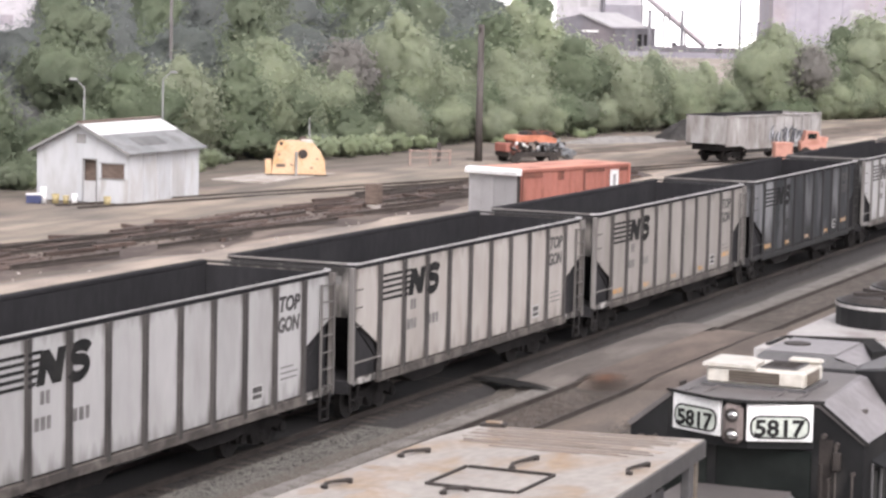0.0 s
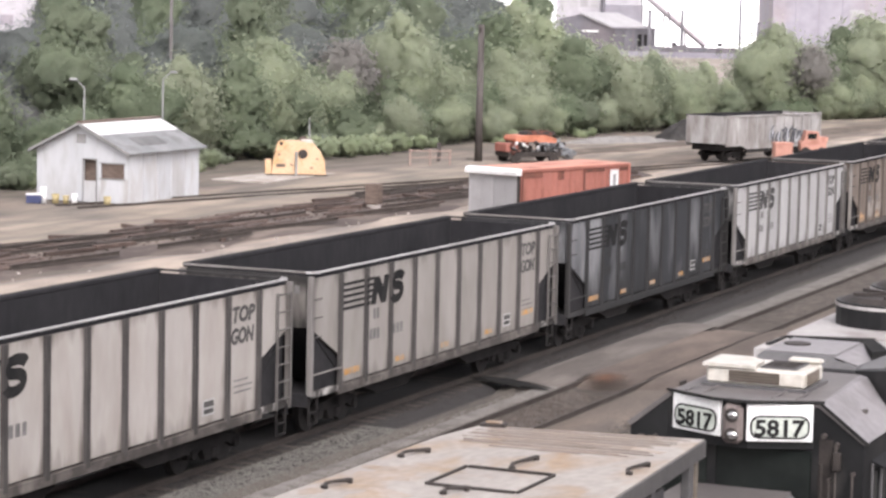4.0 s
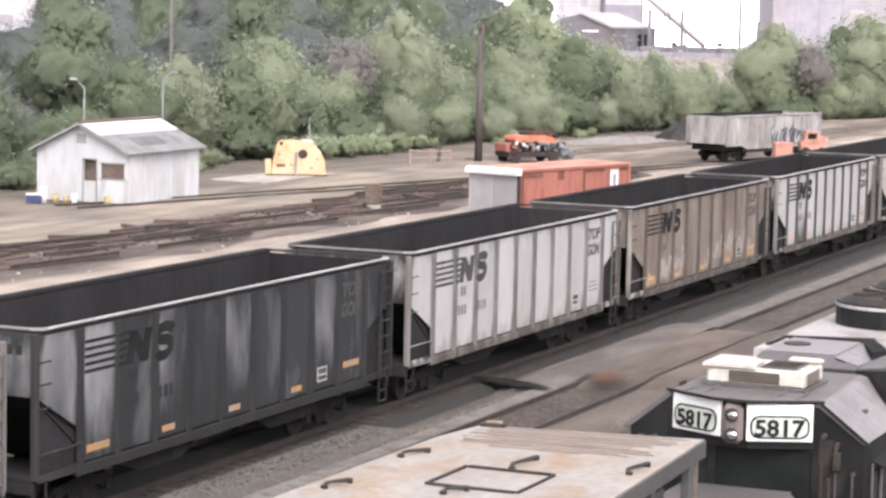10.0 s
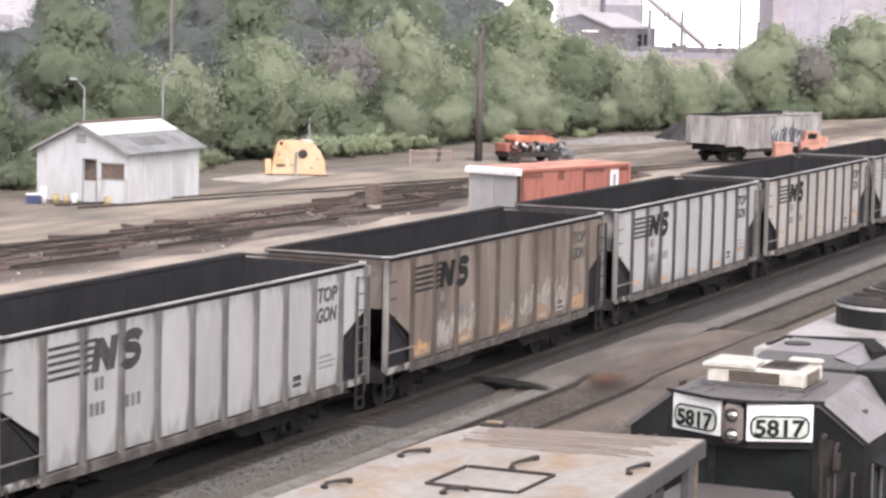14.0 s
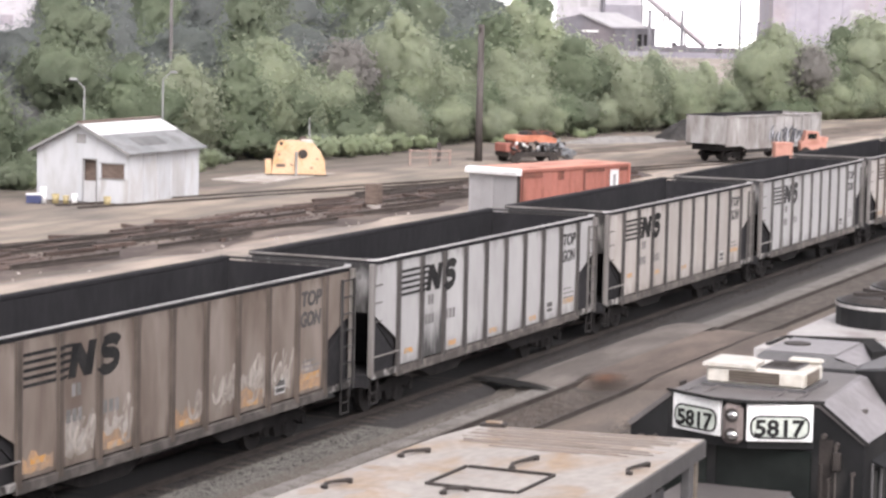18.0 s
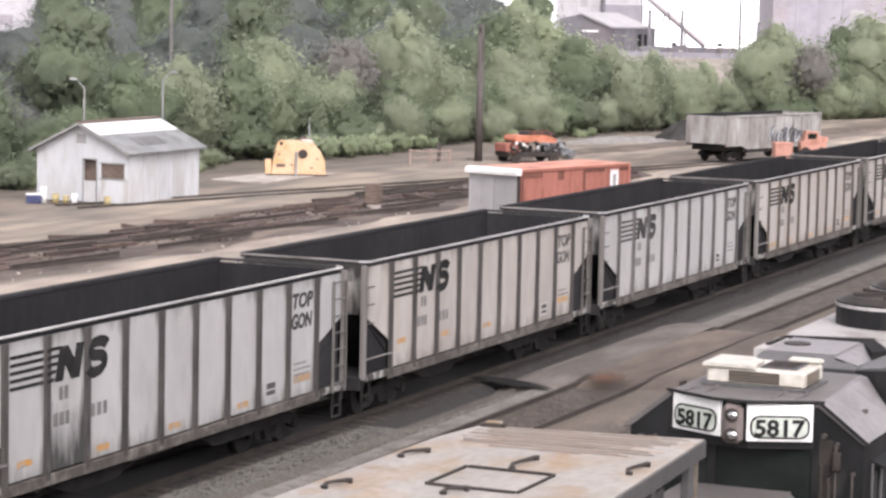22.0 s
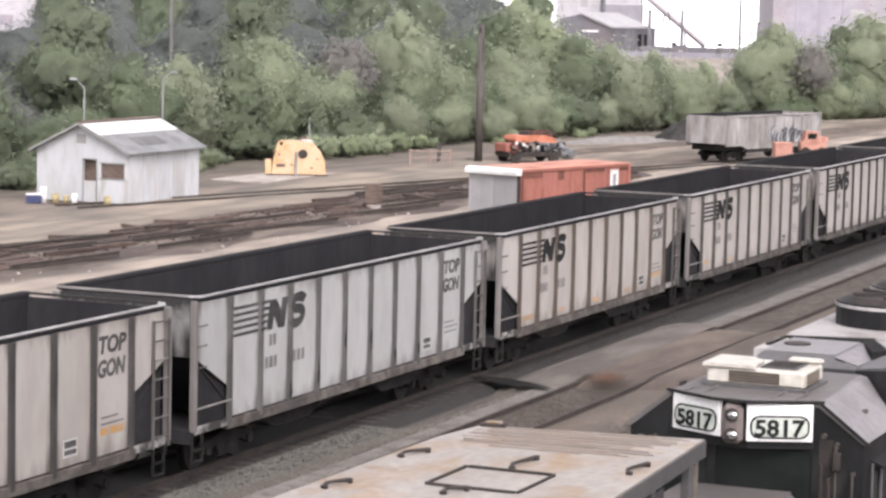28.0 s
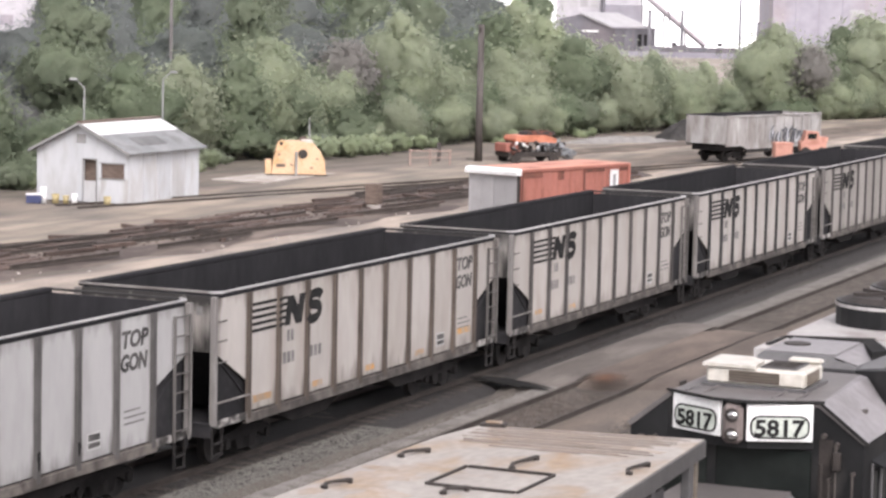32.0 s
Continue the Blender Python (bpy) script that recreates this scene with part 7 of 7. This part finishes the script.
# ---- trees ----
def crown_mesh(seed, height, radius, base, leaves, leaf, clumps=38):
    """Ragged crown: leaf-sized faces in soft-edged, flattened sprays on a few large boughs, denser inside, with gaps between."""
    rs = np.random.RandomState(seed)
    mid = np.array([0, 0, (height + base) / 2])
    size = np.array([radius, radius, (height - base) / 2])

    def ways(n):
        d = rs.normal(size=(n, 3))
        return d / np.linalg.norm(d, axis=1)[:, None]

    boughs = max(5, clumps // 5)
    bc = ways(boughs) * rs.uniform(0.2, 0.68, (boughs, 1))
    br = rs.uniform(0.26, 0.46, boughs)
    on = rs.choice(boughs, clumps, p=br ** 2 / (br ** 2).sum())
    c = (bc[on] + ways(clumps) * (br[on] * rs.uniform(0.3, 1.0, clumps))[:, None]) * size + mid
    cr = (0.12 + 0.3 * rs.uniform(0, 1, clumps) ** 1.8) * min(radius, size[2]) * 1.4
    pick = rs.choice(clumps, leaves, p=cr ** 2 / (cr ** 2).sum())
    v = ways(leaves)
    p = c[pick] + v * (cr[pick] * np.clip(rs.normal(0.92, 0.36, leaves), 0.35, 2.1))[:, None] * np.array([1.08, 1.08, 0.9])
    p[:, 2] = np.maximum(p[:, 2], base * 0.5 - 0.2)
    nrm = v + 0.4 * rs.normal(size=(leaves, 3)) + np.array([0, 0, 0.2])
    nrm /= np.linalg.norm(nrm, axis=1)[:, None]
    a = np.cross(nrm, rs.normal(size=(leaves, 3)))
    a /= np.linalg.norm(a, axis=1)[:, None]
    b = np.cross(nrm, a)
    s = leaf * rs.uniform(0.55, 1.35, leaves)[:, None]
    q = np.stack([p - a * s, p - b * s * 0.55 - nrm * s * 0.15, p + a * s, p + b * s * 0.55 - nrm * s * 0.15], 1).reshape(-1, 3)
    faces = [(4 * i, 4 * i + 1, 4 * i + 2, 4 * i + 3) for i in range(leaves)]
    # dense inner foliage of each spray, lumpy, under the loose outer leaves
    ball = bmesh.new()
    bmesh.ops.create_icosphere(ball, subdivisions=2, radius=1.0)
    bv = np.array([x.co for x in ball.verts])
    bf = [[x.index for x in f.verts] for f in ball.faces]
    ball.free()
    parts, core = [q], []
    for i in range(clumps):
        k = len(q) + i * len(bv)
        parts.append(c[i] + bv * np.array([1.08, 1.08, 0.9]) * (cr[i] * rs.uniform(0.58, 0.98, (len(bv), 1))))
        core.append(bv)
        faces.extend([tuple(k + j for j in f) for f in bf])
    q = np.concatenate(parts)
    me = bpy.data.meshes.new("crown")
    me.from_pydata(q.tolist(), [], faces)
    soft = np.concatenate([np.repeat(0.22 * v + 0.1 * nrm, 4, axis=0), 0.3 * np.concatenate(core)])
    soft = soft + 0.85 * (q - mid) / size + np.array([0, 0, 0.2])
    soft /= np.linalg.norm(soft, axis=1)[:, None]
    me.normals_split_custom_set_from_vertices(soft.tolist())
    me.materials.append(None)
    return me, c


def tree(name, label, category, group, seed, height, radius, base, leaves, leaf, material, clumps=38):
    t = thing(name, label, category, group)
    me, c = crown_mesh(seed, height, radius, base, leaves, leaf, clumps)
    rnd = random.Random(seed)
    bm = bmesh.new()
    r = 0.035 * height * 0.5
    top = Vector((rnd.uniform(-0.3, 0.3), rnd.uniform(-0.3, 0.3), height * 0.72))
    mid = Vector((rnd.uniform(-0.2, 0.2), rnd.uniform(-0.2, 0.2), height * 0.38))
    cyl(bm, (0, 0, -0.4), mid, r, r * 0.7, seg=8)
    cyl(bm, mid, top, r * 0.7, r * 0.25, seg=7)
    put("trunk", meshed("trunk", bm), M["bark"], t)
    for i in range(0, min(len(c), 9)):
        e = Vector(c[i])
        s = mid.lerp(top, rnd.random() * 0.8)
        put("limb", meshed("limb", made(cyl, s, e, r * 0.32, r * 0.1, seg=5)), M["bark"], t)
    put("crown", me, material, t)
    return t


WOODS = []
for i, (h, r, b, n, lf, mt) in enumerate(((12, 3.6, 2.0, 8500, 0.21, "leaf_a"), (14, 4.2, 2.5, 9500, 0.21, "leaf_a"), (11, 4.0, 1.2, 8500, 0.2, "leaf_c"), (15, 4.6, 3.0, 10500, 0.22, "leaf_a"), (13, 3.4, 1.0, 8500, 0.21, "leaf_b"))):
    WOODS.append(tree("broadleaf_tree", "tall hazy green broadleaf tree in the wood", "tree", "trees of the wood", 20 + i, h, r, b, n, lf, M[mt], clumps=64))
SMALL = []
for i, (h, r, b, n, lf, mt) in enumerate(((6, 2.4, 0.5, 8400, 0.15, "leaf_b"), (6.5, 2.9, 0.4, 9000, 0.155, "leaf_e"), (5.5, 2.6, 0.2, 8400, 0.15, "leaf_b"), (6, 2.3, 0.6, 8400, 0.15, "leaf_f"))):
    SMALL.append(tree("young_tree", "young green tree at the edge of the wood", "tree", "young trees at the wood's edge", 40 + i, h, r, b, n, lf, M[mt], clumps=36))
BUSH = []
for i, (h, r, n, lf, mt) in enumerate(((2.2, 1.9, 2400, 0.165, "leaf_b"), (1.7, 1.8, 2200, 0.165, "leaf_a"), (2.8, 2.0, 2700, 0.165, "leaf_b"), (1.9, 2.0, 2900, 0.18, "leaf_d"))):
    BUSH.append(tree("bush", "leafy green bush at the foot of the trees", "bush", "bushes along the wood's edge", 60 + i, h, r, -0.3, n, lf, M[mt], clumps=22))
USED = set()


def plant(kind, i, x, y, k, turn=0.0, sq=1.0):
    src = kind[i % len(kind)]
    m = Matrix.LocRotScale((x, y, -0.15), Euler((0, 0, turn)), (k, k, k * sq))
    if src.name not in USED:
        USED.add(src.name)
        src.matrix_basis = m
        return src
    return copy_thing(src, m)


rnd = random.Random(77)
# bushes and young trees on the wood's front edge
for i in range(46):
    x = 92 + i * 2.1 + rnd.uniform(-1.5, 1.5)
    plant(BUSH, rnd.randrange(3), x, 45.8 + rnd.uniform(-1.1, 1.1) - max(0, x - 150) * 0.13, rnd.uniform(0.55, 1.35), rnd.uniform(0, 6.28), rnd.uniform(0.75, 1.2))
for i in range(30):
    x = 92 + i * 3.1 + rnd.uniform(-1, 1)
    plant(SMALL, rnd.choice((0, 2, 2) if x < 124 else (0, 1, 1)), x, 48.2 + rnd.uniform(-1, 1.4) - max(0, x - 150) * 0.12, rnd.uniform(0.7, 1.05), rnd.uniform(0, 6.28))
for x, y, k in ((133, 44.4, 0.9), (136, 44.0, 1.1), (139, 43.6, 1.15), (141.5, 43.9, 1.0), (144.5, 43.2, 1.1), (147.5, 43.0, 0.9), (142.5, 42.6, 0.7), (118, 44.5, 0.9), (121, 44.2, 1.0), (106, 44.6, 0.8), (151.5, 42.8, 0.62), (160.5, 41.4, 0.55), (163, 40.9, 0.8), (172.5, 39.4, 0.6)):
    plant(BUSH, 3, x, y, k, rnd.uniform(0, 6.28))
# the tall wood behind: only where its view lies to the side of the open valley
for row, (y0, step, k0) in enumerate(((53, 4.6, 0.8), (60, 4.6, 0.95), (69, 5.0, 1.1), (82, 5.6, 1.25))):
    x = 88 + row * 5
    while x < 262:
        y = y0 + rnd.uniform(-2, 2)
        ratio = (y + 23.15) / x
        low = ratio > 0.646 or 0.547 < ratio < 0.571
        if 0.378 < ratio < 0.76:
            plant(WOODS, rnd.choice((0, 1, 2, 2, 3, 4) if ratio > 0.5 else (0, 1, 2, 3, 3, 4)), x, y, k0 * rnd.uniform(0.82, 1.12) * (1.03 if ratio > 0.6 else 1.14 if ratio > 0.43 else 1.0) * (0.62 / k0 ** 0.8 if low else 1.0), rnd.uniform(0, 6.28))
        x += step + rnd.uniform(-1, 1)
# a bright young tree behind the shed and an olive one beside it
for x, y, k, i in ((122.5, 48.5, 0.98, 0), (126.0, 49.5, 1.05, 0), (137.5, 48.5, 1.15, 1), (139.8, 49.5, 1.12, 1), (135.0, 48.0, 0.98, 2), (168.0, 49.5, 1.3, 2), (152.5, 49.0, 1.3, 3), (216.5, 33.6, 0.95, 3), (197, 38, 0.85, 1), (193, 39.5, 0.95, 1), (200, 36.6, 0.62, 1)):
    plant(SMALL, i, x, y, k, rnd.uniform(0, 6.28))
# lower trees before the valley
for x, y, k in ((160, 44.0, 0.95), (165, 45.5, 1.15), (170, 44.0, 1.05), (174, 41.5, 0.95), (178, 42.5, 1.05), (182, 39.5, 0.88), (186, 39.5, 0.82), (190, 37.3, 0.72), (193, 40.5, 0.8), (176, 48.0, 1.35), (184, 48.5, 1.3), (170, 50.0, 1.6), (196, 43.0, 0.85), (158, 47.5, 1.3), (163, 49.0, 1.5), (180, 45.0, 1.15), (188, 43.5, 1.0), (192, 46.0, 1.05)):
    plant(SMALL, rnd.choice((0, 1, 1, 1)) if x > 176 else rnd.choice((0, 2, 2, 1)), x, y, k * (1.13 if x > 172 else 1.0), rnd.uniform(0, 6.28), 0.7 + 0.4 * abs(math.sin(x * 1.7)))
for x, y, k in ((213.5, 37.3, 1.1), (216, 36.0, 1.15), (219, 37.5, 1.0), (222, 33.5, 1.1), (226, 34.0, 1.15), (228, 31.5, 1.2), (231, 29.5, 1.45), (234, 31.0, 1.5), (236, 27.5, 1.35), (240, 26.0, 1.4), (243, 28.0, 1.5), (247, 24.0, 1.4), (222, 40.0, 1.05), (232, 37.5, 1.15), (244, 34.0, 1.4), (219, 34.6, 0.75), (225, 31.0, 0.7)):
    plant(SMALL, rnd.choice((0, 1, 1, 1, 1)), x, y, k * 1.1, rnd.uniform(0, 6.28), 0.7 + 0.4 * abs(math.sin(x * 1.3)))

# low bright growth along the feet of the trees beside the valley
for i in range(24):
    x = 143 + 2.35 * i + rnd.uniform(-1.6, 1.6)
    plant(SMALL, rnd.choice((0, 1, 1, 2)), x, 45.6 - (x - 143) * 0.155 + rnd.uniform(-1.6, 1.4), rnd.uniform(0.3, 0.68), rnd.uniform(0, 6.28), rnd.uniform(0.7, 1.2))
for i in range(13):
    x = 212 + 2.6 * i + rnd.uniform(-0.7, 0.7)
    plant(SMALL, 1, x, 35.5 - (x - 212) * 0.36 + rnd.uniform(-0.6, 0.6), rnd.uniform(0.42, 0.66), rnd.uniform(0, 6.28))
for i in range(26):
    x = 206 + i * 1.7
    plant(BUSH, rnd.randrange(3), x, 37.5 - (x - 206) * 0.32 + rnd.uniform(-1.5, 1.5), rnd.uniform(0.7, 1.2), rnd.uniform(0, 6.28))

# ---- far bank and works ----
def haze_wall():
    """Glowing sheet that stands in for bright overcast haze and sky, far behind everything."""
    m = bpy.data.materials.new("pale_distance")
    m.use_nodes = True
    nd = m.node_tree.nodes
    b = nd["Principled BSDF"]
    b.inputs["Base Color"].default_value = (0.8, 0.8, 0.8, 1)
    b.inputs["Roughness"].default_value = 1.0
    # the sheet emits, to give the white of the hazy distance
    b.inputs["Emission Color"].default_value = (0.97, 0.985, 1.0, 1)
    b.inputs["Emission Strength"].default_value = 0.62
    bm = bmesh.new()
    n = 40
    ring = []
    for i in range(n + 1):
        a = radians(-10 + 60 * i / n)
        ring.append([bm.verts.new((600 * math.cos(a), -23 + 600 * math.sin(a), z)) for z in (-2, 60)])
    for i in range(n):
        bm.faces.new((ring[i][0], ring[i + 1][0], ring[i + 1][1], ring[i][1]))
    tagged(part("backdrop", bm, m), "glowing sheet for the bright overcast distance beyond the valley", "backdrop", kind="structure")


haze_wall()
M["bank"] = mat("dry_tan_bank", (0.37, 0.315, 0.28), (0.46, 0.4, 0.36), rough=0.95, coarse=0.08, fine=0.8, bump=0.3, streak=(0.16, 0.17, 0.1), amount=0.3, streak_scale=0.1)
# these far walls have distance haze mixed into their pale lilac colours
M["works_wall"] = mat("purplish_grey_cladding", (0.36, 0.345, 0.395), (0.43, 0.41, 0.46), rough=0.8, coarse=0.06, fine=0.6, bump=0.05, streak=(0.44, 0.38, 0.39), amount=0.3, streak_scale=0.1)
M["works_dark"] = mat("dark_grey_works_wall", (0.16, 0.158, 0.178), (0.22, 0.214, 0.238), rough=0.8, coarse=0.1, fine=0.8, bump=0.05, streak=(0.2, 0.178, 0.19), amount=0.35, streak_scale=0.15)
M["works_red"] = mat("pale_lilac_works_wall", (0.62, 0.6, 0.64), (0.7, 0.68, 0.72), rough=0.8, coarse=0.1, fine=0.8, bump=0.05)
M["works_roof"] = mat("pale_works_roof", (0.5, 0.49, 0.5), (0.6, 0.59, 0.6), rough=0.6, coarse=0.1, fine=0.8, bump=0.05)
AZ = math.degrees(math.atan2(121.9, 381.0))
FAR = Matrix.Translation((0, -23.148, 0)) @ pose(0, 0, 0, 0, 0, AZ)   # x runs away from the eye, y to the side
bm = bmesh.new()
prism(bm, [(322, -1.0), (331, 1.1), (346, 2.75), (440, 2.4), (545, 1.2), (548, -1.0)], -300, 45)
bank = part("far_bank", bm, M["bank"])
bank.matrix_basis = FAR
tagged(bank, "dry tan bank across the valley", "bank", kind="structure")


def side(bearing, d=400):
    """Sideways place, d metres out, of what stands at a bearing."""
    return -(bearing - 1200) * d / 4335


def works():
    A = thing("works_building", "dark grey works building with pale gable roof", "factory", "far works buildings", FAR @ pose(400, side(1027), 0, 0, 0, -10))
    put("wall", meshed("wall", made(prism, [(3.5, 2.3), (3.5, 7.6), (0, 8.45), (-5.2, 6.3), (-5.2, 2.3)], 0, 30, "x")), M["works_dark"], A)
    put("roof", meshed("roof", made(prism, [(0.1, 8.46), (0.1, 8.75), (-5.5, 6.5), (-5.5, 6.2)], -0.4, 30.3, "x")), M["works_roof"], A, "pale sheet roof")
    put("annex", meshed("annex", made(box, -0.5, 4, -11.6, -5.3, 2.3, 6.25)), M["works_dark"], A)
    put("annex_roof", meshed("annex_roof", made(box, -0.8, 4.2, -11.8, -5.3, 6.26, 6.45)), M["works_wall"], A)
    for i in range(5):
        put("pilaster", meshed("pilaster", made(box, -0.7, -0.51, -5.8 - 1.6 * i, -5.5 - 1.6 * i, 2.3, 6.2)), M["works_dark"], A)
    put("lit_window", meshed("lit_window", made(box, -0.1, -0.01, -3.0, -0.3, 5.55, 5.9)), M["white"], A, "bright window strip")
    put("dark_door", meshed("dark_door", made(box, -0.62, -0.51, -11.4, -9.6, 2.3, 5.4)), M["ink"], A)
    B = thing("works_building", "tall hazy lilac-grey works building", "factory", "far works buildings", FAR @ pose(440, side(1062, 440), 0))
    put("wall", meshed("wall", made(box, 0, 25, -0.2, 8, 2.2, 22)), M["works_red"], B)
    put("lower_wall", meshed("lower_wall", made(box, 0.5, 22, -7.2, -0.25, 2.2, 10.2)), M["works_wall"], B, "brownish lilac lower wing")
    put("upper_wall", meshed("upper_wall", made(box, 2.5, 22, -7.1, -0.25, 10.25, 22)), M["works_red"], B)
    for i in range(4):
        put("window_strip", meshed("window_strip", made(box, -0.08, -0.01, 0.6 + 1.8 * i, 1.9 + 1.8 * i, 9.6, 11.4)), M["works_roof"], B)
    put("stack", meshed("stack", made(cyl, (-1.0, -0.4, 2.2), (-1.0, -0.4, 22), 0.35, seg=12)), M["works_dark"], B)
    Cc = thing("works_building", "large hazy purplish grey mill hall far across the valley", "factory", "far works buildings", FAR @ pose(450, side(1362, 450), 0))
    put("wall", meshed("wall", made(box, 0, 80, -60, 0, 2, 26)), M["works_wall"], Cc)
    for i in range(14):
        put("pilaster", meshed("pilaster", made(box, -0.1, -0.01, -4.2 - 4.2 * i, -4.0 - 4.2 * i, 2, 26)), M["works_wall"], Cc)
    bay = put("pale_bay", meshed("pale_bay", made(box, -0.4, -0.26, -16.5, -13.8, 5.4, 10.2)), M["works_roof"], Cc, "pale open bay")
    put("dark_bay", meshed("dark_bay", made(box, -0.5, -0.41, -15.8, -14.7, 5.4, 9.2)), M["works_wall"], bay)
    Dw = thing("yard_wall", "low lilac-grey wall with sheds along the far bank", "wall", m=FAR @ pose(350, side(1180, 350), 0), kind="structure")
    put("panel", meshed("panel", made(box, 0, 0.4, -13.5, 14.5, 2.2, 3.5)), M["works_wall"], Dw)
    rw = random.Random(9)
    y = 14.0
    while y > -13.0:
        w = rw.uniform(1.2, 3.2)
        put("shed_front", meshed("shed_front", made(box, 0.5, 3.0, y - w, y - 0.05, 2.2, 4.05 + 0.45 * rw.random())), M["works_dark"] if rw.random() < 0.75 else M["works_wall"], Dw)
        y -= w
    for bearing, z0, z1, r in ((1182, 2.3, 14, 0.12), (1205, 2.3, 9.2, 0.28), (1306, 2.3, 14, 0.22), (1337, 2.3, 7.5, 0.26), (1148, 2.3, 9.1, 0.33)):
        P = thing("works_mast", "thin grey mast at the far works", "mast", "masts of the far works", FAR @ pose(395, side(bearing, 395), 0))
        put("shaft", meshed("shaft", made(cyl, (0, 0, z0), (0, 0, z1), r, r * 0.8, seg=8)), M["works_dark"], P)
        put("head", meshed("head", made(box, -0.2, 0.2, -0.3, 0.3, z1, z1 + 0.25)), M["works_dark"], P)
    for bearing in (1192, 1272):
        P = thing("works_lamp", "small dark lamp on the far wall", "lamp", "lamps on the far wall", FAR @ pose(349, side(bearing, 349), 3.5))
        put("shaft", meshed("shaft", made(cyl, (0, 0, 0), (0, 0, 1.0), 0.06, seg=6)), M["works_dark"], P)
        put("head", meshed("head", made(box, -0.3, 0.3, -0.4, 0.4, 1.0, 1.38, bevel=0.1)), M["ink"], P)
    K = thing("conveyor", "inclined conveyor gallery at the far works", "conveyor", "", FAR @ pose(420, 0, 0))
    a, b = Vector((0, side(1246, 420), 3.4)), Vector((0, side(1128, 420), 12.6))
    put("gallery", meshed("gallery", made(cyl, a, b, 0.45, seg=4)), M["works_wall"], K)
    for f in (0.3, 0.62):
        p = a.lerp(b, f)
        put("trestle", meshed("trestle", made(box, p.x - 0.15, p.x + 0.15, p.y - 0.15, p.y + 0.15, 2.3, p.z)), M["works_dark"], K)
    # pale buildings that show through the gaps of the wood
    for bearing, w in ((56.6, 12), (60.85, 9.0)):
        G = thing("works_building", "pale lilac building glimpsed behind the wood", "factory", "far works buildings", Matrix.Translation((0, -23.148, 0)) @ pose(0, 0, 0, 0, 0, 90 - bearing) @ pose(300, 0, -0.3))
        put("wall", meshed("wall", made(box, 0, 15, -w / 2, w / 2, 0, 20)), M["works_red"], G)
        for i in range(3):
            put("window", meshed("window", made(box, -0.06, -0.01, -w / 2 + 0.6 + w * i / 3, -w / 2 + 0.6 + w * (i + 0.5) / 3, 9.2, 10.6)), M["white"], G)
            put("window", meshed("window", made(box, -0.06, -0.01, -w / 2 + 0.6 + w * i / 3, -w / 2 + 0.6 + w * (i + 0.4) / 3, 6.2, 7.4)), M["works_wall"], G)


works()


# ---- the train's motion ----
def train_at(t):
    """Where the front corner post of the middle car stands, t seconds from the start."""
    u = (t - 16.0) / 16.0
    return 26.549 + u * (-67.121 + u * (3.079 + u * (-1.169 + u * (1.175 + u * (1.079 - 0.851 * u)))))


def motions():
    for car in CARS:
        dx = car["slot"] * PITCH
        walk(car, [(t, pose(train_at(t) + dx, TRAIN_Y, 0)) for t in range(33)])
    for car in CARS:
        for w in car.children:
            if w.name.startswith("wheelset"):
                at = w["at"]
                walk(w, [(i * 0.125, pose(at, 0, 0.42, 0, math.degrees(train_at(i * 0.125) / 0.42), 0)) for i in range(257)])


motions()
